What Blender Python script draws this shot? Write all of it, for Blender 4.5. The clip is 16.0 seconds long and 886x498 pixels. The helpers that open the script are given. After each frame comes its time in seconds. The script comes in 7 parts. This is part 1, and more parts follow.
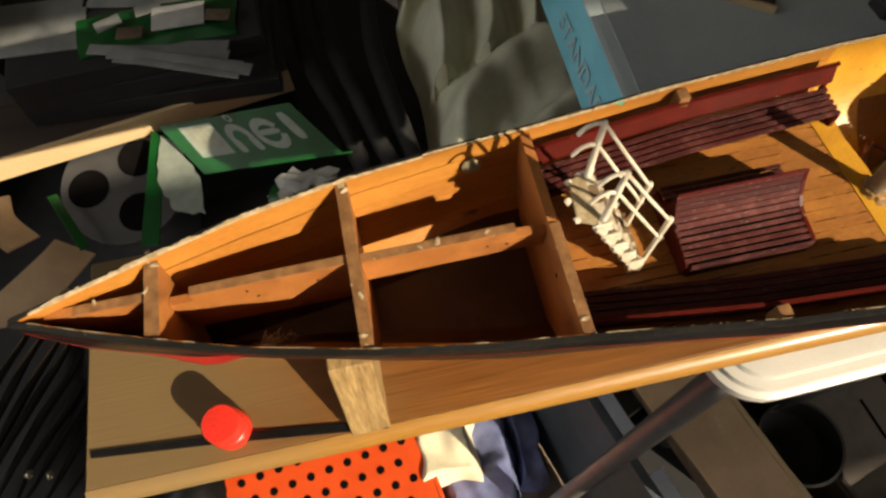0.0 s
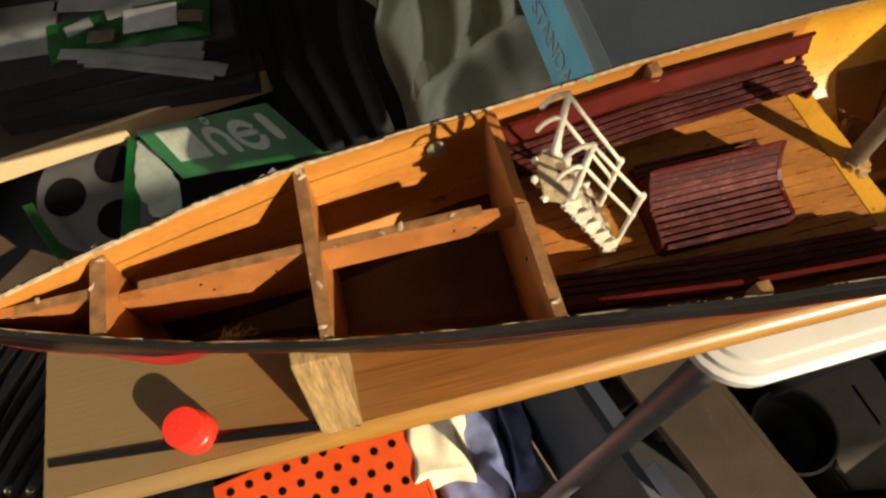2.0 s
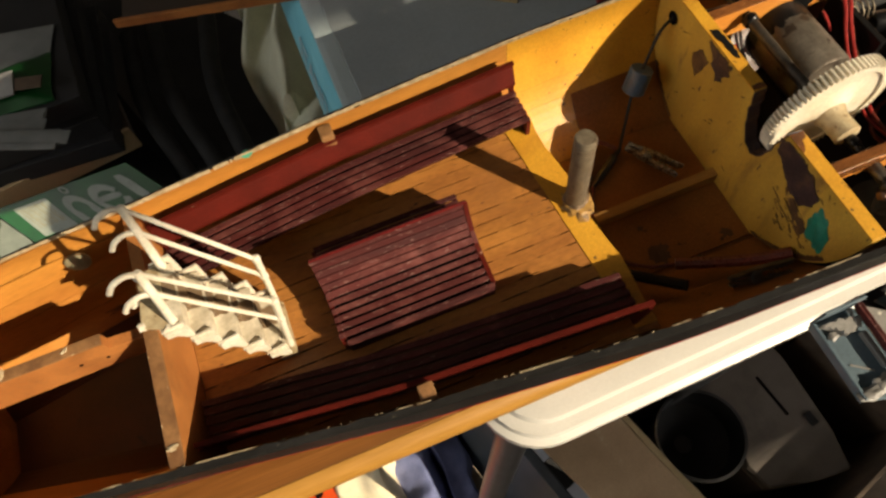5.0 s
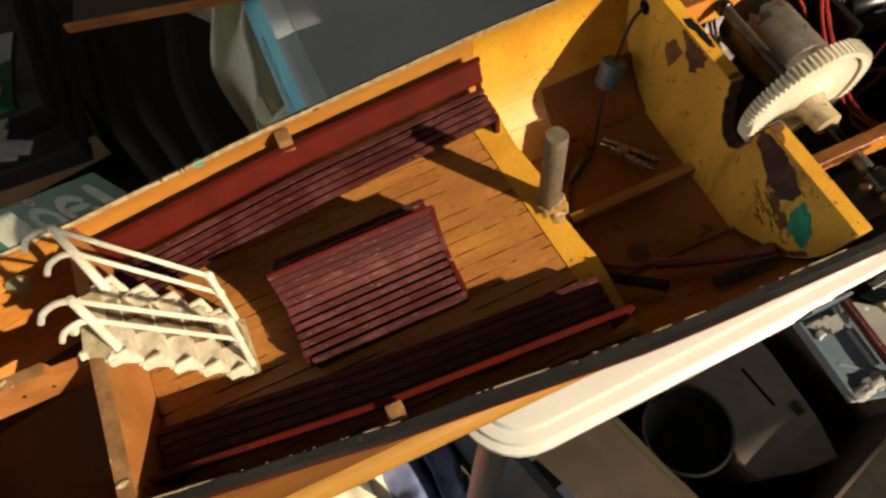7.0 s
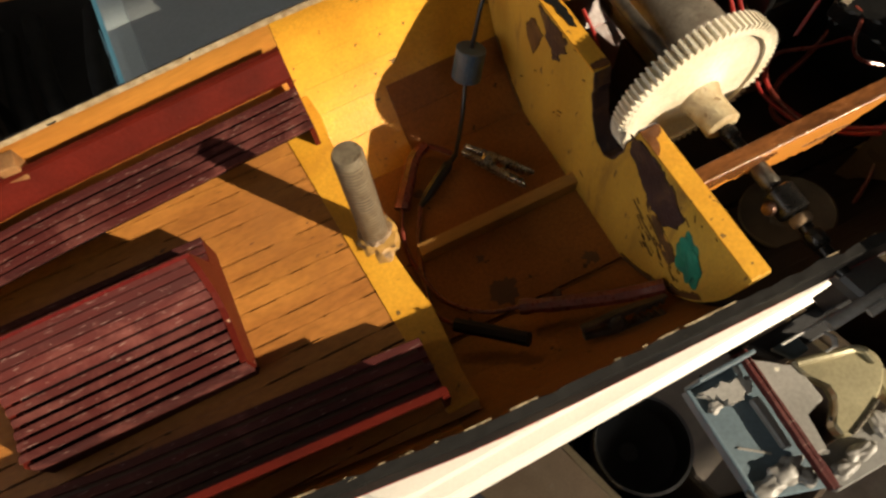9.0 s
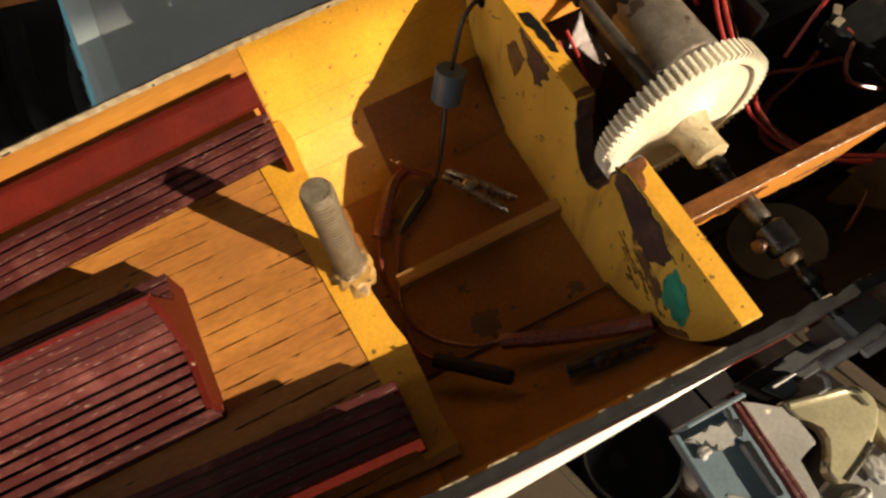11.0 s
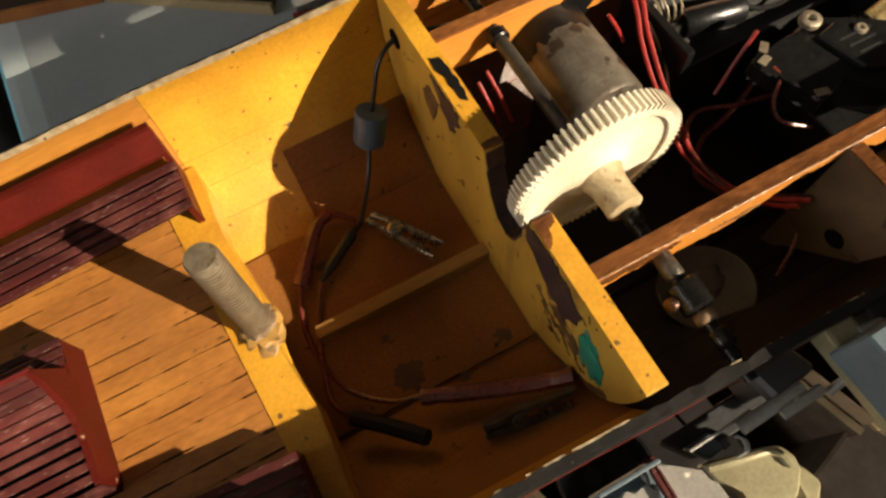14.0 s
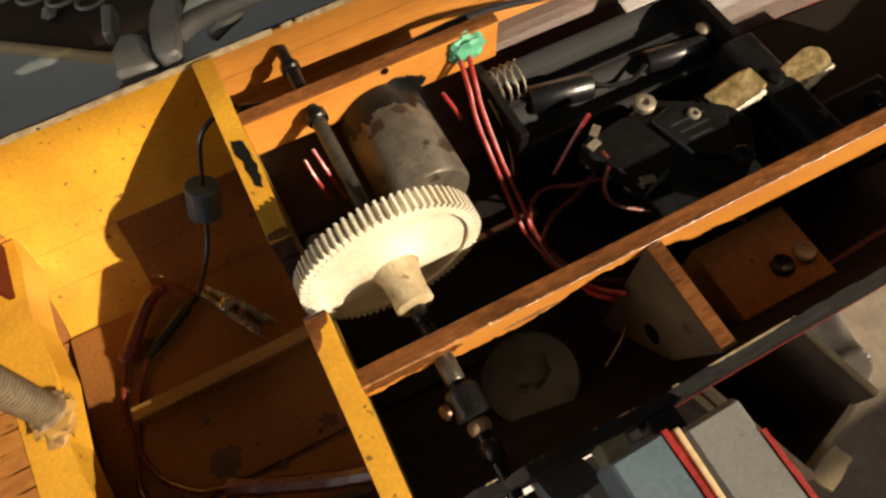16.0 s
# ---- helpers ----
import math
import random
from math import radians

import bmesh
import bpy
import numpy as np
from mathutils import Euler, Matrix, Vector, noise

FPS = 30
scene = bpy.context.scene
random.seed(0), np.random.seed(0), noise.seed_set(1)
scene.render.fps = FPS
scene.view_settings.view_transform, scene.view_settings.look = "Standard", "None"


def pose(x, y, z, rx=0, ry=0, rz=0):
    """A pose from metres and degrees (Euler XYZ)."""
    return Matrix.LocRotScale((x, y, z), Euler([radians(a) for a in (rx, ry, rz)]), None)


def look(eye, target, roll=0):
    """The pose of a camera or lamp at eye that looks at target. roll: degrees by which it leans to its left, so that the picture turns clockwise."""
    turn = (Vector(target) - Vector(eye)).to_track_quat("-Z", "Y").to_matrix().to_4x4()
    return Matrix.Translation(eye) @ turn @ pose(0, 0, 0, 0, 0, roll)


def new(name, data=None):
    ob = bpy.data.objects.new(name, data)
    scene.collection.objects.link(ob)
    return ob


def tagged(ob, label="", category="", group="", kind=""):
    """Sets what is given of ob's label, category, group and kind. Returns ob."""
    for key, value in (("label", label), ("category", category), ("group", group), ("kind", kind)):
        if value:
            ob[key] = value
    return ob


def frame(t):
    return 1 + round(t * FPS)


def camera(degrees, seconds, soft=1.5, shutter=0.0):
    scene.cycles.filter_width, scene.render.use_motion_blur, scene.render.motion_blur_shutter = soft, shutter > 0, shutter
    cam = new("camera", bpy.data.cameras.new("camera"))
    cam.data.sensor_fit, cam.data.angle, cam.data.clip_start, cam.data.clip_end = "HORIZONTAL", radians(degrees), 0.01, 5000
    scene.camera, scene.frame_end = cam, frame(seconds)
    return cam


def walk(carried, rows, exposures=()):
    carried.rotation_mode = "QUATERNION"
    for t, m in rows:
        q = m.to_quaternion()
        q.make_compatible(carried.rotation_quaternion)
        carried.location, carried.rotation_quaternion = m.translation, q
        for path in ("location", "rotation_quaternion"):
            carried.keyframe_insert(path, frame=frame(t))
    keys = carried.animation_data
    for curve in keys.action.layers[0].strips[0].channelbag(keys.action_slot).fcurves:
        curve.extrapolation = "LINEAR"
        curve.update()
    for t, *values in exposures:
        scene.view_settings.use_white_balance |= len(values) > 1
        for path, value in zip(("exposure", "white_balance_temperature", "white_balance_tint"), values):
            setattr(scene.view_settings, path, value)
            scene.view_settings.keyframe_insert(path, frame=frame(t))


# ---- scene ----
cam = camera(69.8, 16.0, soft=2.6)
PATH = [
    (0, (-0.069, -0.115, 0.325), (0.068, 0.723, -1.486), -3.1),
    (0.5, (-0.076, -0.115, 0.316), (0.053, 0.723, -1.495), -3.5),
    (1, (-0.074, -0.118, 0.315), (0.052, 0.724, -1.495), -4.1),
    (1.5, (-0.069, -0.124, 0.313), (0.073, 0.72, -1.495), -4.1),
    (2, (-0.058, -0.119, 0.31), (0.102, 0.723, -1.498), -3.5),
    (2.5, (-0.045, -0.115, 0.304), (0.126, 0.719, -1.506), -3.4),
    (3, (-0.031, -0.112, 0.301), (0.147, 0.721, -1.508), -3.7),
    (3.5, (-0.007, -0.109, 0.299), (0.178, 0.722, -1.511), -4.9),
    (4, (0.032, -0.106, 0.294), (0.228, 0.727, -1.513), -6.6),
    (4.5, (0.068, -0.104, 0.29), (0.273, 0.719, -1.521), -7.7),
    (4.7, (0.078, -0.108, 0.287), (0.279, 0.726, -1.519), -8.6),
    (7, (0.09, -0.102, 0.273), (0.338, 0.707, -1.539), -7.9),
    (7.5, (0.108, -0.097, 0.26), (0.36, 0.694, -1.559), -7.9),
    (8, (0.133, -0.092, 0.249), (0.381, 0.704, -1.57), -8.7),
    (8.5, (0.152, -0.089, 0.238), (0.403, 0.691, -1.587), -8.6),
    (9, (0.159, -0.089, 0.224), (0.421, 0.677, -1.605), -8.1),
    (9.2, (0.162, -0.088, 0.221), (0.431, 0.658, -1.615), -7.4),
    (11.3, (0.168, -0.079, 0.22), (0.46, 0.671, -1.611), -6.2),
    (11.5, (0.168, -0.079, 0.218), (0.471, 0.659, -1.615), -5.3),
    (12, (0.169, -0.078, 0.216), (0.473, 0.662, -1.617), -5.4),
    (12.5, (0.171, -0.078, 0.215), (0.479, 0.658, -1.619), -5.2),
    (13, (0.171, -0.078, 0.216), (0.486, 0.657, -1.617), -4.8),
    (13.5, (0.177, -0.078, 0.217), (0.492, 0.663, -1.614), -5.2),
    (14, (0.195, -0.075, 0.218), (0.512, 0.672, -1.61), -5.5),
    (14.5, (0.219, -0.07, 0.222), (0.545, 0.676, -1.605), -5.0),
    (15, (0.232, -0.076, 0.222), (0.569, 0.687, -1.596), -4.7),
    (15.5, (0.242, -0.084, 0.22), (0.595, 0.691, -1.589), -4.0),
    (16, (0.251, -0.083, 0.218), (0.604, 0.722, -1.578), -3.8),
]
walk(cam, [(t, look(eye, target, roll)) for t, eye, target, roll in PATH],
     exposures=[(0.0, 0.88), (3.0, 0.84), (4.5, 0.82), (7.0, 0.86), (10.0, 1.10), (13.0, 1.20), (15.0, 1.04), (16.0, 0.97)])

# ---- light ----
SUN = Vector((0.040, -0.050, 0.036)).normalized()
world = bpy.data.worlds.new("world")
scene.world = world
world.use_nodes = True
wn = world.node_tree.nodes
sky = wn.new("ShaderNodeTexSky")
sky.sky_type, sky.sun_disc = "NISHITA", False
sky.sun_elevation = math.asin(SUN.z)
sky.sun_rotation = math.atan2(SUN.x, SUN.y)
wn["Background"].inputs["Strength"].default_value = 0.10
world.node_tree.links.new(sky.outputs[0], wn["Background"].inputs["Color"])
sun = new("sun", bpy.data.lights.new("sun", "SUN"))
sun.data.energy, sun.data.angle, sun.data.color = 4.5, radians(0.5), (1.0, 0.84, 0.62)
sun.matrix_world = look(SUN * 3, (0, 0, 0))

# area lamps added as fill; the west one has no known source
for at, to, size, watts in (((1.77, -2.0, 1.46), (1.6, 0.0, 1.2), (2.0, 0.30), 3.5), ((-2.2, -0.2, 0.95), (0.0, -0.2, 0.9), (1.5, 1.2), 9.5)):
    lamp = new("fill_light", bpy.data.lights.new("fill_light", "AREA"))
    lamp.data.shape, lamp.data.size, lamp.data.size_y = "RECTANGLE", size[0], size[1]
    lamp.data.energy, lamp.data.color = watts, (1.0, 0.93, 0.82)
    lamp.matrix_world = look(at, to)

# ---- materials ----
def mat(name, base, other=None, scale=60.0, rough=0.5, metal=0.0, bump=0.15, fine=900.0, stretch=(1, 1, 1), spots=None,
        spot_scale=150.0, spot_at=0.62, vary=0.0, coat=0.0, grain=0.22, bump_size=0.0004, spec=0.5, grime=None, grime_scale=22.0, grime_at=0.5, grime_soft=0.18, grime_stretch=(1, 1, 1)):
    """A surface with large and fine variation, an optional second colour in spots, and relief."""
    m = bpy.data.materials.new(name)
    m.use_nodes = True
    nt = m.node_tree
    n, l = nt.nodes, nt.links
    b = n["Principled BSDF"]
    co = n.new("ShaderNodeTexCoord")
    mp = n.new("ShaderNodeMapping")
    mp.inputs["Scale"].default_value = stretch
    l.new(co.outputs["Object"], mp.inputs["Vector"])
    big = n.new("ShaderNodeTexNoise")
    big.inputs["Scale"].default_value, big.inputs["Detail"].default_value = scale, 5
    sm = n.new("ShaderNodeTexNoise")
    sm.inputs["Scale"].default_value, sm.inputs["Detail"].default_value = fine, 4
    l.new(mp.outputs[0], big.inputs["Vector"])
    l.new(mp.outputs[0], sm.inputs["Vector"])
    other = other or tuple(c * 0.7 for c in base)
    mix = n.new("ShaderNodeMixRGB")
    mix.inputs["Color1"].default_value, mix.inputs["Color2"].default_value = (*other, 1), (*base, 1)
    ramp = n.new("ShaderNodeMapRange")
    ramp.inputs["From Min"].default_value, ramp.inputs["From Max"].default_value = 0.35, 0.65
    l.new(big.outputs["Fac"], ramp.inputs["Value"])
    l.new(ramp.outputs[0], mix.inputs["Fac"])
    g = n.new("ShaderNodeMixRGB")
    g.blend_type = "MULTIPLY"
    gr = n.new("ShaderNodeMapRange")
    gr.inputs["From Min"].default_value, gr.inputs["From Max"].default_value = 0.3, 0.7
    gr.inputs["To Min"].default_value, gr.inputs["To Max"].default_value = 1 - grain, 1.0
    l.new(sm.outputs["Fac"], gr.inputs["Value"])
    g.inputs["Fac"].default_value = 1.0
    l.new(mix.outputs[0], g.inputs["Color1"])
    l.new(gr.outputs[0], g.inputs["Color2"])
    out = g.outputs[0]
    if vary:
        info = n.new("ShaderNodeObjectInfo")
        vr = n.new("ShaderNodeMapRange")
        vr.inputs["To Min"].default_value, vr.inputs["To Max"].default_value = 1 - vary, 1.0
        l.new(info.outputs["Random"], vr.inputs["Value"])
        vm = n.new("ShaderNodeMixRGB")
        vm.blend_type = "MULTIPLY"
        vm.inputs["Fac"].default_value = 1.0
        l.new(out, vm.inputs["Color1"])
        l.new(vr.outputs[0], vm.inputs["Color2"])
        out = vm.outputs[0]
    if grime:
        gm = n.new("ShaderNodeMapping")
        gm.inputs["Scale"].default_value = grime_stretch
        l.new(co.outputs["Object"], gm.inputs["Vector"])
        gn = n.new("ShaderNodeTexNoise")
        gn.inputs["Scale"].default_value, gn.inputs["Detail"].default_value, gn.inputs["Roughness"].default_value = grime_scale, 9, 0.65
        gn.inputs["Distortion"].default_value = 0.6
        l.new(gm.outputs[0], gn.inputs["Vector"])
        gp = n.new("ShaderNodeMapRange")
        gp.inputs["From Min"].default_value, gp.inputs["From Max"].default_value = grime_at, grime_at + grime_soft
        l.new(gn.outputs["Fac"], gp.inputs["Value"])
        gx = n.new("ShaderNodeMixRGB")
        l.new(gp.outputs[0], gx.inputs["Fac"])
        l.new(out, gx.inputs["Color1"])
        gx.inputs["Color2"].default_value = (*grime, 1)
        out = gx.outputs[0]
    if spots:
        sp = n.new("ShaderNodeTexNoise")
        sp.inputs["Scale"].default_value, sp.inputs["Detail"].default_value = spot_scale, 6
        l.new(mp.outputs[0], sp.inputs["Vector"])
        sr = n.new("ShaderNodeMapRange")
        sr.inputs["From Min"].default_value, sr.inputs["From Max"].default_value = spot_at, spot_at + 0.03
        l.new(sp.outputs["Fac"], sr.inputs["Value"])
        sx = n.new("ShaderNodeMixRGB")
        l.new(sr.outputs[0], sx.inputs["Fac"])
        l.new(out, sx.inputs["Color1"])
        sx.inputs["Color2"].default_value = (*spots, 1)
        out = sx.outputs[0]
    l.new(out, b.inputs["Base Color"])
    rr = n.new("ShaderNodeMapRange")
    rr.inputs["To Min"].default_value, rr.inputs["To Max"].default_value = max(0.03, rough - 0.13), min(1, rough + 0.13)
    l.new(sm.outputs["Fac"], rr.inputs["Value"])
    l.new(rr.outputs[0], b.inputs["Roughness"])
    b.inputs["Metallic"].default_value = metal
    b.inputs["Specular IOR Level"].default_value = spec
    b.inputs["Coat Weight"].default_value = coat
    b.inputs["Coat Roughness"].default_value = 0.2
    if bump:
        bp = n.new("ShaderNodeBump")
        bp.inputs["Strength"].default_value, bp.inputs["Distance"].default_value = bump, bump_size
        ad = n.new("ShaderNodeMath")
        l.new(big.outputs["Fac"], ad.inputs[0])
        l.new(sm.outputs["Fac"], ad.inputs[1])
        l.new(ad.outputs[0], bp.inputs["Height"])
        l.new(bp.outputs[0], b.inputs["Normal"])
    return m


M_HULLWOOD = mat("varnished_hull_wood", (0.56, 0.24, 0.04), (0.44, 0.165, 0.025), 40, 0.45, bump=0.3, stretch=(0.15, 1, 1), spots=(0.10, 0.05, 0.02), spot_scale=120, spot_at=0.70, vary=0.15, grime=(0.30, 0.11, 0.02), grime_scale=22, grime_at=0.53, grime_soft=0.2, grime_stretch=(0.5, 1, 1))
M_BULK = mat("orange_plywood", (0.46, 0.18, 0.045), (0.34, 0.12, 0.03), 45, 0.5, bump=0.25, spots=(0.12, 0.05, 0.02), spot_scale=90, spot_at=0.71, grime=(0.17, 0.065, 0.02), grime_scale=30, grime_at=0.53, grime_soft=0.2)
M_CHIP = mat("pale_chipped_edge", (0.62, 0.50, 0.32), (0.36, 0.26, 0.14), 300, 0.6, bump=0.6)
M_PLYEDGE = mat("worn_plywood_edge", (0.31, 0.155, 0.058), (0.17, 0.078, 0.028), 160, 0.5, bump=0.6, spots=(0.56, 0.42, 0.25), spot_scale=260, spot_at=0.69, grime=(0.21, 0.102, 0.038), grime_scale=60, grime_at=0.52, grime_soft=0.25)
M_YELLOW = mat("yellow_paint_on_wood", (0.66, 0.34, 0.028), (0.56, 0.26, 0.02), 50, 0.45, bump=0.4, spots=(0.13, 0.07, 0.02), spot_scale=320, spot_at=0.67, coat=0.15, grime=(0.40, 0.18, 0.020), grime_scale=40, grime_at=0.55, grime_soft=0.2)
M_YELLOW_DIRTY = mat("scuffed_yellow_paint", (0.62, 0.385, 0.058), (0.48, 0.285, 0.042), 34, 0.42, bump=0.6, stretch=(1, 2.2, 0.7), spots=(0.16, 0.085, 0.03), spot_scale=150, spot_at=0.665, coat=0.2, fine=700, grain=0.25, grime=(0.24, 0.13, 0.035), grime_scale=40, grime_at=0.57, grime_soft=0.14, grime_stretch=(1, 2.2, 0.6))
M_DECK = mat("varnished_deck_plank", (0.47, 0.195, 0.040), (0.33, 0.125, 0.028), 60, 0.45, bump=0.3, stretch=(0.35, 1, 1), spots=(0.09, 0.04, 0.018), spot_scale=420, spot_at=0.70, vary=0.12, grain=0.3, grime=(0.26, 0.105, 0.028), grime_scale=24, grime_at=0.54, grime_soft=0.24)
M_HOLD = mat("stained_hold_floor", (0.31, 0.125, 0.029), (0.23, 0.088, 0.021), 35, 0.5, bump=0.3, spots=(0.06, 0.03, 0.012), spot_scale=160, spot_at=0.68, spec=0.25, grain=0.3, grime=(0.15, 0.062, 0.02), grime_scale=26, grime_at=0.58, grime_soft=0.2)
M_STAIN = mat("soaked_brown_stain", (0.115, 0.048, 0.016), (0.085, 0.035, 0.012), 120, 0.5, bump=0.2)
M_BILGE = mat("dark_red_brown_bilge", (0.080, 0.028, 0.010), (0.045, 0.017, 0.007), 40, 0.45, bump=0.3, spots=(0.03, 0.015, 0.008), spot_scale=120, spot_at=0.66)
M_BATTEN = mat("pale_tan_batten", (0.42, 0.24, 0.06), (0.30, 0.16, 0.04), 60, 0.5, bump=0.4, stretch=(0.2, 1, 1), spots=(0.09, 0.05, 0.02), spot_scale=150, spot_at=0.66)
M_GLOSSEDGE = mat("wet_looking_brown_edge", (0.23, 0.085, 0.024), (0.115, 0.042, 0.013), 150, 0.22, bump=1.0, coat=0.8, grain=0.4, stretch=(0.4, 1, 1))
M_LIPGLOSS = mat("chipped_varnish_lip", (0.40, 0.20, 0.075), (0.20, 0.08, 0.025), 400, 0.15, bump=0.8, coat=1.0, spots=(0.62, 0.48, 0.30), spot_scale=420, spot_at=0.60)
M_STRING = mat("orange_varnished_stringer", (0.62, 0.26, 0.045), (0.48, 0.18, 0.03), 60, 0.4, bump=0.4, stretch=(0.2, 1, 1), spots=(0.14, 0.06, 0.02), spot_scale=140, spot_at=0.68)
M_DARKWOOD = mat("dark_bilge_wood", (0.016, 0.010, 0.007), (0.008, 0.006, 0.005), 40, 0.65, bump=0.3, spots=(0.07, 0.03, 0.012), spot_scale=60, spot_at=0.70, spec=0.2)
M_BLACK = mat("black_hull_paint", (0.012, 0.011, 0.010), (0.006, 0.006, 0.006), 60, 0.36, bump=0.15, spots=(0.10, 0.09, 0.07), spot_scale=260, spot_at=0.73, spec=0.3)
M_RIM = mat("chipped_black_rim", (0.02, 0.019, 0.018), (0.012, 0.011, 0.01), 80, 0.4, bump=0.25, stretch=(0.22, 1, 1), spots=(0.30, 0.25, 0.17), spot_scale=1100, spot_at=0.71, spec=0.35)
M_RIM_FAR = mat("flaking_pale_rim", (0.02, 0.019, 0.018), (0.012, 0.011, 0.01), 80, 0.4, bump=0.25, stretch=(0.25, 1, 1), spots=(0.34, 0.27, 0.16), spot_scale=1100, spot_at=0.75, spec=0.35)
M_RED_HULL = mat("red_bottom_paint", (0.36, 0.022, 0.015), (0.26, 0.016, 0.012), 60, 0.4, bump=0.2)
M_SLAT = mat("dusty_red_paint", (0.078, 0.0105, 0.008), (0.044, 0.0075, 0.0065), 90, 0.75, bump=0.4, spots=(0.20, 0.125, 0.105), spot_scale=2200, spot_at=0.645, stretch=(0.12, 1, 1), vary=0.3, spec=0.28, grime=(0.12, 0.035, 0.028), grime_scale=60, grime_at=0.52, grime_soft=0.2)
M_RED = mat("maroon_paint", (0.088, 0.0085, 0.0045), (0.060, 0.0065, 0.0036), 60, 0.45, bump=0.25, spots=(0.30, 0.17, 0.11), spot_scale=420, spot_at=0.72, spec=0.16)
M_REDGLOSS = mat("glossy_maroon_edge", (0.12, 0.012, 0.010), (0.08, 0.009, 0.008), 120, 0.22, bump=0.5, coat=0.5)
M_FRAME = mat("grimy_frame_wood", (0.13, 0.088, 0.05), (0.07, 0.046, 0.026), 70, 0.5, bump=0.4, spots=(0.05, 0.03, 0.02), spot_scale=90, spot_at=0.62)
M_BARE = mat("bare_dark_patch", (0.055, 0.030, 0.030), (0.035, 0.020, 0.020), 120, 0.5, bump=0.9, grime=(0.115, 0.062, 0.030), grime_scale=90, grime_at=0.52, grime_soft=0.15, spots=(0.20, 0.16, 0.13), spot_scale=420, spot_at=0.68)
M_GOUGE = mat("gouged_brown_wood", (0.20, 0.10, 0.03), (0.09, 0.045, 0.018), 160, 0.6, bump=0.9, grain=0.4, spots=(0.50, 0.30, 0.05), spot_scale=200, spot_at=0.60)
M_WHITE = mat("cream_white_plastic", (0.78, 0.72, 0.58), (0.66, 0.58, 0.44), 160, 0.5, bump=0.5, spots=(0.35, 0.26, 0.16), spot_scale=300, spot_at=0.70)
M_TREAD = mat("grubby_white_card", (0.70, 0.62, 0.47), (0.48, 0.41, 0.29), 200, 0.6, bump=0.4)
M_WORN = mat("brown_worn_card", (0.25, 0.165, 0.09), (0.15, 0.095, 0.05), 240, 0.65, bump=0.4)
M_GEAR = mat("white_nylon", (0.80, 0.74, 0.60), (0.70, 0.62, 0.46), 60, 0.35, bump=0.1, spots=(0.40, 0.30, 0.18), spot_scale=110, spot_at=0.70, grime=(0.60, 0.50, 0.33), grime_scale=45, grime_at=0.56, grime_soft=0.2)
M_COPPER = mat("dark_coppery_steel", (0.11, 0.06, 0.042), (0.06, 0.034, 0.025), 200, 0.35, 0.8, bump=0.2)
M_STEEL = mat("dull_zinc_steel", (0.36, 0.31, 0.23), (0.25, 0.20, 0.14), 260, 0.5, 0.5, bump=0.3, spots=(0.16, 0.10, 0.05), spot_scale=320, spot_at=0.66)
M_ROD = mat("weathered_rod_steel", (0.22, 0.18, 0.12), (0.15, 0.115, 0.075), 300, 0.5, 0.25, bump=0.2, spots=(0.10, 0.07, 0.04), spot_scale=400, spot_at=0.62)
M_CLIP = mat("old_clip_steel", (0.46, 0.42, 0.34), (0.22, 0.18, 0.12), 240, 0.28, 0.85, bump=0.3)
M_HUB = mat("grubby_hub_nylon", (0.50, 0.41, 0.25), (0.34, 0.25, 0.13), 220, 0.55, bump=0.8, spots=(0.20, 0.13, 0.06), spot_scale=260, spot_at=0.64)
M_NOSE = mat("golden_varnished_edge", (0.44, 0.225, 0.038), (0.34, 0.165, 0.028), 40, 0.42, bump=0.2, stretch=(0.08, 1, 1), coat=0.25)
M_MOTOR = mat("tarnished_motor_can", (0.22, 0.19, 0.15), (0.135, 0.112, 0.086), 110, 0.40, 0.5, bump=0.3, spots=(0.055, 0.038, 0.026), spot_scale=85, spot_at=0.60, grime=(0.09, 0.066, 0.046), grime_scale=70, grime_at=0.54, grime_soft=0.12)
M_SLEEVE = mat("grimy_shaft_steel", (0.12, 0.105, 0.083), (0.06, 0.05, 0.04), 200, 0.4, 0.6, bump=0.5)
M_BLACKPL = mat("black_plastic", (0.008, 0.008, 0.008), (0.004, 0.004, 0.004), 90, 0.4, bump=0.35, spec=0.3, fine=500)
M_PLEAT = mat("shiny_black_plastic", (0.012, 0.012, 0.013), (0.006, 0.006, 0.007), 50, 0.32, bump=0.2, spec=0.6)
M_HOSE = mat("dull_black_rubber", (0.026, 0.026, 0.026), (0.018, 0.018, 0.018), 40, 0.75, bump=0.2, spec=0.2)
M_BLACKST = mat("oily_black_steel", (0.03, 0.028, 0.026), (0.015, 0.014, 0.013), 200, 0.3, 0.7, bump=0.3)
M_BRASS = mat("scraped_brass", (0.72, 0.55, 0.27), (0.34, 0.23, 0.085), 170, 0.30, 0.6, bump=0.8, fine=420, bump_size=0.0008)
M_EDGE_GLINT = mat("pale_edge_glint", (0.86, 0.80, 0.66), (0.60, 0.52, 0.38), 300, 0.35, 0.5, bump=0.8)
M_REDWIRE = mat("red_wire_insulation", (0.34, 0.020, 0.014), (0.24, 0.014, 0.011), 200, 0.35, bump=0.1)
M_DARKRED = mat("dark_red_insulation", (0.19, 0.035, 0.022), (0.10, 0.02, 0.014), 160, 0.3, bump=0.3, coat=0.3)
M_BLACKWIRE = mat("black_wire_insulation", (0.015, 0.015, 0.017), None, 200, 0.35, bump=0.1)
M_FERRITE = mat("grey_blue_ferrite", (0.075, 0.125, 0.185), (0.055, 0.09, 0.14), 200, 0.35, bump=0.1)
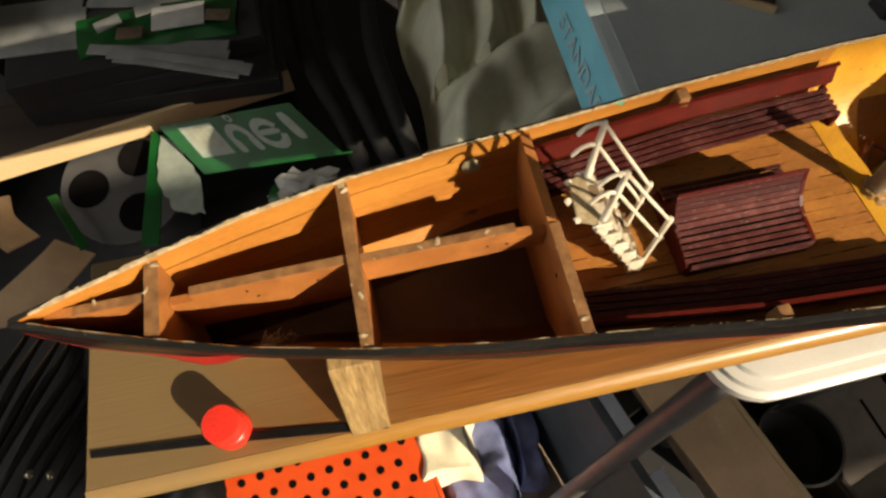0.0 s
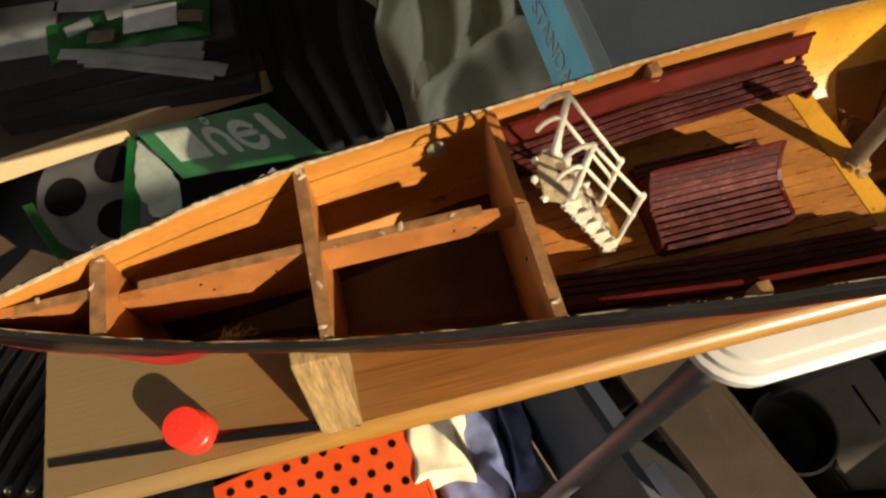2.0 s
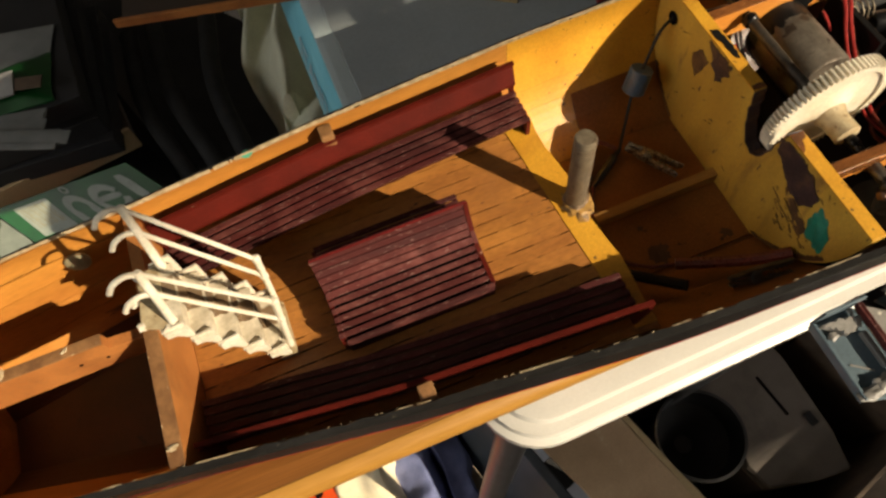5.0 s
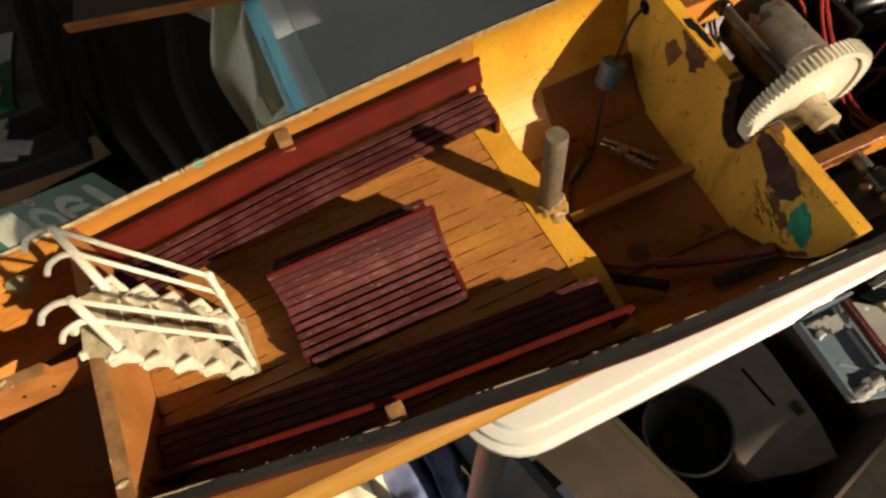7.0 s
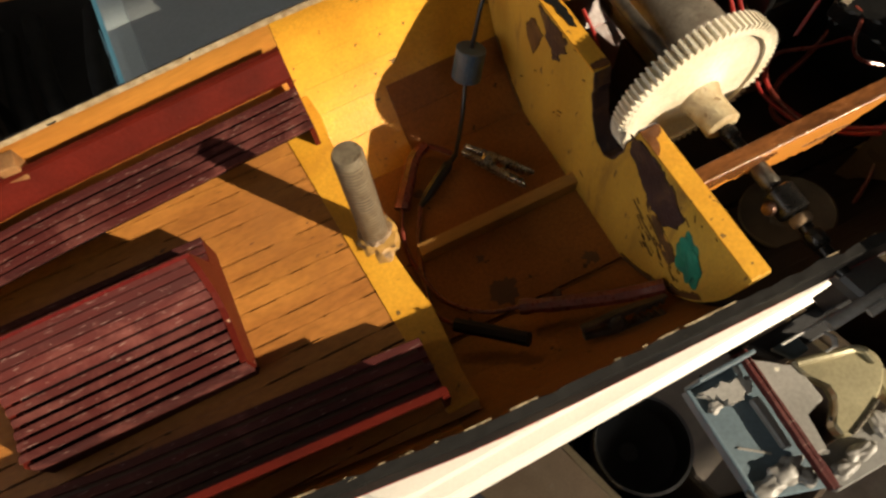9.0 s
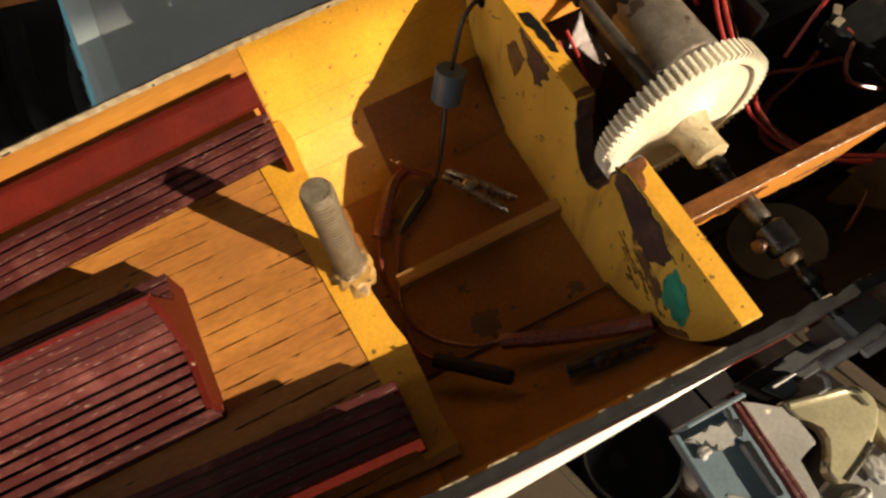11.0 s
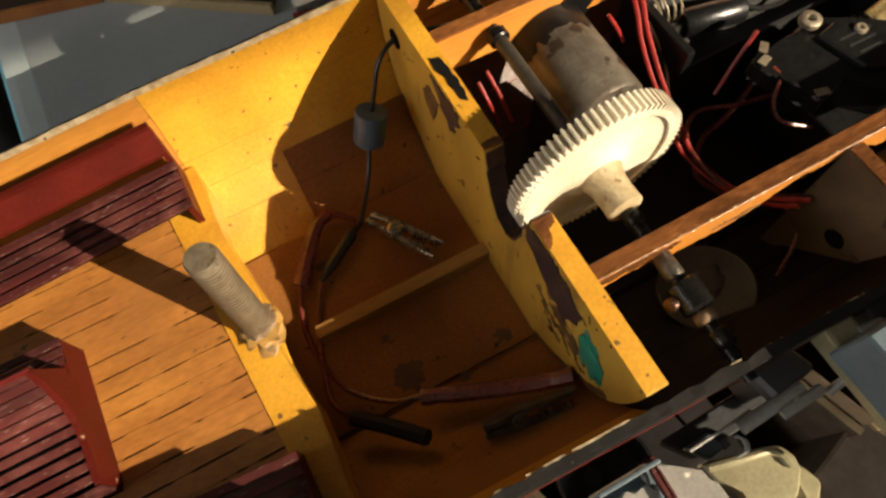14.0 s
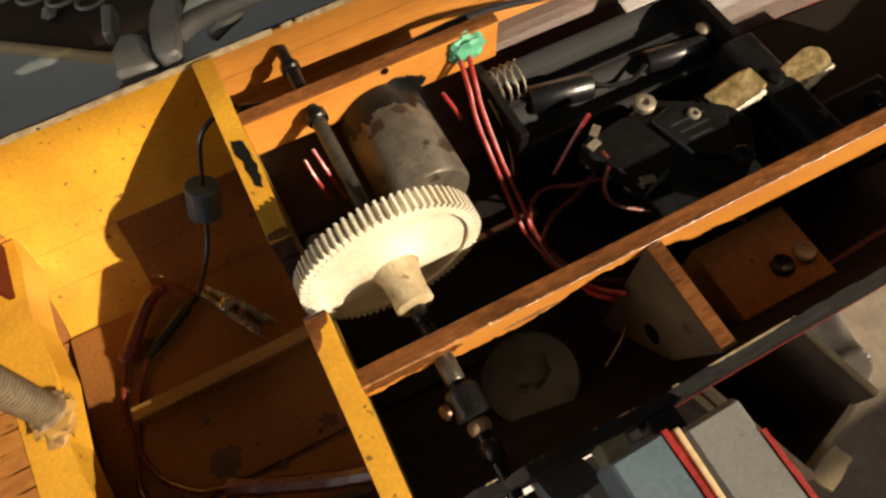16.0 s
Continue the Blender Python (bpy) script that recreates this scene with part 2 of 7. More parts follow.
M_GREEN = mat("green_putty", (0.12, 0.42, 0.25), (0.08, 0.32, 0.19), 150, 0.55, bump=0.6)
M_TEAL = mat("teal_putty", (0.03, 0.26, 0.17), (0.02, 0.18, 0.12), 150, 0.4, bump=0.6)
M_COIN = mat("tarnished_coin_metal", (0.048, 0.038, 0.027), (0.028, 0.022, 0.016), 120, 0.5, 0.1, bump=0.4)
M_BOARD = mat("varnished_pine_board", (0.32, 0.125, 0.023), (0.22, 0.082, 0.016), 60, 0.42, bump=0.45, grain=0.5, stretch=(0.02, 1, 1), coat=0.15, spots=(0.40, 0.30, 0.17), spot_scale=520, spot_at=0.735, grime=(0.15, 0.062, 0.017), grime_scale=16, grime_at=0.50, grime_soft=0.22, grime_stretch=(0.12, 1, 1))
M_BLOCK = mat("raw_end_grain_wood", (0.42, 0.275, 0.105), (0.29, 0.175, 0.06), 260, 0.75, bump=0.9, stretch=(1, 0.25, 0.12), grain=0.45, spots=(0.10, 0.06, 0.025), spot_scale=500, spot_at=0.66)
M_CAP = mat("red_bottle_cap_plastic", (0.72, 0.035, 0.02), (0.66, 0.03, 0.018), 60, 0.3, bump=0.05, grain=0.1)
M_STOOL = mat("white_moulded_plastic", (0.56, 0.54, 0.49), (0.52, 0.50, 0.45), 30, 0.4, bump=0.1, grain=0.08)
M_LEG = mat("grey_painted_tube", (0.13, 0.125, 0.12), (0.10, 0.095, 0.09), 60, 0.4, bump=0.1)
M_BOOKGREY = mat("matt_grey_cover", (0.40, 0.44, 0.45), (0.35, 0.39, 0.40), 20, 0.55, bump=0.05, grain=0.1, fine=500)
M_BLUE = mat("light_blue_spine", (0.23, 0.62, 0.74), (0.19, 0.55, 0.67), 40, 0.5, bump=0.05, grain=0.1)
M_LETTER = mat("pale_blue_print", (0.50, 0.66, 0.70), (0.44, 0.60, 0.64), 60, 0.5, bump=0)
M_PAPER = mat("pale_paper", (0.55, 0.55, 0.52), (0.45, 0.45, 0.43), 40, 0.7, bump=0.1)
M_PAPERDIM = mat("grey_offcut_paper", (0.28, 0.29, 0.28), (0.20, 0.21, 0.205), 25, 0.7, bump=0.2)
M_BEER = mat("green_printed_card", (0.006, 0.10, 0.016), (0.004, 0.06, 0.010), 25, 0.4, bump=0.1, grain=0.15)
# dull card; on box walls its darkness stands for the inside shade
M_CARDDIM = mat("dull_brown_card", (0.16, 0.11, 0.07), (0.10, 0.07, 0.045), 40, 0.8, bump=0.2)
M_PRINT = mat("pale_print", (0.34, 0.38, 0.32), (0.27, 0.31, 0.26), 60, 0.5, bump=0)
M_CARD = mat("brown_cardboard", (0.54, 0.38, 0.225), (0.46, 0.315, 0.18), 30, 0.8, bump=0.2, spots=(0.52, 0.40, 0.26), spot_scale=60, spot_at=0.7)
M_ORANGE = mat("orange_plastic", (0.74, 0.085, 0.012), (0.66, 0.072, 0.010), 40, 0.4, bump=0.05, grain=0.1)
# black without gloss: shade of holes and gaps drawn as flat dark shapes
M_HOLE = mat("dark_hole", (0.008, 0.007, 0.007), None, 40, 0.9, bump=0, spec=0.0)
M_TOWEL = mat("blue_cotton", (0.19, 0.215, 0.40), (0.14, 0.165, 0.32), 60, 0.9, bump=0.5, fine=600)
M_CREAM = mat("cream_cotton", (0.90, 0.80, 0.56), (0.84, 0.74, 0.50), 60, 0.9, bump=0.5, fine=600)
M_OLIVE = mat("olive_cloth", (0.70, 0.71, 0.54), (0.60, 0.61, 0.45), 25, 0.9, bump=0.3, fine=500)
M_BIN = mat("grey_blue_plastic", (0.52, 0.56, 0.62), (0.44, 0.48, 0.54), 30, 0.4, bump=0.1)
M_BIN_SHADED = mat("shaded_bin_plastic", (0.085, 0.10, 0.115), (0.065, 0.078, 0.09), 30, 0.45, bump=0.1)
M_CASEGREY = mat("brownish_grey_panel", (0.085, 0.070, 0.058), (0.06, 0.05, 0.042), 25, 0.6, bump=0.1)
M_CASE = mat("dull_grey_brown_shell", (0.20, 0.172, 0.145), (0.16, 0.137, 0.113), 25, 0.5, bump=0.1, grime=(0.11, 0.095, 0.08), grime_scale=14, grime_at=0.5, grime_soft=0.2)
M_DARK = mat("dark_fabric", (0.018, 0.017, 0.018), (0.010, 0.010, 0.011), 30, 0.7, bump=0.4)
M_SHELFTOP = mat("dark_brown_shelf_top", (0.060, 0.040, 0.028), (0.036, 0.024, 0.017), 18, 0.5, bump=0.15, stretch=(0.15, 1, 1))
M_HINGE = mat("pale_grey_blue_hinge", (0.62, 0.72, 0.74), (0.55, 0.64, 0.66), 20, 0.5, bump=0.05, grain=0.1)
M_CARPET = mat("beige_carpet", (0.34, 0.27, 0.20), (0.25, 0.195, 0.145), 40, 0.95, bump=0.9, fine=700, bump_size=0.003)
M_WALL = mat("plain_wall", (0.45, 0.42, 0.37), (0.42, 0.39, 0.34), 3, 0.9, bump=0.1, fine=60)
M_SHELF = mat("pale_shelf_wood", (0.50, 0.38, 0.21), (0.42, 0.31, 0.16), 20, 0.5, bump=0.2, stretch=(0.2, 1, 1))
M_LIP = mat("bright_cream_edging", (0.66, 0.49, 0.27), (0.56, 0.40, 0.21), 12, 0.5, bump=0.2, stretch=(0.2, 1, 1))
M_GREYBLUE = mat("grey_blue_model_paint", (0.105, 0.150, 0.175), (0.075, 0.110, 0.135), 45, 0.5, bump=0.12, spots=(0.42, 0.42, 0.40), spot_scale=120, spot_at=0.70)
M_GREYPL = mat("grey_model_plastic", (0.29, 0.275, 0.25), (0.21, 0.20, 0.18), 50, 0.45, bump=0.12, spots=(0.62, 0.58, 0.48), spot_scale=140, spot_at=0.68)
M_GREYDULL = mat("dull_grey_model_paint", (0.175, 0.170, 0.155), (0.13, 0.126, 0.115), 50, 0.6, bump=0.12, spots=(0.10, 0.095, 0.085), spot_scale=160, spot_at=0.68)
M_TIN = mat("greenish_brass_part", (0.36, 0.32, 0.19), (0.25, 0.22, 0.13), 60, 0.4, 0.3, bump=0.12)
M_SPEAKER = mat("grey_plastic_disc", (0.055, 0.055, 0.055), (0.04, 0.04, 0.04), 30, 0.5, bump=0.1)


def dusted(m, dust, x0, x1):
    """Settled dust on a material, none at x0 and thick at x1, with a ragged border."""
    n, l = m.node_tree.nodes, m.node_tree.links
    b = n["Principled BSDF"]
    clean = b.inputs["Base Color"].links[0].from_socket
    co, sep, cloud, add, ramp, mix = (n.new("ShaderNode" + k) for k in ("TexCoord", "SeparateXYZ", "TexNoise", "Math", "MapRange", "MixRGB"))
    l.new(co.outputs["Object"], sep.inputs[0])
    l.new(co.outputs["Object"], cloud.inputs["Vector"])
    cloud.inputs["Scale"].default_value, cloud.inputs["Detail"].default_value = 28, 7
    add.operation = "MULTIPLY_ADD"
    add.inputs[1].default_value = abs(x1 - x0) * 0.9
    l.new(cloud.outputs["Fac"], add.inputs[0])
    l.new(sep.outputs["X"], add.inputs[2])
    shift = abs(x1 - x0) * 0.45
    ramp.inputs["From Min"].default_value, ramp.inputs["From Max"].default_value = x0 + shift, x1 + shift
    l.new(add.outputs[0], ramp.inputs["Value"])
    l.new(ramp.outputs[0], mix.inputs["Fac"])
    l.new(clean, mix.inputs["Color1"])
    mix.inputs["Color2"].default_value = (*dust, 1)
    l.new(mix.outputs[0], b.inputs["Base Color"])


dusted(M_BOARD, (0.160, 0.104, 0.042), -0.065, -0.195)
dusted(M_NOSE, (0.22, 0.14, 0.055), -0.10, -0.19)


# ---- shape helpers ----
def ragged(points, amount, seed, steps=6):
    """The outline with more points along its sides, each shifted a little, like torn or chipped material."""
    out = []
    for i, (p, q) in enumerate(zip(points, points[1:] + points[:1])):
        for k in range(steps):
            t = k / steps
            x, y = p[0] + (q[0] - p[0]) * t, p[1] + (q[1] - p[1]) * t
            v = Vector((i * 3.7 + t * 4.1, seed, 0))
            out.append((x + amount * noise.noise(v * 1.9), y + amount * noise.noise(v * 1.9 + Vector((0, 0, 7)))))
    return out


def mesh_of(name, bm, material, smooth=False):
    bmesh.ops.recalc_face_normals(bm, faces=bm.faces)
    me = bpy.data.meshes.new(name)
    bm.to_mesh(me)
    bm.free()
    me.materials.append(material)
    if smooth:
        me.polygons.foreach_set("use_smooth", [True] * len(me.polygons))
        me.set_sharp_from_angle(angle=radians(40))
    return me


def part(name, bm, material, parent=None, label="", smooth=False):
    ob = new(name, mesh_of(name, bm, material, smooth))
    if parent:
        ob.parent = parent
    return tagged(ob, label)


def thing(name, label, category, group="", kind="", at=(0, 0, 0)):
    ob = new(name)
    ob.empty_display_size = 0.01
    ob.location = at
    return tagged(ob, label, category, group, kind)


def box(x0, x1, y0, y1, z0, z1, bevel=0.0, m=None, bm=None):
    bm = bm or bmesh.new()
    t = Matrix.Translation(((x0 + x1) / 2, (y0 + y1) / 2, (z0 + z1) / 2)) @ Matrix.Diagonal((x1 - x0, y1 - y0, z1 - z0, 1))
    vs = bmesh.ops.create_cube(bm, size=1, matrix=(m or Matrix()) @ t)["verts"]
    if bevel:
        es = list({e for v in vs for e in v.link_edges})
        bmesh.ops.bevel(bm, geom=es, offset=bevel, segments=2, profile=0.6, affect="EDGES")
    return bm


def prism(points, a, b, axis="x", bevel=0.0, m=None, bm=None):
    """A solid with the outline points (two coordinates each), reaching from a to b along the axis."""
    bm = bm or bmesh.new()

    def put(p, d):
        v = {"x": (d, p[0], p[1]), "y": (p[0], d, p[1]), "z": (p[0], p[1], d)}[axis]
        return bm.verts.new(m @ Vector(v) if m else v)

    lo, hi = [put(p, a) for p in points], [put(p, b) for p in points]
    n = len(points)
    fs = [bm.faces.new(lo), bm.faces.new(hi[::-1])]
    fs += [bm.faces.new((lo[i], hi[i], hi[(i + 1) % n], lo[(i + 1) % n])) for i in range(n)]
    if bevel:
        es = list({e for f in fs for e in f.edges})
        bmesh.ops.bevel(bm, geom=es, offset=bevel, segments=1, affect="EDGES")
    return bm


def smooth_path(pts, steps=8):
    """A curve through the points."""
    p = [Vector(q) for q in pts]
    p = [2 * p[0] - p[1], *p, 2 * p[-1] - p[-2]]
    out = []
    for i in range(1, len(p) - 2):
        for k in range(steps):
            t = k / steps
            a, b, c, d = p[i - 1], p[i], p[i + 1], p[i + 2]
            out.append(0.5 * (2 * b + (c - a) * t + (2 * a - 5 * b + 4 * c - d) * t * t + (3 * b - a - 3 * c + d) * t ** 3))
    return out + [p[-2]]


def tube(pts, radius, sides=8, bm=None, taper=None):
    """A round bar along the points; radius may be one number or one for each point."""
    bm = bm or bmesh.new()
    pts = [Vector(p) for p in pts]
    rings, side = [], None
    for i, p in enumerate(pts):
        d = (pts[min(i + 1, len(pts) - 1)] - pts[max(i - 1, 0)]).normalized()
        side = (side - d * side.dot(d)) if side else d.orthogonal()
        side.normalize()
        up = d.cross(side)
        r = radius[i] if isinstance(radius, (list, tuple)) else radius
        rings.append([bm.verts.new(p + r * (math.cos(a) * side + math.sin(a) * up)) for a in (2 * math.pi * k / sides for k in range(sides))])
    for a, b in zip(rings, rings[1:]):
        for k in range(sides):
            bm.faces.new((a[k], a[(k + 1) % sides], b[(k + 1) % sides], b[k]))
    bm.faces.new(rings[0][::-1])
    bm.faces.new(rings[-1])
    return bm


def lathe(profile, sides=32, m=None, bm=None):
    """Turns (radius, height) points about z; closed at both ends."""
    bm = bm or bmesh.new()
    m = m or Matrix()
    rings = [[bm.verts.new(m @ Vector((r * math.cos(2 * math.pi * k / sides), r * math.sin(2 * math.pi * k / sides), z))) for k in range(sides)] for r, z in profile]
    for a, b in zip(rings, rings[1:]):
        for k in range(sides):
            bm.faces.new((a[k], a[(k + 1) % sides], b[(k + 1) % sides], b[k]))
    bm.faces.new(rings[0][::-1])
    bm.faces.new(rings[-1])
    return bm


def lerp(table, x):
    return float(np.interp(x, [a for a, _ in table], [b for _, b in table]))


def along(a, b):
    """The pose at a whose z axis points to b."""
    return Matrix.Translation(a) @ (Vector(b) - Vector(a)).to_track_quat("Z", "Y").to_matrix().to_4x4()


def blob(radius, seed, squash=(1, 1, 1), rough=0.25, freq=1.5, m=None, sub=3, bm=None):
    """A lumpy rounded form."""
    bm = bm or bmesh.new()
    vs = bmesh.ops.create_icosphere(bm, subdivisions=sub, radius=1.0)["verts"]
    for v in vs:
        k = 1 + rough * noise.noise(v.co * freq + Vector((seed * 3.7, seed, 0)))
        v.co = Vector([c * k * radius * s for c, s in zip(v.co, squash)])
        if m:
            v.co = m @ v.co
    return bm

# ---- the room ----
FLOOR_Z = -0.86
# ceiling and walls are unseen, added to enclose the light and bounce it
room = [
    ("floor", box(-2.2, 3.2, -2.0, 2.2, FLOOR_Z - 0.05, FLOOR_Z), M_CARPET, "beige carpet floor strewn with clutter"),
    ("ceiling", box(-2.2, 3.2, -2.0, 2.2, 1.75, 1.85), M_WALL, "unseen ceiling closing the room"),
    ("wall_north", box(-2.2, 3.2, 2.2, 2.3, FLOOR_Z, 1.75), M_WALL, "unseen wall closing the room"),
    ("wall_east", box(3.2, 3.3, -2.0, 2.2, FLOOR_Z, 1.75), M_WALL, "unseen wall closing the room"),
]
# unseen south wall; its openings are cut to steer the sun
south = box(-2.2, 0.75, -2.1, -2.0, FLOOR_Z, 1.75)
box(2.8, 3.2, -2.1, -2.0, FLOOR_Z, 1.75, bm=south)
box(0.75, 2.8, -2.1, -2.0, FLOOR_Z, 0.45, bm=south)
# added header and crossbar keep sun off the book and left clutter
box(0.75, 2.8, -2.1, -2.0, 1.636, 1.75, bm=south)
box(0.75, 2.8, -2.1, -2.0, 0.98, 1.30, bm=south)
room.append(("wall_south", south, M_WALL, "unseen wall with two openings cut to place the sun"))
# unseen west wall; its opening is made up to let fill light in
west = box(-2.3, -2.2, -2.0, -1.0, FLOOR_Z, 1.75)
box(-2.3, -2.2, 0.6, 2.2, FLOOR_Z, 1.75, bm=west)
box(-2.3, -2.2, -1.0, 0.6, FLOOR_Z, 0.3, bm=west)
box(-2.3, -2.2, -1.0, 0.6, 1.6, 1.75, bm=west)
room.append(("wall_west", west, M_WALL, "unseen wall with a made-up opening for fill light"))
for rname, rbm, rmat, rlabel in room:
    tagged(part(rname, rbm, rmat), rlabel, rname.split("_")[0], "", "structure")

# ---- the model boat ----
BEAM = [(-0.226, 0.0015), (-0.215, 0.005), (-0.2, 0.0105), (-0.171, 0.0200), (-0.133, 0.0315), (-0.088, 0.0415), (-0.036, 0.0490), (0.0, 0.0525), (0.08, 0.0620),
        (0.166, 0.0675), (0.244, 0.0695), (0.30, 0.0710), (0.45, 0.0720), (0.55, 0.066), (0.62, 0.045), (0.65, 0.018)]
SHEER = [(-0.226, 0.0895), (-0.171, 0.0865), (-0.088, 0.0830), (0.0, 0.0788), (0.08, 0.0768), (0.2, 0.0768), (0.3, 0.0775), (0.5, 0.080), (0.65, 0.086)]
KEEL = [(-0.226, 0.075), (-0.215, 0.045), (-0.2, 0.030), (-0.171, 0.018), (-0.13, 0.011), (-0.08, 0.009), (0.5, 0.009), (0.6, 0.02), (0.65, 0.06)]


def half(x, z, inset=0.0):
    """The hull's half width at x and height z, inside by inset."""
    w, top, low = lerp(BEAM, x) - inset, lerp(SHEER, x), lerp(KEEL, x) + inset
    u = min(1.0, max(0.0, (z - low) / (top - low)))
    vee = min(1.0, max(0.0, (-0.02 - x) / 0.10))
    return max(w, 0.0004) * (1 - (1 - u) ** (2.6 - 1.2 * vee)) ** (0.55 + 0.3 * vee)


WIDER = [(-0.226, 0.0), (-0.09, 0.0), (0.0, 0.0008), (0.06, 0.0014), (0.10, 0.0022), (0.136, 0.0036), (0.16, 0.0045), (0.19, 0.0052), (0.30, 0.0054), (0.34, 0.0045), (0.65, 0.0)]


def extra(x, side, u=1.0):
    """The near side bulges a little more than the far one."""
    return lerp(WIDER, x) * u if side < 0 else 0.0


def skin(x0, x1, u0, u1, side, inset, thick, nx=24, nu=6):
    """A strip of planking from height share u0 to u1 along x0 to x1, on one side."""
    bm = bmesh.new()
    grid = []
    for i in range(nx + 1):
        x = x0 + (x1 - x0) * i / nx
        row = []
        for j in range(nu + 1):
            u = u0 + (u1 - u0) * j / nu
            top, low = lerp(SHEER, x), lerp(KEEL, x) + inset
            z = low + (top - low) * u
            full = 0.0 if inset else 0.0080 * math.exp(-((x + 0.166) / 0.021) ** 2) * math.exp(-((u - 0.13) / 0.17) ** 2)
            inner = bm.verts.new((x, side * (half(x, z, inset) + extra(x, side, u) + full), z))
            z2 = z - thick * (1 - u) if inset and x1 > 0.0 else z
            outer = bm.verts.new((x, side * max(half(x, z, inset) + extra(x, side, u) + full + (-thick if not inset else thick), 0.0002), z if not inset else z2))
            row.append((inner, outer))
        grid.append(row)
    for i in range(nx):
        for j in range(nu):
            a, b, c, d = grid[i][j], grid[i + 1][j], grid[i + 1][j + 1], grid[i][j + 1]
            bm.faces.new((a[0], b[0], c[0], d[0]))
            bm.faces.new((d[1], c[1], b[1], a[1]))
        for j in (0, nu):
            a, b = grid[i][j], grid[i + 1][j]
            bm.faces.new((a[0], a[1], b[1], b[0]))
    for i in (0, nx):
        for j in range(nu):
            a, d = grid[i][j], grid[i][j + 1]
            bm.faces.new((a[0], d[0], d[1], a[1]))
    return bm


boat = thing("model_boat", "wooden model paddle boat hull with open deck, black outside", "model boat")
for side in (-1, 1):
    part("hull_side", skin(-0.226, 0.65, 0.31, 1.0, side, 0.0, 0.0012, 110, 12), M_BLACK, boat, "glossy black painted hull side", True)
    part("hull_bottom", skin(-0.226, 0.65, 0.0, 0.31, side, 0.0, 0.0012, 110, 8), M_RED_HULL, boat, "red painted hull bottom", True)

# planked lining: varnished in the bow and by the benches, yellow in the hold, dark aft
LININGS = [(-0.222, -0.0885, M_HULLWOOD), (-0.0885, 0.0, M_HULLWOOD), (0.0, 0.166, M_HULLWOOD), (0.166, 0.244, M_YELLOW), (0.244, 0.62, M_HULLWOOD)]
STRAKES = [0.0, 0.13, 0.27, 0.41, 0.55, 0.70, 0.85, 1.0]
for x0, x1, m in LININGS:
    for side in (-1, 1):
        for n, (u0, u1) in enumerate(zip(STRAKES, STRAKES[1:])):
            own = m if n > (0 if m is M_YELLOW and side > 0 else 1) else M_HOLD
            # aft planks: near black, dark brown low on the far side
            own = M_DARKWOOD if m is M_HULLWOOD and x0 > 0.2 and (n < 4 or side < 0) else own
            # low bow planks take a dark brown: recess shade put into the colour
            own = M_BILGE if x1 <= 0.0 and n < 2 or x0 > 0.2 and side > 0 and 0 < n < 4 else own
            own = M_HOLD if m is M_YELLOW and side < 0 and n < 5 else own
            gap = (0.0012 if m is M_YELLOW else 0.014 if n == 5 and x1 <= 0.0 else 0.004) if u1 < 1 else 0.0
            inset, thick = (0.0026, 0.0006) if x1 <= 0.0 else (0.0014, 0.0012)
            # far side of the hold: two low planks turn brown aft of 0.196
            bare = m is M_YELLOW and side > 0 and 0 < n < 3
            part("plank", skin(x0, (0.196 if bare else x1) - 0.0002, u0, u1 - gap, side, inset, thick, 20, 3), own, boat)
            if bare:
                part("plank", skin(0.196, x1 - 0.0002, u0, u1 - gap, side, inset, thick, 14, 3), M_HOLD, boat, "brown lower plank")

# rim with chipped paint, slightly uneven
for side in (-1, 1):
    bm = bmesh.new()
    rows = []
    for i in range(301):
        x = -0.225 + 0.87 * i / 300
        w, z = lerp(BEAM, x) + extra(x, side), lerp(SHEER, x)
        j = 0.00035 * noise.noise(Vector((x * 160, side, 0))) + 0.0003 * noise.noise(Vector((x * 500, side, 4)))
        rim_in = 0.0022 if side < 0 or x < -0.05 else 0.0013
        ring = [(w + 0.0003, z - 0.003), (w + 0.0003, z + 0.0003 + j), (w - rim_in + 2 * j, z + 0.0003 + j), (w - rim_in + 2 * j, z - 0.0006)]
        rows.append([bm.verts.new((x, side * max(a, 0.0001), b)) for a, b in ring])
    for a, b in zip(rows, rows[1:]):
        for k in range(3):
            bm.faces.new((a[k], a[k + 1], b[k + 1], b[k]))
    rim = part("rim", bm, M_RIM if side < 0 else M_RIM_FAR, boat, "black rim with chipped pale paint")
    chips = bmesh.new()
    last = None
    for i in range(1401):
        x = -0.222 + 0.58 * i / 1400
        w, z = lerp(BEAM, x) + extra(x, side), lerp(SHEER, x)
        v = noise.noise(Vector((x * 38, side * 7, 2))) + 0.7 * noise.noise(Vector((x * 170, side * 7, 5))) + 0.4 * noise.noise(Vector((x * 700, side, 9)))
        if side > 0:
            wide = (0.00030 + 0.00085 * min(1.0, max(0.0, (-0.06 - x) * 20))) * min(1.0, max(0.0, 0.75 + v))
        else:
            wide = 0.00019 * min(1.0, max(0.0, v + 0.10) * 1.6)
        now = None
        if wide > 0.00004 and w > 0.004:
            y = w - (0.0022 if side < 0 or x < -0.05 else 0.0013)
            now = [chips.verts.new((x, side * a, b)) for a, b in ((y - 0.0003, z - 0.0008), (y - 0.0003, z + 0.0009), (y - 0.0001 + wide * 1.6, z + 0.0010))]
        if last and now:
            chips.faces.new((last[0], last[1], now[1], now[0]))
            chips.faces.new((last[1], last[2], now[2], now[1]))
        last = now
    tagged(part("chipped_edge", chips, M_CHIP, rim, "pale chipped wood along the rim's inner edge"), kind="stuff")


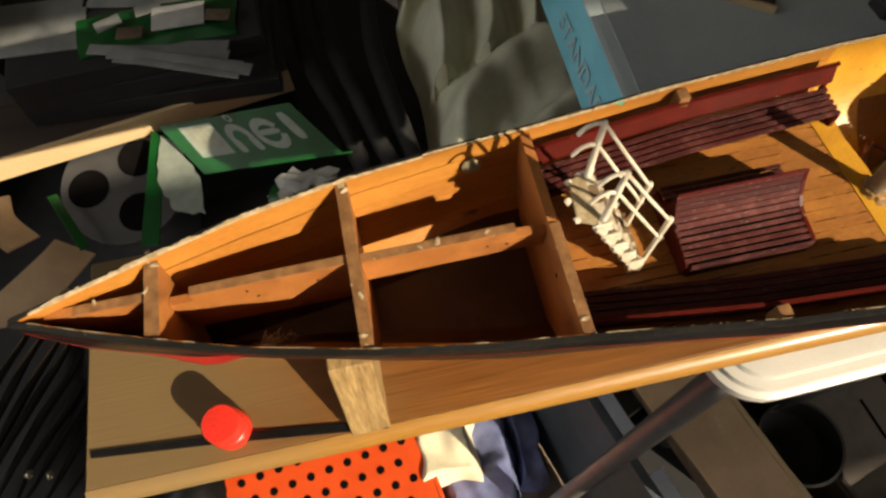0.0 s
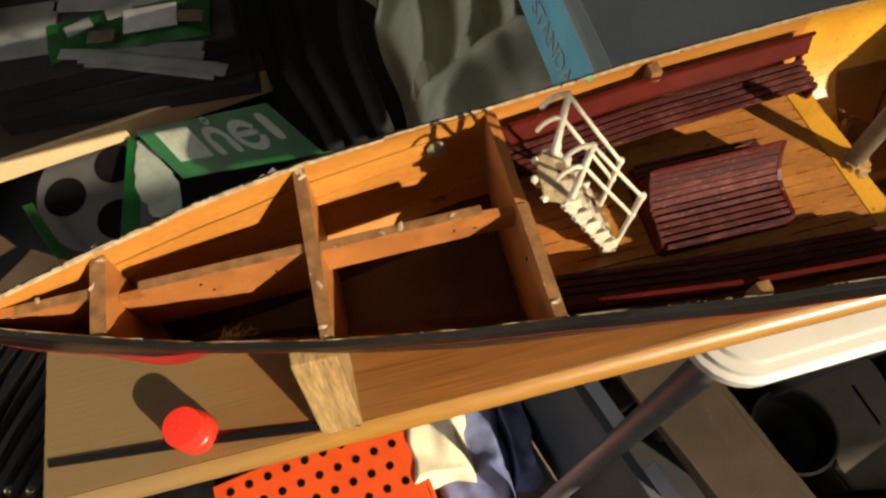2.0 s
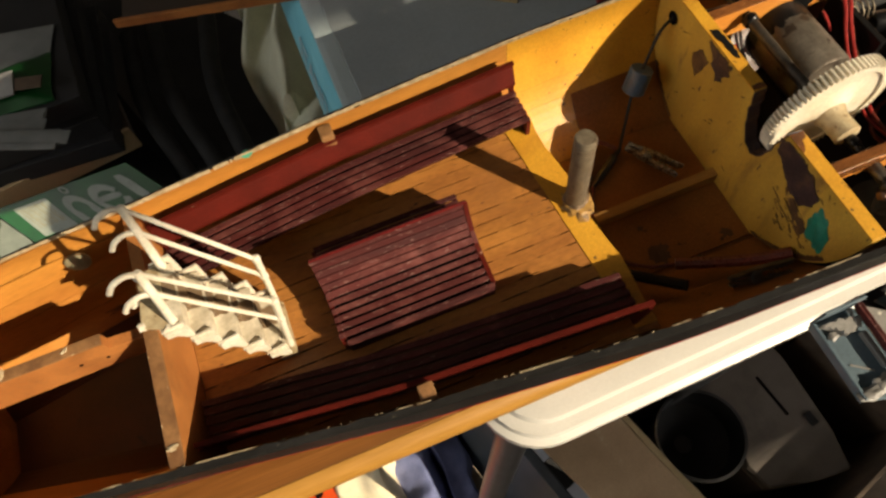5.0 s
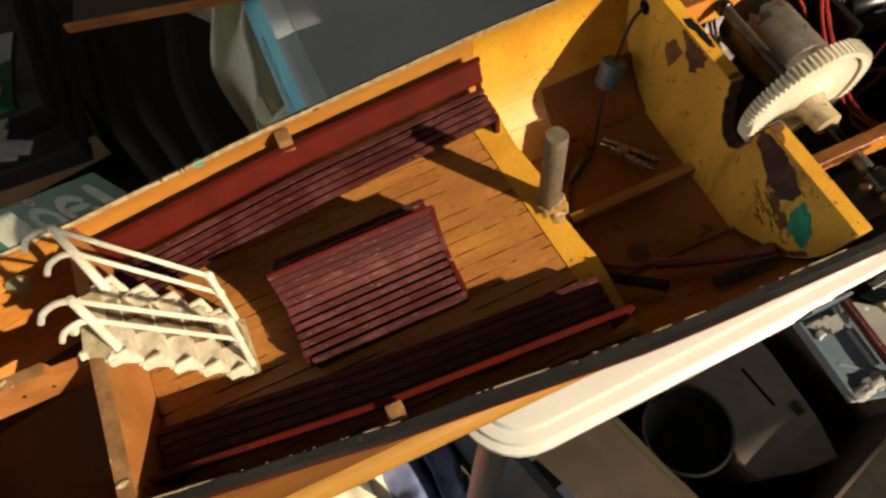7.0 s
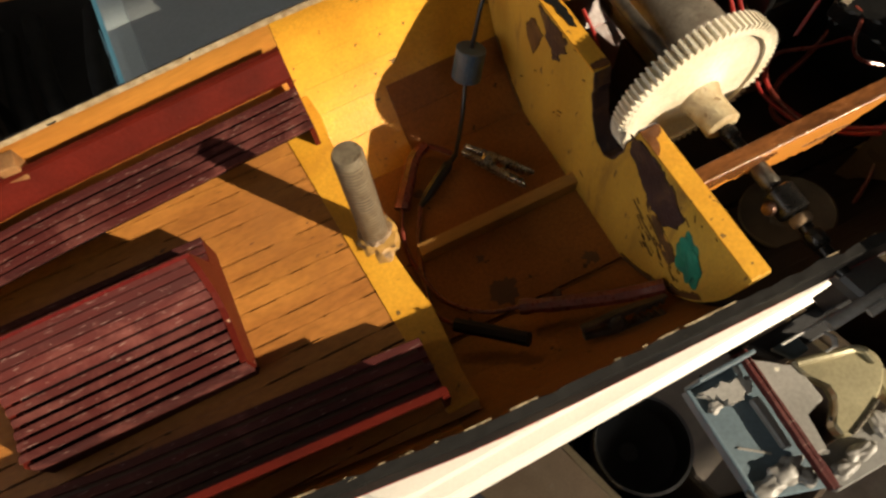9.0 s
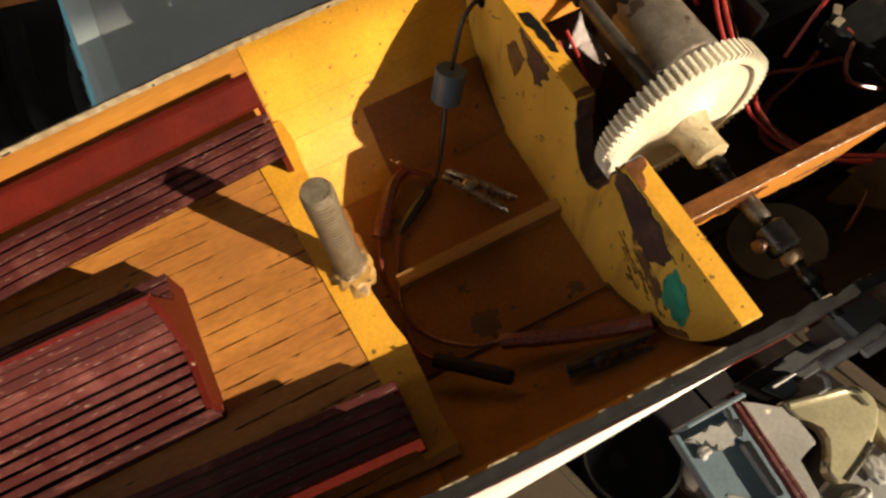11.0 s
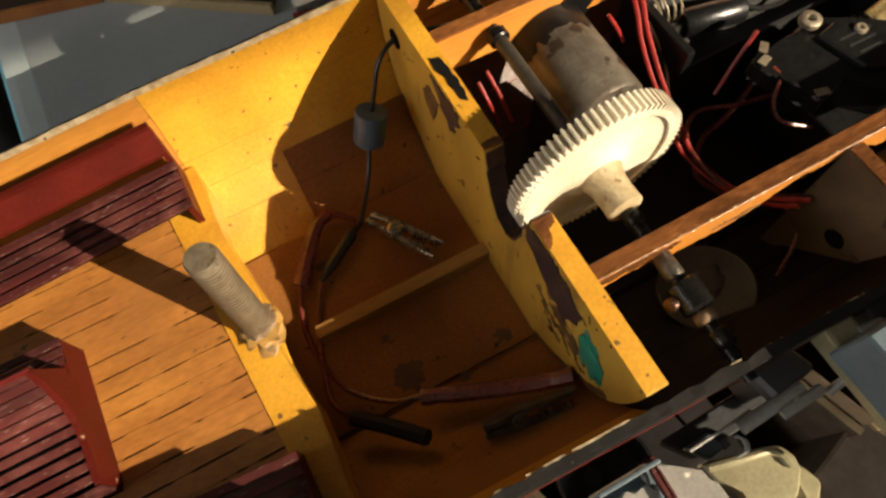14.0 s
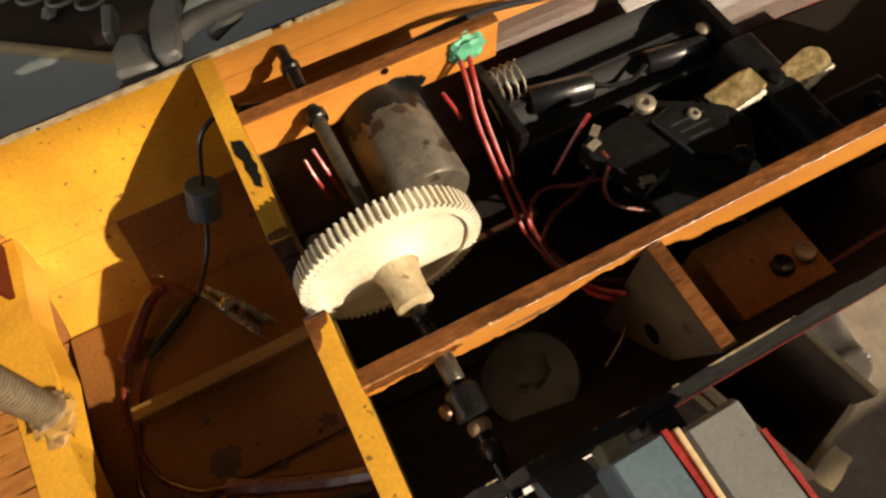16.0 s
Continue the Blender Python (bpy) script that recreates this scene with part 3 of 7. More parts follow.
for side in (-1, 1):
    for name, lo, hi, m, label in (("rubbing_strake", 0.0, 1.0, M_BLACK, "glossy black rubbing strake"), ("red_line", 1.02, 1.16, M_RED_HULL, "thin red waterline strip")):
        bm = bmesh.new()
        rows = []
        for i in range(91):
            x = -0.224 + 0.87 * i / 90
            w, z, k = lerp(BEAM, x) + extra(x, side), lerp(SHEER, x), min(1.0, max(0.15, 0.2 + (x + 0.05) * 4.5))
            e = min(1.0, max(0.5, 0.6 + (x + 0.05) * 3))
            skin_y = lambda d: half(x, z - d) + extra(x, side, 0.9) - 0.0008
            if lo == 0.0:
                ring = [(skin_y(0.0004), z - 0.0002), (w + 0.0005, z - 0.0004), (w + 0.0010 * k, z - 0.0090 * e), (w + 0.0010 * k, z - 0.0120 * e), (skin_y(0.0135 * e), z - 0.0135 * e)]
            else:
                ring = [(skin_y(0.0122 * e), z - 0.0122 * e), (w + 0.0011 * k, z - 0.0121 * e), (w + 0.0011 * k, z - 0.0127 * e), (skin_y(0.0139 * e), z - 0.0139 * e), (skin_y(0.0135 * e) - 0.0002, z - 0.0135 * e)]
            rows.append([bm.verts.new((x, side * max(a, 0.0001), b)) for a, b in ring])
        for a, b in zip(rows, rows[1:]):
            for k in range(5):
                bm.faces.new((a[k], a[(k + 1) % 5], b[(k + 1) % 5], b[k]))
        part(name, bm, m, boat, label, True)


def section(x, top, floor_z=None, inset=0.0027, cut=None):
    """The outline of a bulkhead at x (y, z): hull shaped, flat on top, with an optional cut in the top edge."""
    low = lerp(KEEL, x) + inset + 0.0005
    zs = [low + (top - low) * (k / 14) ** 1.6 for k in range(15)]
    right = [(half(x, z, inset), z) for z in zs]
    left = [(-y - extra(x, -1, 0.62 * (z - low) / (top - low)), z) for y, z in right][::-1]
    return right + (cut or []) + left[:-1]


def bulkhead(x, thick, top, face, label, cut=None):
    ob = part("bulkhead", prism(section(x, top, cut=cut), x - thick / 2, x + thick / 2), face, boat, label)
    return ob


bulkhead(-0.1715, 0.0055, 0.0845, M_BULK, "thick orange plywood bulkhead")
bulkhead(-0.0885, 0.0050, 0.0815, M_BULK, "orange plywood bulkhead with worn top edge")
bulkhead(-0.0005, 0.0045, 0.0775, M_BULK, "orange plywood bulkhead with worn top edge")
# worn top edges
for x, t, top in ((-0.1715, 0.0055, 0.0845), (-0.0885, 0.0050, 0.0815)):
    w = half(x, top, 0.0027)
    part("worn_edge", box(x - t / 2 - 0.0002, x + t / 2 + 0.0002, -w, w, top, top + 0.0008, 0.0002), M_PLYEDGE, boat, "scuffed grey-brown plywood edge")
w = half(0, 0.0775, 0.0027)
part("worn_edge", box(-0.003, 0.002, -w - 0.0008, 0.001, 0.0775, 0.0785, 0.0002), M_PLYEDGE, boat, "scuffed grey-brown plywood edge")

# fore-and-aft plank down the middle of the bow
KY = 0.0025
outline = [(-0.2145, 0.0845), (-0.1745, 0.0815), (-0.1745, 0.040), (-0.195, 0.040)]
part("centre_plank", prism(outline, KY - 0.002, KY + 0.002, "y"), M_BULK, boat, "orange plywood centre plank")
outline = [(-0.1685, 0.074), (-0.158, 0.074), (-0.158, 0.0805), (-0.0912, 0.0795), (-0.0912, 0.0445), (-0.1685, 0.0455)]
part("centre_plank", prism(outline, KY - 0.002, KY + 0.002, "y"), M_BULK, boat, "orange plywood centre plank with a notch")
outline = [(-0.0858, 0.0785), (-0.0175, 0.0775), (-0.0175, 0.0735), (-0.0030, 0.0715), (-0.0030, 0.0590), (-0.019, 0.0600), (-0.0858, 0.0590)]
part("centre_plank", prism(outline, KY - 0.002, KY + 0.002, "y"), M_BULK, boat, "orange plywood centre plank with a stepped end")
for x0, x1, z in ((-0.2145, -0.1745, 0.0830), (-0.158, -0.0912, 0.0800), (-0.0858, -0.0175, 0.0780)):
    part("worn_edge", box(x0, x1, KY - 0.0021, KY + 0.0021, z, z + 0.0007, 0.0002, m=None), M_PLYEDGE, boat, "scuffed plywood edge")

# splinters and nail holes in the bow joinery
for k, (x, y, z, r) in enumerate(((-0.1725, 0.0195, 0.0855, 0.0020), (-0.1700, 0.0150, 0.0855, 0.0013), (-0.1735, 0.0040, 0.0855, 0.0012), (-0.0890, 0.0385, 0.0828, 0.0022), (-0.0875, 0.0345, 0.0826, 0.0014), (-0.0880, -0.0160, 0.0826, 0.0014), (-0.0895, -0.0330, 0.0826, 0.0012), (-0.0520, 0.0030, 0.0790, 0.0015), (-0.0600, 0.0020, 0.0790, 0.0010), (-0.0300, 0.0028, 0.0790, 0.0009), (-0.1950, 0.0045, 0.0838, 0.0010), (-0.0005, -0.0440, 0.0788, 0.0015))):
    part("splinter", blob(r, k + 81, (0.55, 1.2, 0.30), 1.1, 2.8, Matrix.Translation((x, y, z)) @ Matrix.Rotation(k * 1.3, 4, "Z"), 3), M_CHIP, boat, "pale splintered chip")
for x, z in ((-0.1360, 0.0735), (-0.1330, 0.0665), (-0.1060, 0.0700), (-0.0300, 0.0690), (-0.0210, 0.0675)):
    part("nail_hole", lathe([(0.0001, 0), (0.0007, 0.0001), (0.0007, 0.0003), (0.0001, 0.0004)], 10, along((x, KY - 0.0020, z), (x, -1.0, z))), M_HOLE, boat, "small dark nail hole")
part("nail_hole", lathe([(0.0001, 0), (0.0011, 0.0001), (0.0011, 0.0003), (0.0001, 0.0004)], 12, along((-0.0028, -0.0180, 0.0640), (-1.0, -0.0180, 0.0640))), M_HOLE, boat, "small dark nail hole")

# the yellow bulkhead with the notch for the gear wheel
cut = [(0.0005, 0.0785), (0.0001, 0.0752), (-0.0008, 0.0728), (-0.0004, 0.0700), (-0.0024, 0.0655), (-0.0030, 0.0625), (-0.0052, 0.0590), (-0.0075, 0.0552), (-0.0100, 0.0546), (-0.0125, 0.0535), (-0.0158, 0.0560), (-0.0175, 0.0585), (-0.0183, 0.0622), (-0.0198, 0.0655), (-0.0196, 0.0700), (-0.0212, 0.0735), (-0.0222, 0.0785)]
bh = bulkhead(0.2440, 0.0055, 0.0785, M_YELLOW_DIRTY, "scuffed yellow bulkhead notched for the gear wheel", cut)

part("bare_patch", prism(ragged([(0.0300, 0.0775), (0.0240, 0.0772), (0.0185, 0.0778), (0.0150, 0.0765), (0.0142, 0.0725), (0.0168, 0.0700), (0.0172, 0.0665), (0.0200, 0.0640), (0.0222, 0.0672), (0.0250, 0.0690), (0.0262, 0.0735), (0.0296, 0.0745)], 0.0016, 3), 0.2409, 0.2413), M_BARE, bh, "dark patch of bare wood")
part("bare_patch", prism(ragged([(-0.0205, 0.0745), (-0.0245, 0.0770), (-0.0330, 0.0772), (-0.0400, 0.0745), (-0.0470, 0.0700), (-0.0465, 0.0640), (-0.0420, 0.0585), (-0.0360, 0.0600), (-0.0315, 0.0620), (-0.0270, 0.0670), (-0.0225, 0.0690)], 0.0016, 3), 0.2408, 0.2413), M_BARE, bh, "dark patch of bare wood")
inner = [(y - (0.0006 if k < 9 else -0.0006), z + 0.0005) for k, (y, z) in enumerate(cut)]
part("notch_edge", prism(cut + inner[::-1], 0.2413, 0.2467), M_BARE, bh, "dark brown raw wood in the notch")
part("bare_patch", prism(ragged([(-0.0330, 0.0615), (-0.0375, 0.0600), (-0.0430, 0.0570), (-0.0480, 0.0560), (-0.0520, 0.0520), (-0.0500, 0.0470), (-0.0455, 0.0490), (-0.0405, 0.0540), (-0.0350, 0.0575)], 0.0022, 9, 8), 0.2409, 0.24128), M_GOUGE, bh, "gouged brown bare wood")
part("bare_patch", prism(ragged([(0.0270, 0.0680), (0.0330, 0.0700), (0.0370, 0.0640), (0.0350, 0.0590), (0.0310, 0.0560), (0.0290, 0.0610)], 0.0022, 11, 8), 0.2409, 0.24128), M_GOUGE, bh, "rubbed brown bare wood")
part("edge_chip", prism(ragged([(0.2412, -0.0224), (0.2468, -0.0224), (0.2460, -0.0250), (0.2440, -0.0262), (0.2425, -0.0300), (0.2412, -0.0310)], 0.0005, 2, 5), 0.0790, 0.0793, "z"), M_GLOSSEDGE, bh, "chipped brown edge")
part("edge_chip", prism(ragged([(0.2412, 0.0010), (0.2468, 0.0008), (0.2466, 0.0030), (0.2440, 0.0036), (0.2412, 0.0030)], 0.0005, 6, 5), 0.0790, 0.0793, "z"), M_GLOSSEDGE, bh, "chipped brown edge")
for y0, y1 in ((-0.0698, -0.0224), (0.0008, 0.0660)):
    part("top_edge", box(0.2411, 0.2469, y0, y1, 0.0784, 0.0791, 0.0002), M_YELLOW, bh, "bright yellow painted edge")
part("bare_patch", prism(ragged([(0.2425, 0.0345), (0.2455, 0.0330), (0.2462, 0.0240), (0.2455, 0.0165), (0.2435, 0.0180), (0.2432, 0.0260), (0.2422, 0.0300)], 0.0005, 5, 4), 0.0790, 0.0794, "z"), M_BLACK, bh, "chipped black patch on the edge")
low = section(0.2412, 0.0785)
for s, count in ((1, 9), (-1, 10)):
    rim_pts = [(s * y, z) for y, z in low[:15] if 0.0205 < z < (0.052 if s < 0 else 0.044)]
    if s < 0:
        rim_pts = [(-half(0.2412, z, 0.0027) - extra(0.2412, -1, 0.62 * (z - 0.02) / 0.058) + 0.0006, z) for _, z in rim_pts]
    fine = [(np.interp(u, range(len(rim_pts)), [p[0] for p in rim_pts]), np.interp(u, range(len(rim_pts)), [p[1] for p in rim_pts])) for u in np.linspace(0, len(rim_pts) - 1, 60)]
    deep = [(y - s * (0.0012 + 0.0022 * max(0.0, 0.4 + noise.noise(Vector((k * 0.16, s, 3))) + 0.6 * noise.noise(Vector((k * 0.6, s, 8))))), z + 0.0006) for k, (y, z) in enumerate(fine)]
    part("dirt_line", prism(fine + deep[::-1], 0.24085, 0.24122), M_STAIN, bh, "dark dirt along the joint")
random.seed(5)
scratches = bmesh.new()
for k in range(44):
    y, z = random.uniform(-0.058, 0.055), 0.078 - 0.050 * random.random() ** 1.5
    if abs(y) < half(0.2412, z, 0.004) and not (-0.028 < y < 0.003 and z > 0.05):
        l = random.uniform(0.0004, 0.0042) * random.uniform(0.3, 0.9)
        w = random.uniform(0.00005, 0.00016)
        box(0.2409, 0.24125, -l / 2, l / 2, -w, w, bm=scratches, m=pose(0, y, z, random.gauss(-28 if y > 0 else 24, 14), 0, 0))
for k in range(46):
    u = random.random()
    y, z = -0.034 - 0.026 * u + random.gauss(0, 0.0035), 0.056 - 0.022 * u + random.gauss(0, 0.004)
    if abs(y) < half(0.2412, z, 0.005):
        l, w = random.uniform(0.0012, 0.0060), random.uniform(0.00006, 0.00022)
        prism(ragged([(-l / 2, -w), (l / 2, -w * 0.5), (l / 2, w * 0.5), (-l / 2, w)], 0.0003, k, 3), 0.24090, 0.24126, "x", bm=scratches, m=pose(0, y, z, random.gauss(24, 9), 0, 0))
tagged(part("scuffing", scratches, M_GOUGE, bh, "dark scratches in the paint"), kind="stuff")

# deck
DZ = 0.046
DECK_X0, DECK_X1 = 0.002, 0.1655
def seam(x, n):
    """Half the gap at a seam: caulking gone in short stretches."""
    v = noise.noise(Vector((x * 90, n * 3.1, 0))) + 0.25 * noise.noise(Vector((x * 400, n * 3.1, 7)))
    return 0.00004 + min(0.00030, max(0.0, (v + 0.10) * 0.0022))


ys = np.arange(-0.0696, 0.0639, 0.0058)
for n, (a, b) in enumerate(zip(ys, ys[1:])):
    bm = bmesh.new()
    rows = []
    for i in range(171):
        x = DECK_X0 + (DECK_X1 - DECK_X0 + 0.0022 + 0.010 * (0.5 - (a + 0.062) / 0.124)) * i / 170
        h = half(x, DZ, 0.0027)
        g0, g1 = seam(x, n), seam(x, n + 1)
        hn = -h - extra(x, -1, 0.5)
        y0, y1 = max(min(a + g0, h), hn), max(min(b - g1, h), hn)
        rows.append([bm.verts.new(v) for v in ((x, y0, DZ - 0.001), (x, y0, DZ), (x, y1, DZ), (x, y1, DZ - 0.001))])
    for p, q in zip(rows, rows[1:]):
        for k in range(3):
            bm.faces.new((p[k], q[k], q[k + 1], p[k + 1]))
    bmesh.ops.dissolve_degenerate(bm, dist=1e-6, edges=bm.edges)
    part("deck_plank", bm, M_DECK, boat)
part("subdeck", prism([(x, s * half(x, DZ - 0.003, 0.0027)) for s, xs in ((1, np.linspace(DECK_X0, 0.162, 10)), (-1, np.linspace(0.170, DECK_X0, 10))) for x in xs], DZ - 0.004, DZ - 0.0009, "z"), M_HOLE, boat, "dark caulked deck base")

# yellow crossbeam at the deck's end
beam = []
for y in np.linspace(-1, 1, 13):
    yy = y * half(0.168, DZ, 0.0027)
    beam.append((0.1665 - 0.050 * yy + 0.0045 + 0.0012 * math.sin(yy * 150), yy))
beam += [(0.1592 - 0.078 * yy, yy) for _, yy in beam[::-1]]
part("crossbeam", prism(beam, DZ - 0.012, DZ + 0.0004, "z", 0.0003), M_YELLOW, boat, "yellow painted crossbeam at the deck's end")
# hold floor and its keel batten
part("hold_floor", prism([(x, s * half(x, 0.0205, 0.0030)) for s, xs in ((1, np.linspace(0.166, 0.2412, 8)), (-1, np.linspace(0.2412, 0.166, 8))) for x in xs], 0.0165, 0.0200, "z"), M_HOLD, boat, "stained orange hold floor")
for k, (x, y, r) in enumerate(((0.200, -0.027, 0.0042), (0.198, -0.013, 0.0012), (0.215, -0.036, 0.0014), (0.190, 0.020, 0.0016), (0.224, 0.012, 0.0018), (0.232, -0.030, 0.0022), (0.186, -0.040, 0.0020))):
    part("stain", blob(r, k + 51, (1.0, 1.0, 0.04), 1.2, 2.6, Matrix.Translation((x, y, 0.0200)), 3), M_STAIN, boat, "dark brown stain", True)
part("keel_batten", box(0.1800, 0.2412, -0.0050, -0.0005, 0.019, 0.0262, 0.0004), M_BATTEN, boat, "orange wooden batten along the hold floor")
part("aft_floor", prism([(x, s * half(x, 0.0205, 0.0030)) for s, xs in ((1, np.linspace(0.247, 0.6, 12)), (-1, np.linspace(0.6, 0.247, 12))) for x in xs], 0.0165, 0.0200, "z"), M_DARKWOOD, boat, "near-black bilge floor")
# bow floor darkened likewise, its shade is in the colour
part("bow_floor", prism([(x, s * half(x, 0.0215, 0.0030)) for s, xs in ((1, np.linspace(-0.168, -0.003, 12)), (-1, np.linspace(-0.003, -0.168, 12))) for x in xs], 0.0165, 0.0195, "z"), M_BILGE, boat, "red-brown bow floor, darkened to hold its shade")

# stringers and frames aft
TORN = [(0.2468, 0.0700), (0.2620, 0.0690), (0.2700, 0.0665), (0.2800, 0.0640), (0.2950, 0.0650), (0.3010, 0.0685), (0.3060, 0.0725), (0.3200, 0.0730), (0.3320, 0.0690), (0.3450, 0.0640), (0.3600, 0.0620)]
under = [(x, lerp(TORN, x) + 0.0022 * noise.noise(Vector((x * 130, 2, 0))) + 0.0016 * noise.noise(Vector((x * 600, 5, 0)))) for x in np.linspace(0.2468, 0.36, 80)]
beam_ob = part("stringer", prism(under + [(0.52, 0.0600), (0.52, 0.0775), (0.2468, 0.0775)], -0.0425, -0.0385, "y"), M_STRING, boat, "orange wooden stringer with dark top edge and torn underside")
part("broken_grain", prism(ragged([(0.2470, 0.0774), (0.2640, 0.0774), (0.2720, 0.0745), (0.2690, 0.0715), (0.2600, 0.0722), (0.2470, 0.0725)], 0.0018, 4, 8), -0.0428, -0.0424, "y"), M_GLOSSEDGE, beam_ob, "dark broken grain")
part("broken_grain", prism(ragged([(0.2830, 0.0685), (0.2930, 0.0672), (0.2990, 0.0690), (0.2900, 0.0695)], 0.0014, 6, 8), -0.0428, -0.0424, "y"), M_PLYEDGE, beam_ob, "dark broken grain")
part("worn_edge", box(0.2468, 0.52, -0.0427, -0.0383, 0.0777, 0.0784, 0.0002), M_GLOSSEDGE, boat, "scuffed dark edge")
lip = [(x, -0.0426 + 0.0002 * noise.noise(Vector((x * 300, 0, 1))), 0.0783 + 0.00015 * noise.noise(Vector((x * 400, 3, 1)))) for x in np.linspace(0.2470, 0.50, 160)]
part("varnish_lip", tube(lip, [0.0003 + 0.00022 * noise.noise(Vector((p[0] * 500, 7, 2))) for p in lip], 6), M_LIPGLOSS, beam_ob, "glossy chipped varnish lip", True)
part("stringer", box(0.2468, 0.3285, 0.0410, 0.0450, 0.061, 0.0755, 0.0005), M_STRING, boat, "short orange wooden stringer")
part("worn_edge", box(0.2468, 0.3285, 0.0408, 0.0452, 0.0757, 0.0764, 0.0002), M_GLOSSEDGE, boat, "scuffed dark edge")
smear = ragged([(0.2790, 0.0640), (0.2860, 0.0690), (0.2930, 0.0700), (0.2990, 0.0685), (0.3030, 0.0650), (0.3010, 0.0612), (0.2780, 0.0612)], 0.0016, 8, 7)
part("paint_smear", prism(smear, 0.0402, 0.0409, "y"), M_BLACKPL, boat, "ragged black paint smear")
part("pilot_hole", lathe([(0.0001, 0), (0.0012, 0.0001), (0.0012, 0.0003), (0.0001, 0.0004)], 12, along((0.2905, 0.0409, 0.0745), (0.2905, 0.0, 0.0745))), M_HOLE, boat, "dark pilot hole")
part("ledge_strip", box(0.2960, 0.3250, 0.0000, 0.0030, 0.0202, 0.0250, 0.0005), M_BILGE, boat, "small wooden ledge in the bilge")
part("frame", prism([(-0.0427, 0.0765), (-0.0427, 0.022), (-0.045, 0.021), (-half(0.3285, 0.03, 0.003), 0.03), (-half(0.3285, 0.05, 0.003) - 0.002, 0.05), (-half(0.3285, 0.076, 0.003) - 0.0044, 0.0765)], 0.3230, 0.3268), M_FRAME, boat, "grimy brown wooden side frame")
part("frame_hole", lathe([(0.0001, 0), (0.0030, 0.0001), (0.0032, 0.0004), (0.0001, 0.0005)], 16, along((0.3231, -0.0575, 0.0500), (0.0, -0.0575, 0.0500))), M_HOLE, boat, "dark hole in the frame")
part("worn_edge", box(0.3228, 0.3270, -0.0725, -0.0430, 0.0767, 0.0774, 0.0002), M_GLOSSEDGE, boat, "scuffed dark edge")

# ---- benches ----
SEAT_Z, BACK_Z = 0.0565, 0.0725


def side_bench(side):
    ob = thing("side_bench", "maroon slatted bench running along the model's side", "bench", "slatted benches")
    x0, x1 = 0.0035, 0.1655

    def rail(name, y_out, z, wy, wz, m, xa=x0, xb=x1, lift=0.0):
        bm = bmesh.new()
        rows = []
        for i in range(13):
            x = xa + (xb - xa) * i / 12
            y = half(x, 0.0755, 0.0027) - y_out
            rows.append([bm.verts.new((x, side * (y + p), z + q)) for p, q in ((0, 0), (-wy, lift), (-wy, lift - wz), (0, -wz))])
        for a, b in zip(rows, rows[1:]):
            for k in range(4):
                bm.faces.new((a[k], a[(k + 1) % 4], b[(k + 1) % 4], b[k]))
        bm.faces.new(rows[0])
        bm.faces.new(rows[-1][::-1])
        return part(name, bm, m, ob)

    rail("backrest", 0.0054, BACK_Z - 0.0007, 0.0038, 0.0014, M_RED, lift=-0.0095)
    rail("top_rail", 0.0052, BACK_Z + 0.0001, 0.0018, 0.0014, M_RED)
    for k in range(5):
        rail("slat", 0.0088 + 0.0036 * k, SEAT_Z + 0.0005 * (k < 1), 0.0022, 0.0012, M_SLAT)
    # sheet added below the slats: the gaps' shade as a dark colour
    shade = rail("gap_shade", 0.0082, SEAT_Z - 0.0016, 0.0166, 0.0010, M_HOLE if side > 0 else M_BILGE, x0 + 0.002, x1 - 0.002)
    tagged(shade, "dark sheet painting the shade between the slats")
    for xe in (x0, x1 - 0.0018):
        y = half(xe, 0.0755, 0.0027)
        sec = [(y - 0.007, DZ), (y - 0.0045, BACK_Z - 0.003), (y - 0.0055, BACK_Z - 0.003), (y - 0.0085, SEAT_Z - 0.0014), (y - 0.0258, SEAT_Z - 0.0014), (y - 0.0258, DZ)]
        part("end_panel", prism([(side * a, b) for a, b in sec], xe, xe + 0.0018), M_RED, ob)
    return ob


side_bench(1)
side_bench(-1)

bench = thing("centre_bench", "maroon slatted bench standing mid-deck, worn and dusty", "bench", "slatted benches")
BX0, BX1 = 0.0597, 0.1210
prof = [(0.0030, 0.0750), (0.0006, 0.0690), (-0.0035, 0.0625), (-0.0075, 0.0595), (-0.0120, 0.0580), (-0.0236, 0.0567)]


def on_profile(s):
    """A point a share s down the bench's profile, and the direction there."""
    d = [0.0]
    for p, q in zip(prof, prof[1:]):
        d.append(d[-1] + math.dist(p, q))
    s *= d[-1]
    y, z = np.interp(s, d, [p[0] for p in prof]), np.interp(s, d, [p[1] for p in prof])
    y2, z2 = np.interp(s + 1e-4, d, [p[0] for p in prof]), np.interp(s + 1e-4, d, [p[1] for p in prof])
    return Vector((0, y, z)), Vector((0, y2 - y, z2 - z)).normalized()


SL = 11
for k in range(SL):
    p, d = on_profile((k + 0.35) / SL)
    n = Vector((0, d.z, -d.y))
    n = -n if n.z < 0 else n
    m = Matrix((Vector((1, 0, 0)), d, n)).transposed().to_4x4()
    m.translation = p
    half_w = 0.00144 if k < 6 else 0.00105
    part("slat", box(BX0 - 0.0018 + random.uniform(0, 0.0008), BX1 - 0.0019, -half_w, half_w, -0.0010, random.uniform(-0.0001, 0.0001), 0.0002, m=m), M_SLAT, bench)
sec = [(0.0170, DZ), (0.0170, 0.0570), (0.0080, 0.0585)] + [(y, z + 0.0002) for y, z in prof] + [(-0.0238, DZ)]
sec_in = [(y, z - 0.0014 if z > DZ + 0.001 else z) for y, z in sec]
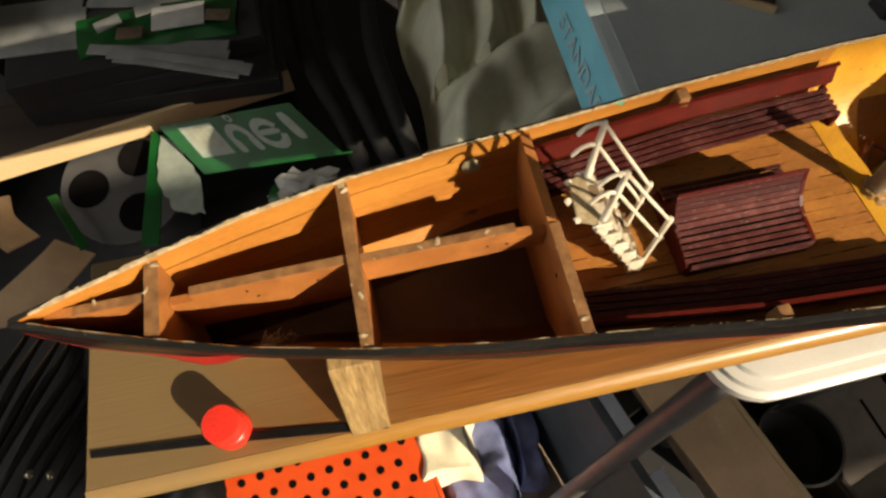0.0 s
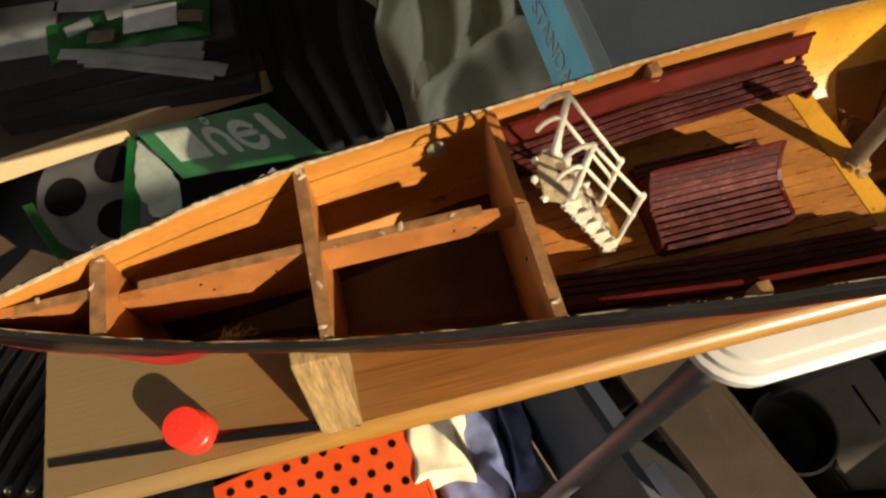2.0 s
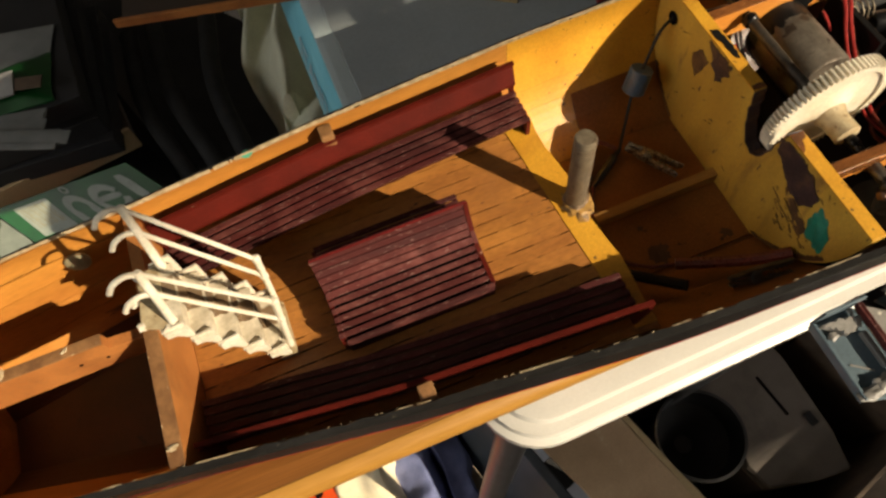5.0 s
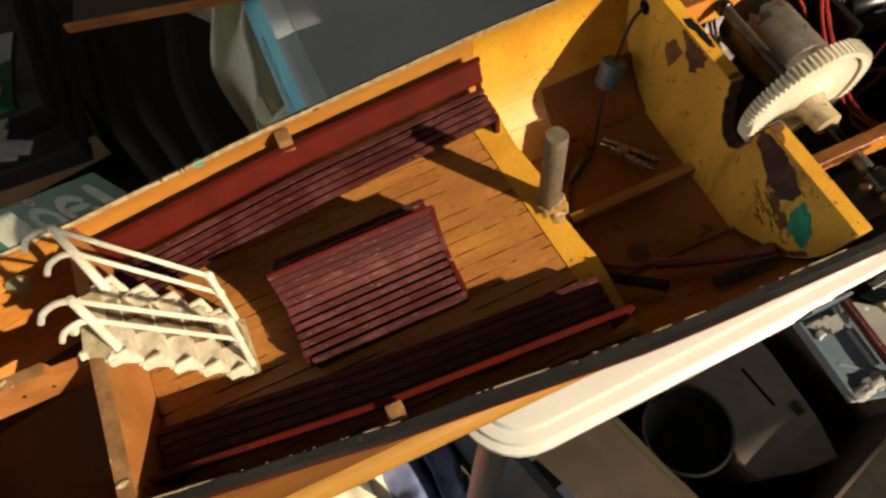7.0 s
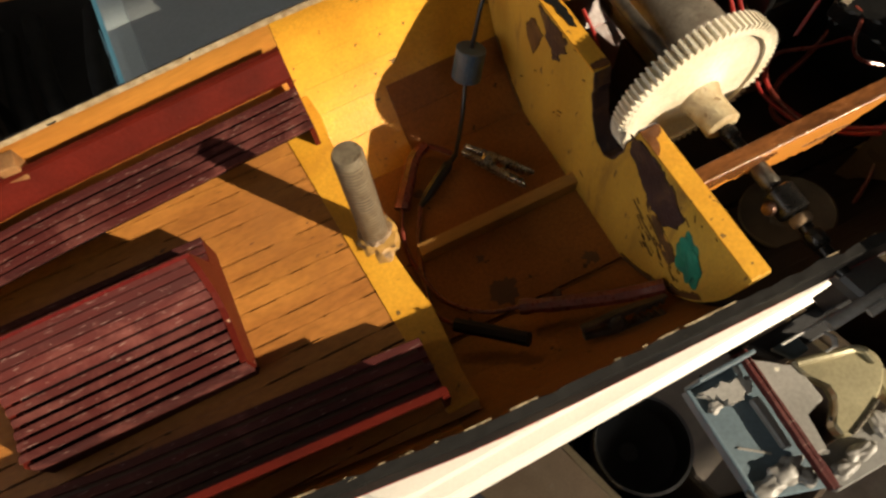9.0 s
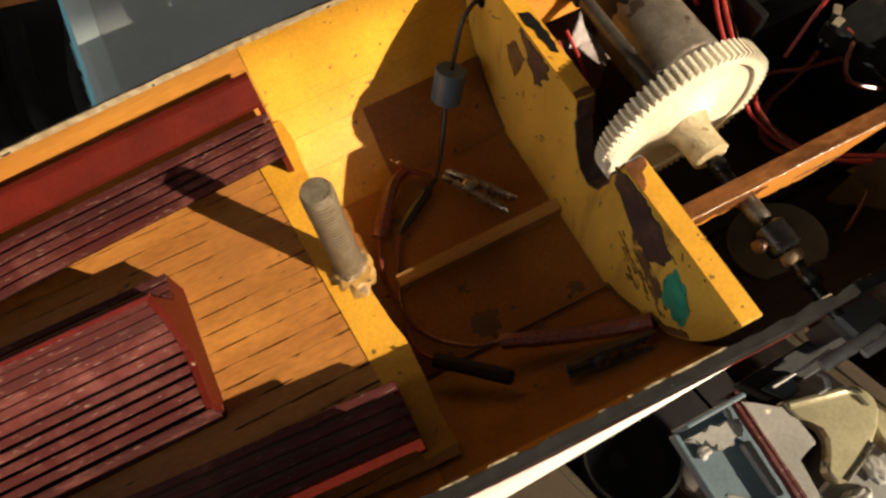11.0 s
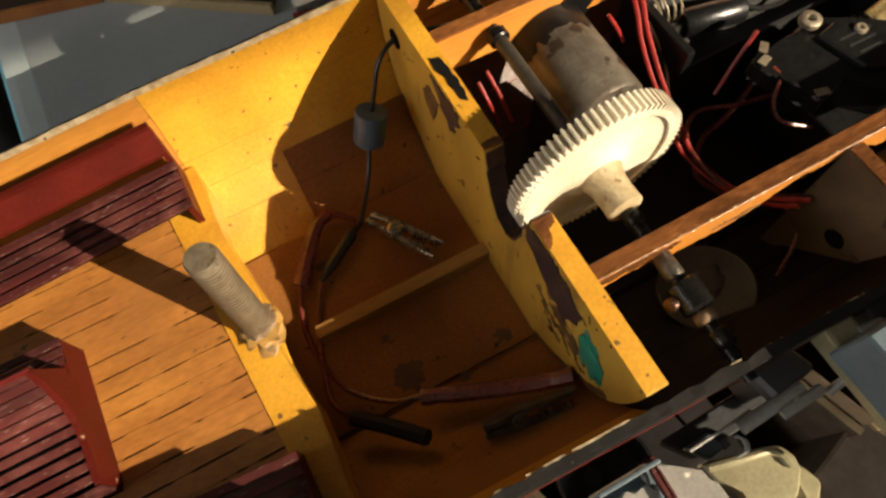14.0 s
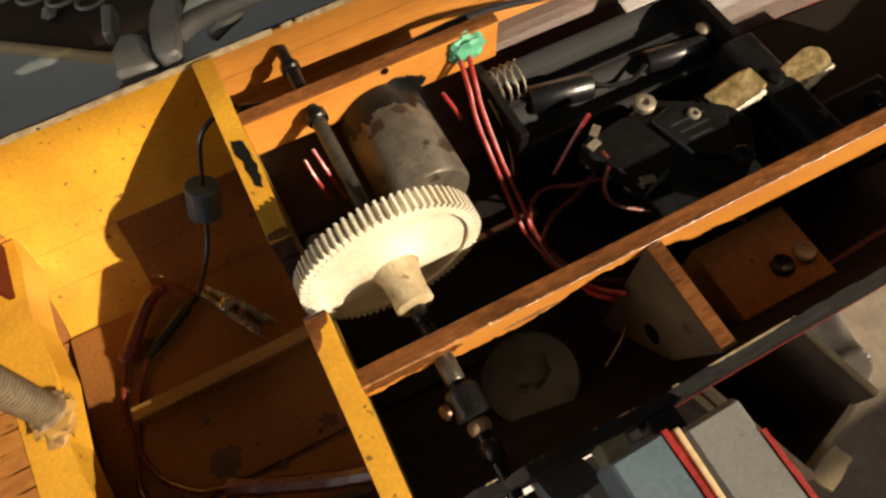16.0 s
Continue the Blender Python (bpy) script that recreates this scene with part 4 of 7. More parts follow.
for xe, outline in ((BX0 - 0.0014, sec_in), (BX1 - 0.0018, sec)):
    part("end_panel", prism(outline, xe, xe + 0.0018), M_RED, bench)
part("front_board", box(BX0 + 0.0005, BX1 - 0.0005, -0.0250, -0.0239, DZ, 0.0565, 0.0002), M_SLAT, bench)
part("back_board", box(BX0 + 0.0005, BX1 - 0.0005, 0.0036, 0.0046, 0.058, 0.0742, 0.0002), M_SLAT, bench)
for k in range(4):
    part("slat", box(BX0, BX1, 0.0062 + 0.0030 * k, 0.0083 + 0.0030 * k, 0.0572, 0.0584, 0.0002), M_SLAT, bench)

# block added under the seat so the slat gaps look shaded
part("gap_shade", box(BX0 + 0.0005, BX1 - 0.0024, -0.0236, 0.0030, DZ + 0.0003, 0.0540, 0.0002), M_HOLE, bench, "dark block painting the shade under the seat")
part("top_edge", tube([(BX0 - 0.0015, 0.0031, 0.0752), (BX0 + 0.02, 0.0030, 0.0754), (BX1 - 0.02, 0.0031, 0.0753), (BX1 - 0.0004, 0.0030, 0.0752)], 0.0007, 8), M_REDGLOSS, bench, "worn glossy top edge", True)

# ---- staircase leaning on the bulkhead ----
stair = thing("staircase", "cream white plastic model staircase with handrails", "staircase")
SA = {-1: (Vector((0.0105, -0.0120, 0.0955)), Vector((0.0375, -0.0175, 0.0480))), 1: (Vector((0.0110, 0.0120, 0.0955)), Vector((0.0375, 0.0050, 0.0480)))}


def on_stair(s, k, dx=0.0, dz=0.0):
    return SA[s][0].lerp(SA[s][1], k) + Vector((dx, 0, dz))


N_STEP = 5
for k in range(N_STEP):
    a, b = k / N_STEP, (k + 1) / N_STEP
    n0, n1, f0, f1 = on_stair(-1, a), on_stair(-1, b), on_stair(1, a), on_stair(1, b)
    bm = bmesh.new()
    pts = []
    for p0, p1 in ((n0, n1), (f0, f1)):
        ramp = (p1 - p0)
        pts.append([p0, Vector((p1.x + 0.0012, p1.y, p0.z)), Vector((p1.x + 0.0012, p1.y, p0.z - 0.0008)), Vector((p1.x, p1.y, p0.z - 0.0008)), p1, Vector((p1.x - 0.0012, p1.y, p1.z)), Vector((p0.x - 0.0012, p0.y, p0.z))])
    va, vb = [bm.verts.new(p) for p in pts[0]], [bm.verts.new(p) for p in pts[1]]
    bm.faces.new(va)
    bm.faces.new(vb[::-1])
    for i in range(7):
        bm.faces.new((va[i], vb[i], vb[(i + 1) % 7], va[(i + 1) % 7]))
    part("tread", bm, M_TREAD, stair)
    e0 = n0 + Vector((0, -0.0002, 0))
    part("tread_end", box(0.0, n1.x - n0.x + 0.0014, -0.0024, 0.0, -0.0024, 0.0004, 0.0002, m=Matrix.Translation(e0)), M_WHITE, stair, "bright white step end")
    q0, q1 = n0.lerp(f0, 0.40), n0.lerp(f0, 0.74)
    part("worn_strip", prism(ragged([(0.0, q0.y), (n1.x - n0.x + 0.0010, q0.y), (n1.x - n0.x + 0.0010, q1.y), (0.0, q1.y)], 0.0009, k + 0.5, 5), 0.0001, 0.0004, "z", m=Matrix.Translation((n0.x, 0, n0.z))), M_WORN, stair, "brown worn tread mark")
    part("riser_mark", box(n1.x + 0.0012, n1.x + 0.0015, q0.y - 0.001, q1.y + 0.001, n1.z + 0.0004, n0.z - 0.0012), M_WORN, stair, "brown strip on the riser")
    for sd, a0, b0 in ((-1, n0, n1), (1, f0, f1)):
        saw = [(a0.x - 0.001, a0.z + 0.0002), (a0.x - 0.001, a0.z - 0.0020), (b0.x + 0.0010, b0.z - 0.0012), (b0.x + 0.0014, a0.z + 0.0002), (b0.x + 0.0014, a0.z + 0.0022)]
        part("side_string", prism(saw, a0.y + sd * 0.0002, a0.y + sd * 0.0012, "y", 0.0001), M_WHITE, stair, "white saw-toothed side")
part("landing", prism([(0.0040, -0.0090), (0.0125, -0.0125), (0.0130, 0.0115), (0.0060, 0.0105)], 0.0950, 0.0962, "z", 0.0002), M_HUB, stair, "grubby landing plate")
for k, (x, y) in enumerate(((0.0045, -0.0080), (0.0060, 0.0095), (0.0030, 0.0010), (0.0120, -0.0120))):
    part("glue_lump", blob(0.0016, k + 31, (1.0, 1.0, 0.7), 0.8, 2.2, Matrix.Translation((x, y, 0.0955)), 2), M_WHITE, stair, "rough white glue lump")
part("bottom_step", prism([(0.0340, -0.0180), (0.0405, -0.0180), (0.0405, 0.0050), (0.0340, 0.0055)], DZ, 0.0492, "z", 0.0003), M_HUB, stair)
RAILS = {-1: ((0.0142, -0.0105, 0.0945), (0.0182, -0.0078, 0.1260), (0.0400, -0.0160, 0.0540), (0.0448, -0.0125, 0.0880)),
         1: ((0.0142, 0.0105, 0.0945), (0.0172, 0.0155, 0.1260), (0.0393, 0.0035, 0.0540), (0.0428, 0.0060, 0.0870))}
for s, (p0, p1, q0, q1) in RAILS.items():
    p0, p1, q0, q1 = map(Vector, (p0, p1, q0, q1))
    part("post", tube([p0, p0.lerp(p1, 0.5), p1, p1 + (p1 - p0) * 0.02], [0.0016, 0.0014, 0.0013, 0.0008], 10), M_WHITE, stair, "", True)
    part("post", tube([q0, q0.lerp(q1, 0.5), q1, q1 + (q1 - q0) * 0.02], [0.0012, 0.0012, 0.0014, 0.0008], 10), M_WHITE, stair, "", True)
    for share in (0.98, 0.62):
        a, b = p0.lerp(p1, share), q0.lerp(q1, share - 0.02)
        rail = part("handrail", tube([a, a.lerp(b, 0.5) + Vector((0, 0, -0.0003)), b], 0.0008, 8), M_WHITE, stair, "", True)
        hook = smooth_path([a, a + Vector((-0.0035, 0, 0.0012)), a + Vector((-0.0075, -0.0003, -0.0002)), a + Vector((-0.0102, -0.0006, -0.0035))], 5)
        part("rail_end", tube(hook, 0.0009, 8), M_WHITE, stair, "", True)
        bj = lathe([(0.0004, -0.0012), (0.0016, -0.0006), (0.0016, 0.0006), (0.0004, 0.0012)], 10, along(b, b + (q1 - q0)))
        part("rail_joint", bj, M_WHITE, rail, "", True)

# ---- threaded rod on the crossbeam ----
rod = thing("threaded_rod", "upright zinc threaded steel rod glued in the crossbeam", "threaded rod")
rod_at = along((0.1680, -0.0005, DZ + 0.0008), (0.1685, 0.0028, DZ + 0.042))
part("shank", lathe([(0.0041, 0.0), (0.0043, 0.0003), (0.0043, 0.0408), (0.0038, 0.0419), (0.0010, 0.0420)], 28, rod_at), M_ROD, rod, "", True)
# slightly raised dark rings: groove shade put into the colour
grooves = bmesh.new()
for k in range(26):
    z = 0.0030 + 0.00142 * k
    lathe([(0.0041, z), (0.00436, z + 0.0001), (0.00436, z + 0.00055), (0.0041, z + 0.00065)], 28, rod_at, grooves)
tagged(part("thread_groove", grooves, M_FRAME, rod, "dark rings painting the shade of the thread grooves"), kind="stuff")
part("rust_ring", blob(0.0050, 12, (1.0, 1.0, 0.42), 0.5, 2.6, Matrix.Translation((0.1681, -0.0004, DZ + 0.0026))), M_WORN, rod, "rusty brown ring at the foot", True)
part("glue_collar", blob(0.0056, 3, (1.05, 1.25, 0.36), 0.6, 2.4, Matrix.Translation((0.1685, -0.0020, DZ + 0.0010))), M_BATTEN, rod, "brown glue collar", True)

# ---- paddle shaft, gear wheel and motor ----
AX, AZ = 0.2668, 0.0712
gear = thing("gear_wheel", "white nylon gear wheel with a long hub on the shaft", "gear")


def toothed_ring(teeth, r_out, r_root, r_in, y0, y1):
    bm = bmesh.new()
    prof = []
    for k in range(teeth):
        for off, r in ((-0.28, r_root), (-0.16, r_out), (0.16, r_out), (0.28, r_root)):
            a = 2 * math.pi * (k + off) / teeth
            prof.append((a, r))
    loops = []
    for y, outer in ((y0, True), (y1, True), (y1, False), (y0, False)):
        loops.append([bm.verts.new((AX + (r if outer else r_in) * math.cos(a), y, AZ + (r if outer else r_in) * math.sin(a))) for a, r in prof])
    n = len(prof)
    for a, b in zip(loops, loops[1:] + loops[:1]):
        for k in range(n):
            bm.faces.new((a[k], a[(k + 1) % n], b[(k + 1) % n], b[k]))
    return bm


part("toothed_rim", toothed_ring(76, 0.0250, 0.0231, 0.0212, -0.0158, -0.0104), M_GEAR, gear)
to_near = along((AX, -0.0088, AZ), (AX, -0.05, AZ))
part("web", lathe([(0.0213, 0.0025), (0.0213, 0.0062), (0.0200, 0.0059), (0.0110, 0.0061), (0.0088, 0.0070), (0.0060, 0.0082), (0.0060, 0.0025)], 64, to_near), M_GEAR, gear, "", True)
part("hub", lathe([(0.0075, 0.0060), (0.0062, 0.0084), (0.0052, 0.0110), (0.0050, 0.0150), (0.0051, 0.0190), (0.0043, 0.0196), (0.0022, 0.0197)], 24, to_near), M_HUB, gear, "dirty white hub", True)
shaft = thing("paddle_shaft", "dark steel paddle shaft running across the hull", "shaft")
part("shaft_rod", tube([(AX, 0.0665, AZ + 0.0005), (AX, -0.0780, AZ - 0.0005)], 0.0019, 12), M_BLACKST, shaft, "", True)
for y, r, w, m in ((0.060, 0.0030, 0.0035, M_BLACKST), (0.0395, 0.0033, 0.004, M_BLACKST), (-0.0290, 0.0024, 0.0040, M_BLACKST), (-0.0425, 0.0025, 0.0072, M_SLEEVE), (-0.0508, 0.0042, 0.0080, M_BLACKST), (-0.0594, 0.0028, 0.0030, M_WORN), (-0.0645, 0.0026, 0.0050, M_BLACKST)):
    part("collar", lathe([(r * 0.82, 0), (r, 0.0006), (r, w - 0.0006), (r * 0.82, w)], 18, along((AX, y, AZ), (AX, y - 1, AZ))), m, shaft, "", True)
part("sleeve", tube([(AX, 0.0575, AZ), (AX, 0.0455, AZ - 0.0003)], 0.0022, 12), M_SLEEVE, shaft, "grey steel sleeve", True)
part("sleeve", tube([(AX, 0.0380, AZ), (AX, -0.0085, AZ)], 0.0022, 12), M_SLEEVE, shaft, "grey steel sleeve", True)
part("set_screw", lathe([(0.0008, -0.004), (0.0009, 0.0), (0.0019, 0.0004), (0.0021, 0.0014), (0.0016, 0.0024), (0.0005, 0.0027)], 18, along((AX - 0.004, -0.0545, AZ - 0.0005), (AX - 0.012, -0.0550, AZ + 0.0040))), M_COPPER, shaft, "round coppery set screw", True)

motor = thing("electric_motor", "small cylindrical motor with tarnished metal can", "electric motor")
MX, MZ = 0.2870, 0.0560
mo = along((MX, 0.0420, MZ), (MX, 0.0, MZ))
part("can", lathe([(0.0100, 0.0050), (0.0134, 0.0058), (0.0136, 0.0070), (0.0136, 0.0350), (0.0128, 0.0362), (0.0040, 0.0364)], 40, mo), M_MOTOR, motor, "", True)
part("end_cap", lathe([(0.0050, -0.0010), (0.0120, 0.0), (0.0138, 0.0012), (0.0138, 0.0056), (0.0120, 0.0060)], 40, mo), M_BLACKPL, motor, "black plastic end cap", True)
part("pinion", lathe([(0.0020, 0.0365), (0.0020, 0.0410), (0.0036, 0.0412), (0.0036, 0.0505), (0.0012, 0.0508)], 18, mo), M_STEEL, motor)
part("mount", box(MX - 0.0100, MX + 0.0100, 0.0100, 0.0300, 0.0195, 0.0440, 0.0006), M_DARKWOOD, motor, "dark wooden mount")
for k, (a, w, deep) in enumerate(((5, 0.45, 0.0035), (50, 0.5, 0.0060), (95, 0.5, 0.0045), (135, 0.4, 0.0062), (172, 0.35, 0.0030))):
    flake = bmesh.new()
    rows = [[flake.verts.new(mo @ Vector((0.01372 * math.cos(radians(a) + w * u), 0.01372 * math.sin(radians(a) + w * u), 0.0056 + v * deep * (0.8 + 0.6 * noise.noise(Vector((u * 2.4, k * 5, 0))) + 0.4 * noise.noise(Vector((u * 7, k * 5, 4)))))) ) for v in (0, 1)] for u in np.linspace(-1, 1, 15)]
    for p, q in zip(rows, rows[1:]):
        flake.faces.new((p[0], q[0], q[1], p[1]))
    part("flaked_paint", flake, M_BLACKPL, motor, "black flaking paint")

coin = thing("coin", "large tarnished coin lying in the bilge as ballast", "coin")
ct = pose(0.2910, -0.0500, 0.0330, -14, -3, 20) @ Matrix.Diagonal((0.93, 0.93, 0.9, 1))
part("disc", lathe([(0.0150, 0.0), (0.0156, 0.0004), (0.0156, 0.0016), (0.0149, 0.0020), (0.0144, 0.0016), (0.0020, 0.0016)], 56, ct), M_COIN, coin, "", True)
part("relief", blob(0.0070, 9, (1.0, 0.75, 0.14), 0.5, 1.6, ct @ Matrix.Translation((0.001, 0.0, 0.0016))), M_COIN, coin, "worn raised shape", True)


# ---- wires and clips ----
def wire(name, label, pts, r, m, category="wire", group="wires"):
    return tagged(part(name, tube(smooth_path(pts, 7), r, 8), m, None, "", True), label, category, group)


wire("black_wire", "thin black wire through a hole in the yellow bulkhead", [(0.2475, 0.0560, 0.0675), (0.2410, 0.0550, 0.0680), (0.2340, 0.0530, 0.0640), (0.2285, 0.0495, 0.0520), (0.2235, 0.0465, 0.0380), (0.2175, 0.0385, 0.0275), (0.2090, 0.0275, 0.0225)], 0.0008, M_BLACKWIRE)
fer = thing("ferrite_bead", "grey-blue ferrite sleeve hanging on the black wire", "ferrite bead")
part("sleeve", lathe([(0.0010, 0), (0.0051, 0.0001), (0.0054, 0.0004), (0.0054, 0.0118), (0.0051, 0.0121), (0.0010, 0.0122)], 24, along((0.2270, 0.0487, 0.0486), (0.2228, 0.0460, 0.0360))), M_FERRITE, fer)
wire("black_sleeve", "black heat-shrink sleeve on a wire joint", [(0.2090, 0.0275, 0.0225), (0.2000, 0.0215, 0.0235), (0.1880, 0.0140, 0.0225)], [0.0010] * 4 + [0.0021] * 8 + [0.0017, 0.0013, 0.0010], M_BLACKWIRE, "wire sleeve")
wire("red_sleeve", "dark red insulated clip boot", [(0.2080, 0.0285, 0.0225), (0.2010, 0.0345, 0.0240), (0.1945, 0.0320, 0.0250), (0.1870, 0.0230, 0.0240), (0.1815, 0.0160, 0.0225)], [0.0011] * 8 + [0.0022 + 0.00004 * k for k in range(21)], M_DARKRED, "wire sleeve")
wire("red_wire", "thin red wire lying in the hold", [(0.1815, 0.0160, 0.0225), (0.1775, 0.0060, 0.0215), (0.1765, -0.0050, 0.0215), (0.1800, -0.0210, 0.0212), (0.1900, -0.0320, 0.0240), (0.2000, -0.0365, 0.0275)], 0.0008, M_DARKRED)
wire("red_wire", "thin red wire lying in the hold", [(0.1880, 0.0140, 0.0225), (0.1820, 0.0030, 0.0215), (0.1770, -0.0120, 0.0213), (0.1750, -0.0240, 0.0220), (0.1790, -0.0320, 0.0265)], 0.0008, M_DARKRED)
wire("red_sleeve", "dark red insulated clip boot", [(0.2000, -0.0365, 0.0275), (0.2140, -0.0432, 0.0305), (0.2285, -0.0495, 0.0340), (0.2400, -0.0540, 0.0390)], [0.0026 + 0.0006 * noise.noise(Vector((k * 0.55, 1, 0))) for k in range(22)], M_DARKRED, "wire sleeve")
wire("black_sleeve", "black heat-shrink sleeve on a wire joint", [(0.1790, -0.0320, 0.0265), (0.1870, -0.0395, 0.0295), (0.1960, -0.0490, 0.0350)], 0.0024, M_HOSE, "wire sleeve")


def crocodile_clip(m, metal):
    ob = thing("crocodile_clip", "steel crocodile clip lying in the hold", "clip", "crocodile clips")
    for s in (-1, 1):
        bm = prism([(0.0, 0.0004), (0.010, 0.0002), (0.027, 0.0004), (0.0275, 0.0009), (0.018, 0.0018), (0.011, 0.0022), (0.004, 0.0018), (0.0, 0.0022)], -0.0016, 0.0016, "y", 0.0003)
        bmesh.ops.transform(bm, matrix=m @ pose(0, 0, 0, 90 if s > 0 else -90, 0, 0) @ pose(0, 0, 0, 0, -5, 0), verts=bm.verts)
        part("jaw", bm, metal, ob)
        teeth = bmesh.new()
        for k in range(5):
            prism([(0.016 + 0.002 * k, 0.0), (0.018 + 0.002 * k, 0.0), (0.017 + 0.002 * k, -0.0011)], -0.0016, 0.0016, "y", bm=teeth, m=m @ pose(0, 0, 0, 90 if s > 0 else -90, 0, 0) @ pose(0, 0, 0, 0, -5, 0))
        part("teeth", teeth, metal, ob)
    part("pivot", lathe([(0.0020, -0.0026), (0.0026, -0.0022), (0.0026, 0.0022), (0.0020, 0.0026), (0.0010, 0.0026)], 16, m @ pose(0.0105, 0, 0)), metal, ob, "", True)
    return ob


crocodile_clip(pose(0.2120, 0.0265, 0.0250, 0, -2, -57), M_CLIP)
crocodile_clip(pose(0.2105, -0.0552, 0.0385, 40, -3, -9), M_SLEEVE)

# ---- aft machinery ----
putty = tagged(part("green_putty", blob(0.0058, 5, (1.0, 0.45, 0.85), 0.6, 2.5, Matrix.Translation((0.3170, 0.0400, 0.0715))), M_GREEN, None, "", True), "pale green putty dab fixing two red wires", "putty")
tagged(part("teal_putty", blob(0.0070, 8, (0.18, 0.66, 1.30), 0.6, 1.7, Matrix.Translation((0.2412, -0.0545, 0.0590)) @ Matrix.Rotation(radians(-24), 4, "X"), 4), M_TEAL, None, "", True), "teal putty dab on the yellow bulkhead", "putty")
RUNS = [[(0.3140, 0.0385, 0.0700), (0.3130, 0.0300, 0.0640), (0.3122, 0.0240, 0.0575), (0.3130, 0.0150, 0.0480), (0.3130, 0.0010, 0.0400), (0.3140, -0.0080, 0.0330), (0.3170, -0.0250, 0.0340), (0.3172, -0.0380, 0.0480), (0.3210, -0.0460, 0.0560)],
        [(0.3170, 0.0385, 0.0700), (0.3155, 0.0310, 0.0655), (0.3150, 0.0250, 0.0590), (0.3155, 0.0120, 0.0470), (0.3160, -0.0000, 0.0400), (0.3160, -0.0100, 0.0340), (0.3190, -0.0250, 0.0340), (0.3160, -0.0380, 0.0460), (0.3175, -0.0455, 0.0550)]]
for run in RUNS:
    wire("red_wire", "red wire running down from green putty under the stringer", run, 0.0008, M_REDWIRE)
wire("red_wire", "short loose red wire with bare end", [(0.3410, 0.0062, 0.0630), (0.3360, 0.0045, 0.0565), (0.3280, 0.0010, 0.0460)], 0.0007, M_REDWIRE)
wire("dark_red_wire", "dark red wire soldered to the switch", [(0.3510, -0.0010, 0.0590), (0.3500, -0.0060, 0.0520), (0.3540, -0.0140, 0.0440), (0.3650, -0.0270, 0.0400), (0.3760, -0.0380, 0.0380)], 0.0010, M_DARKRED)
wire("dark_red_wire", "dark red wire curving across the bilge", [(0.3520, 0.0030, 0.0400), (0.3400, -0.0010, 0.0300), (0.3270, -0.0040, 0.0260), (0.3180, -0.0150, 0.0250), (0.3250, -0.0320, 0.0260)], 0.0010, M_DARKRED)
for dz in (0.0, 0.0024):
    wire("dark_red_wire", "dark red wire along the hull side", [(0.3330, -0.0460, 0.0320 + dz), (0.3480, -0.0600, 0.0340 + dz), (0.3700, -0.0640, 0.0360 + dz), (0.4000, -0.0620, 0.0380 + dz), (0.4400, -0.0600, 0.0380)], 0.0012, M_DARKRED)
wire("dark_red_wire", "dark red wire looping below the switch", [(0.3382, -0.0060, 0.0605), (0.3382, -0.0100, 0.0595), (0.3352, -0.0140, 0.0540), (0.3380, -0.0180, 0.0480), (0.3490, -0.0240, 0.0440), (0.3600, -0.0300, 0.0420)], 0.0007, M_DARKRED)
wire("dark_red_wire", "dark red wire looping across the bilge", [(0.3520, -0.0075, 0.0420), (0.3370, -0.0035, 0.0400), (0.3250, 0.0020, 0.0370), (0.3165, -0.0060, 0.0350), (0.3175, -0.0240, 0.0340), (0.3270, -0.0340, 0.0340), (0.3380, -0.0405, 0.0350)], 0.0008, M_DARKRED)
wire("bare_wire", "thin tarnished bare wire beside the red wires", [(0.3200, 0.0300, 0.0560), (0.3215, 0.0200, 0.0480), (0.3190, 0.0100, 0.0400)], 0.0005, M_TIN)
wire("red_wire", "short red wire beside the motor", [(0.2625, 0.0360, 0.0600), (0.2640, 0.0300, 0.0540), (0.2660, 0.0250, 0.0450)], 0.0006, M_REDWIRE)
wire("red_wire", "short red wire beside the motor", [(0.2590, 0.0350, 0.0580), (0.2600, 0.0300, 0.0530), (0.2620, 0.0260, 0.0450)], 0.0006, M_REDWIRE)
wire("red_wire", "short red wire behind the motor", [(0.3060, 0.0350, 0.0620), (0.3080, 0.0310, 0.0580), (0.3092, 0.0285, 0.0545)], 0.0007, M_REDWIRE)
wire("black_cable", "black cable along the hull side", [(0.2480, 0.0560, 0.0660), (0.2620, 0.0540, 0.0640), (0.2850, 0.0520, 0.0660), (0.3080, 0.0520, 0.0690), (0.3300, 0.0520, 0.0700), (0.3600, 0.0500, 0.0660)], 0.0013, M_BLACKWIRE)
wire("dark_red_wire", "dark red wire over the coin", [(0.2790, -0.0620, 0.0320), (0.2980, -0.0630, 0.0300), (0.3180, -0.0540, 0.0340), (0.3250, -0.0480, 0.0400)], 0.0007, M_DARKRED)

holder = thing("battery_holder", "black plastic battery holder with open cradles, empty", "battery holder")
tray = bmesh.new()
HX = -0.0120
for k, (y0, y1) in enumerate(((0.0120, 0.0280), (0.0285, 0.0450))):
    c, r = (y0 + y1) / 2, (y1 - y0) / 2
    pts = [(y0, 0.024), (y1, 0.024), (y1, 0.050)] + [(c + (r - 0.0012) * math.cos(a), 0.050 - (r - 0.0012) * math.sin(a)) for a in np.linspace(0, math.pi, 12)] + [(y0, 0.050)]
    prism(pts, 0.3360 + HX, 0.4150 + HX, "x", bm=tray)
part("tray", tray, M_HOSE, holder)
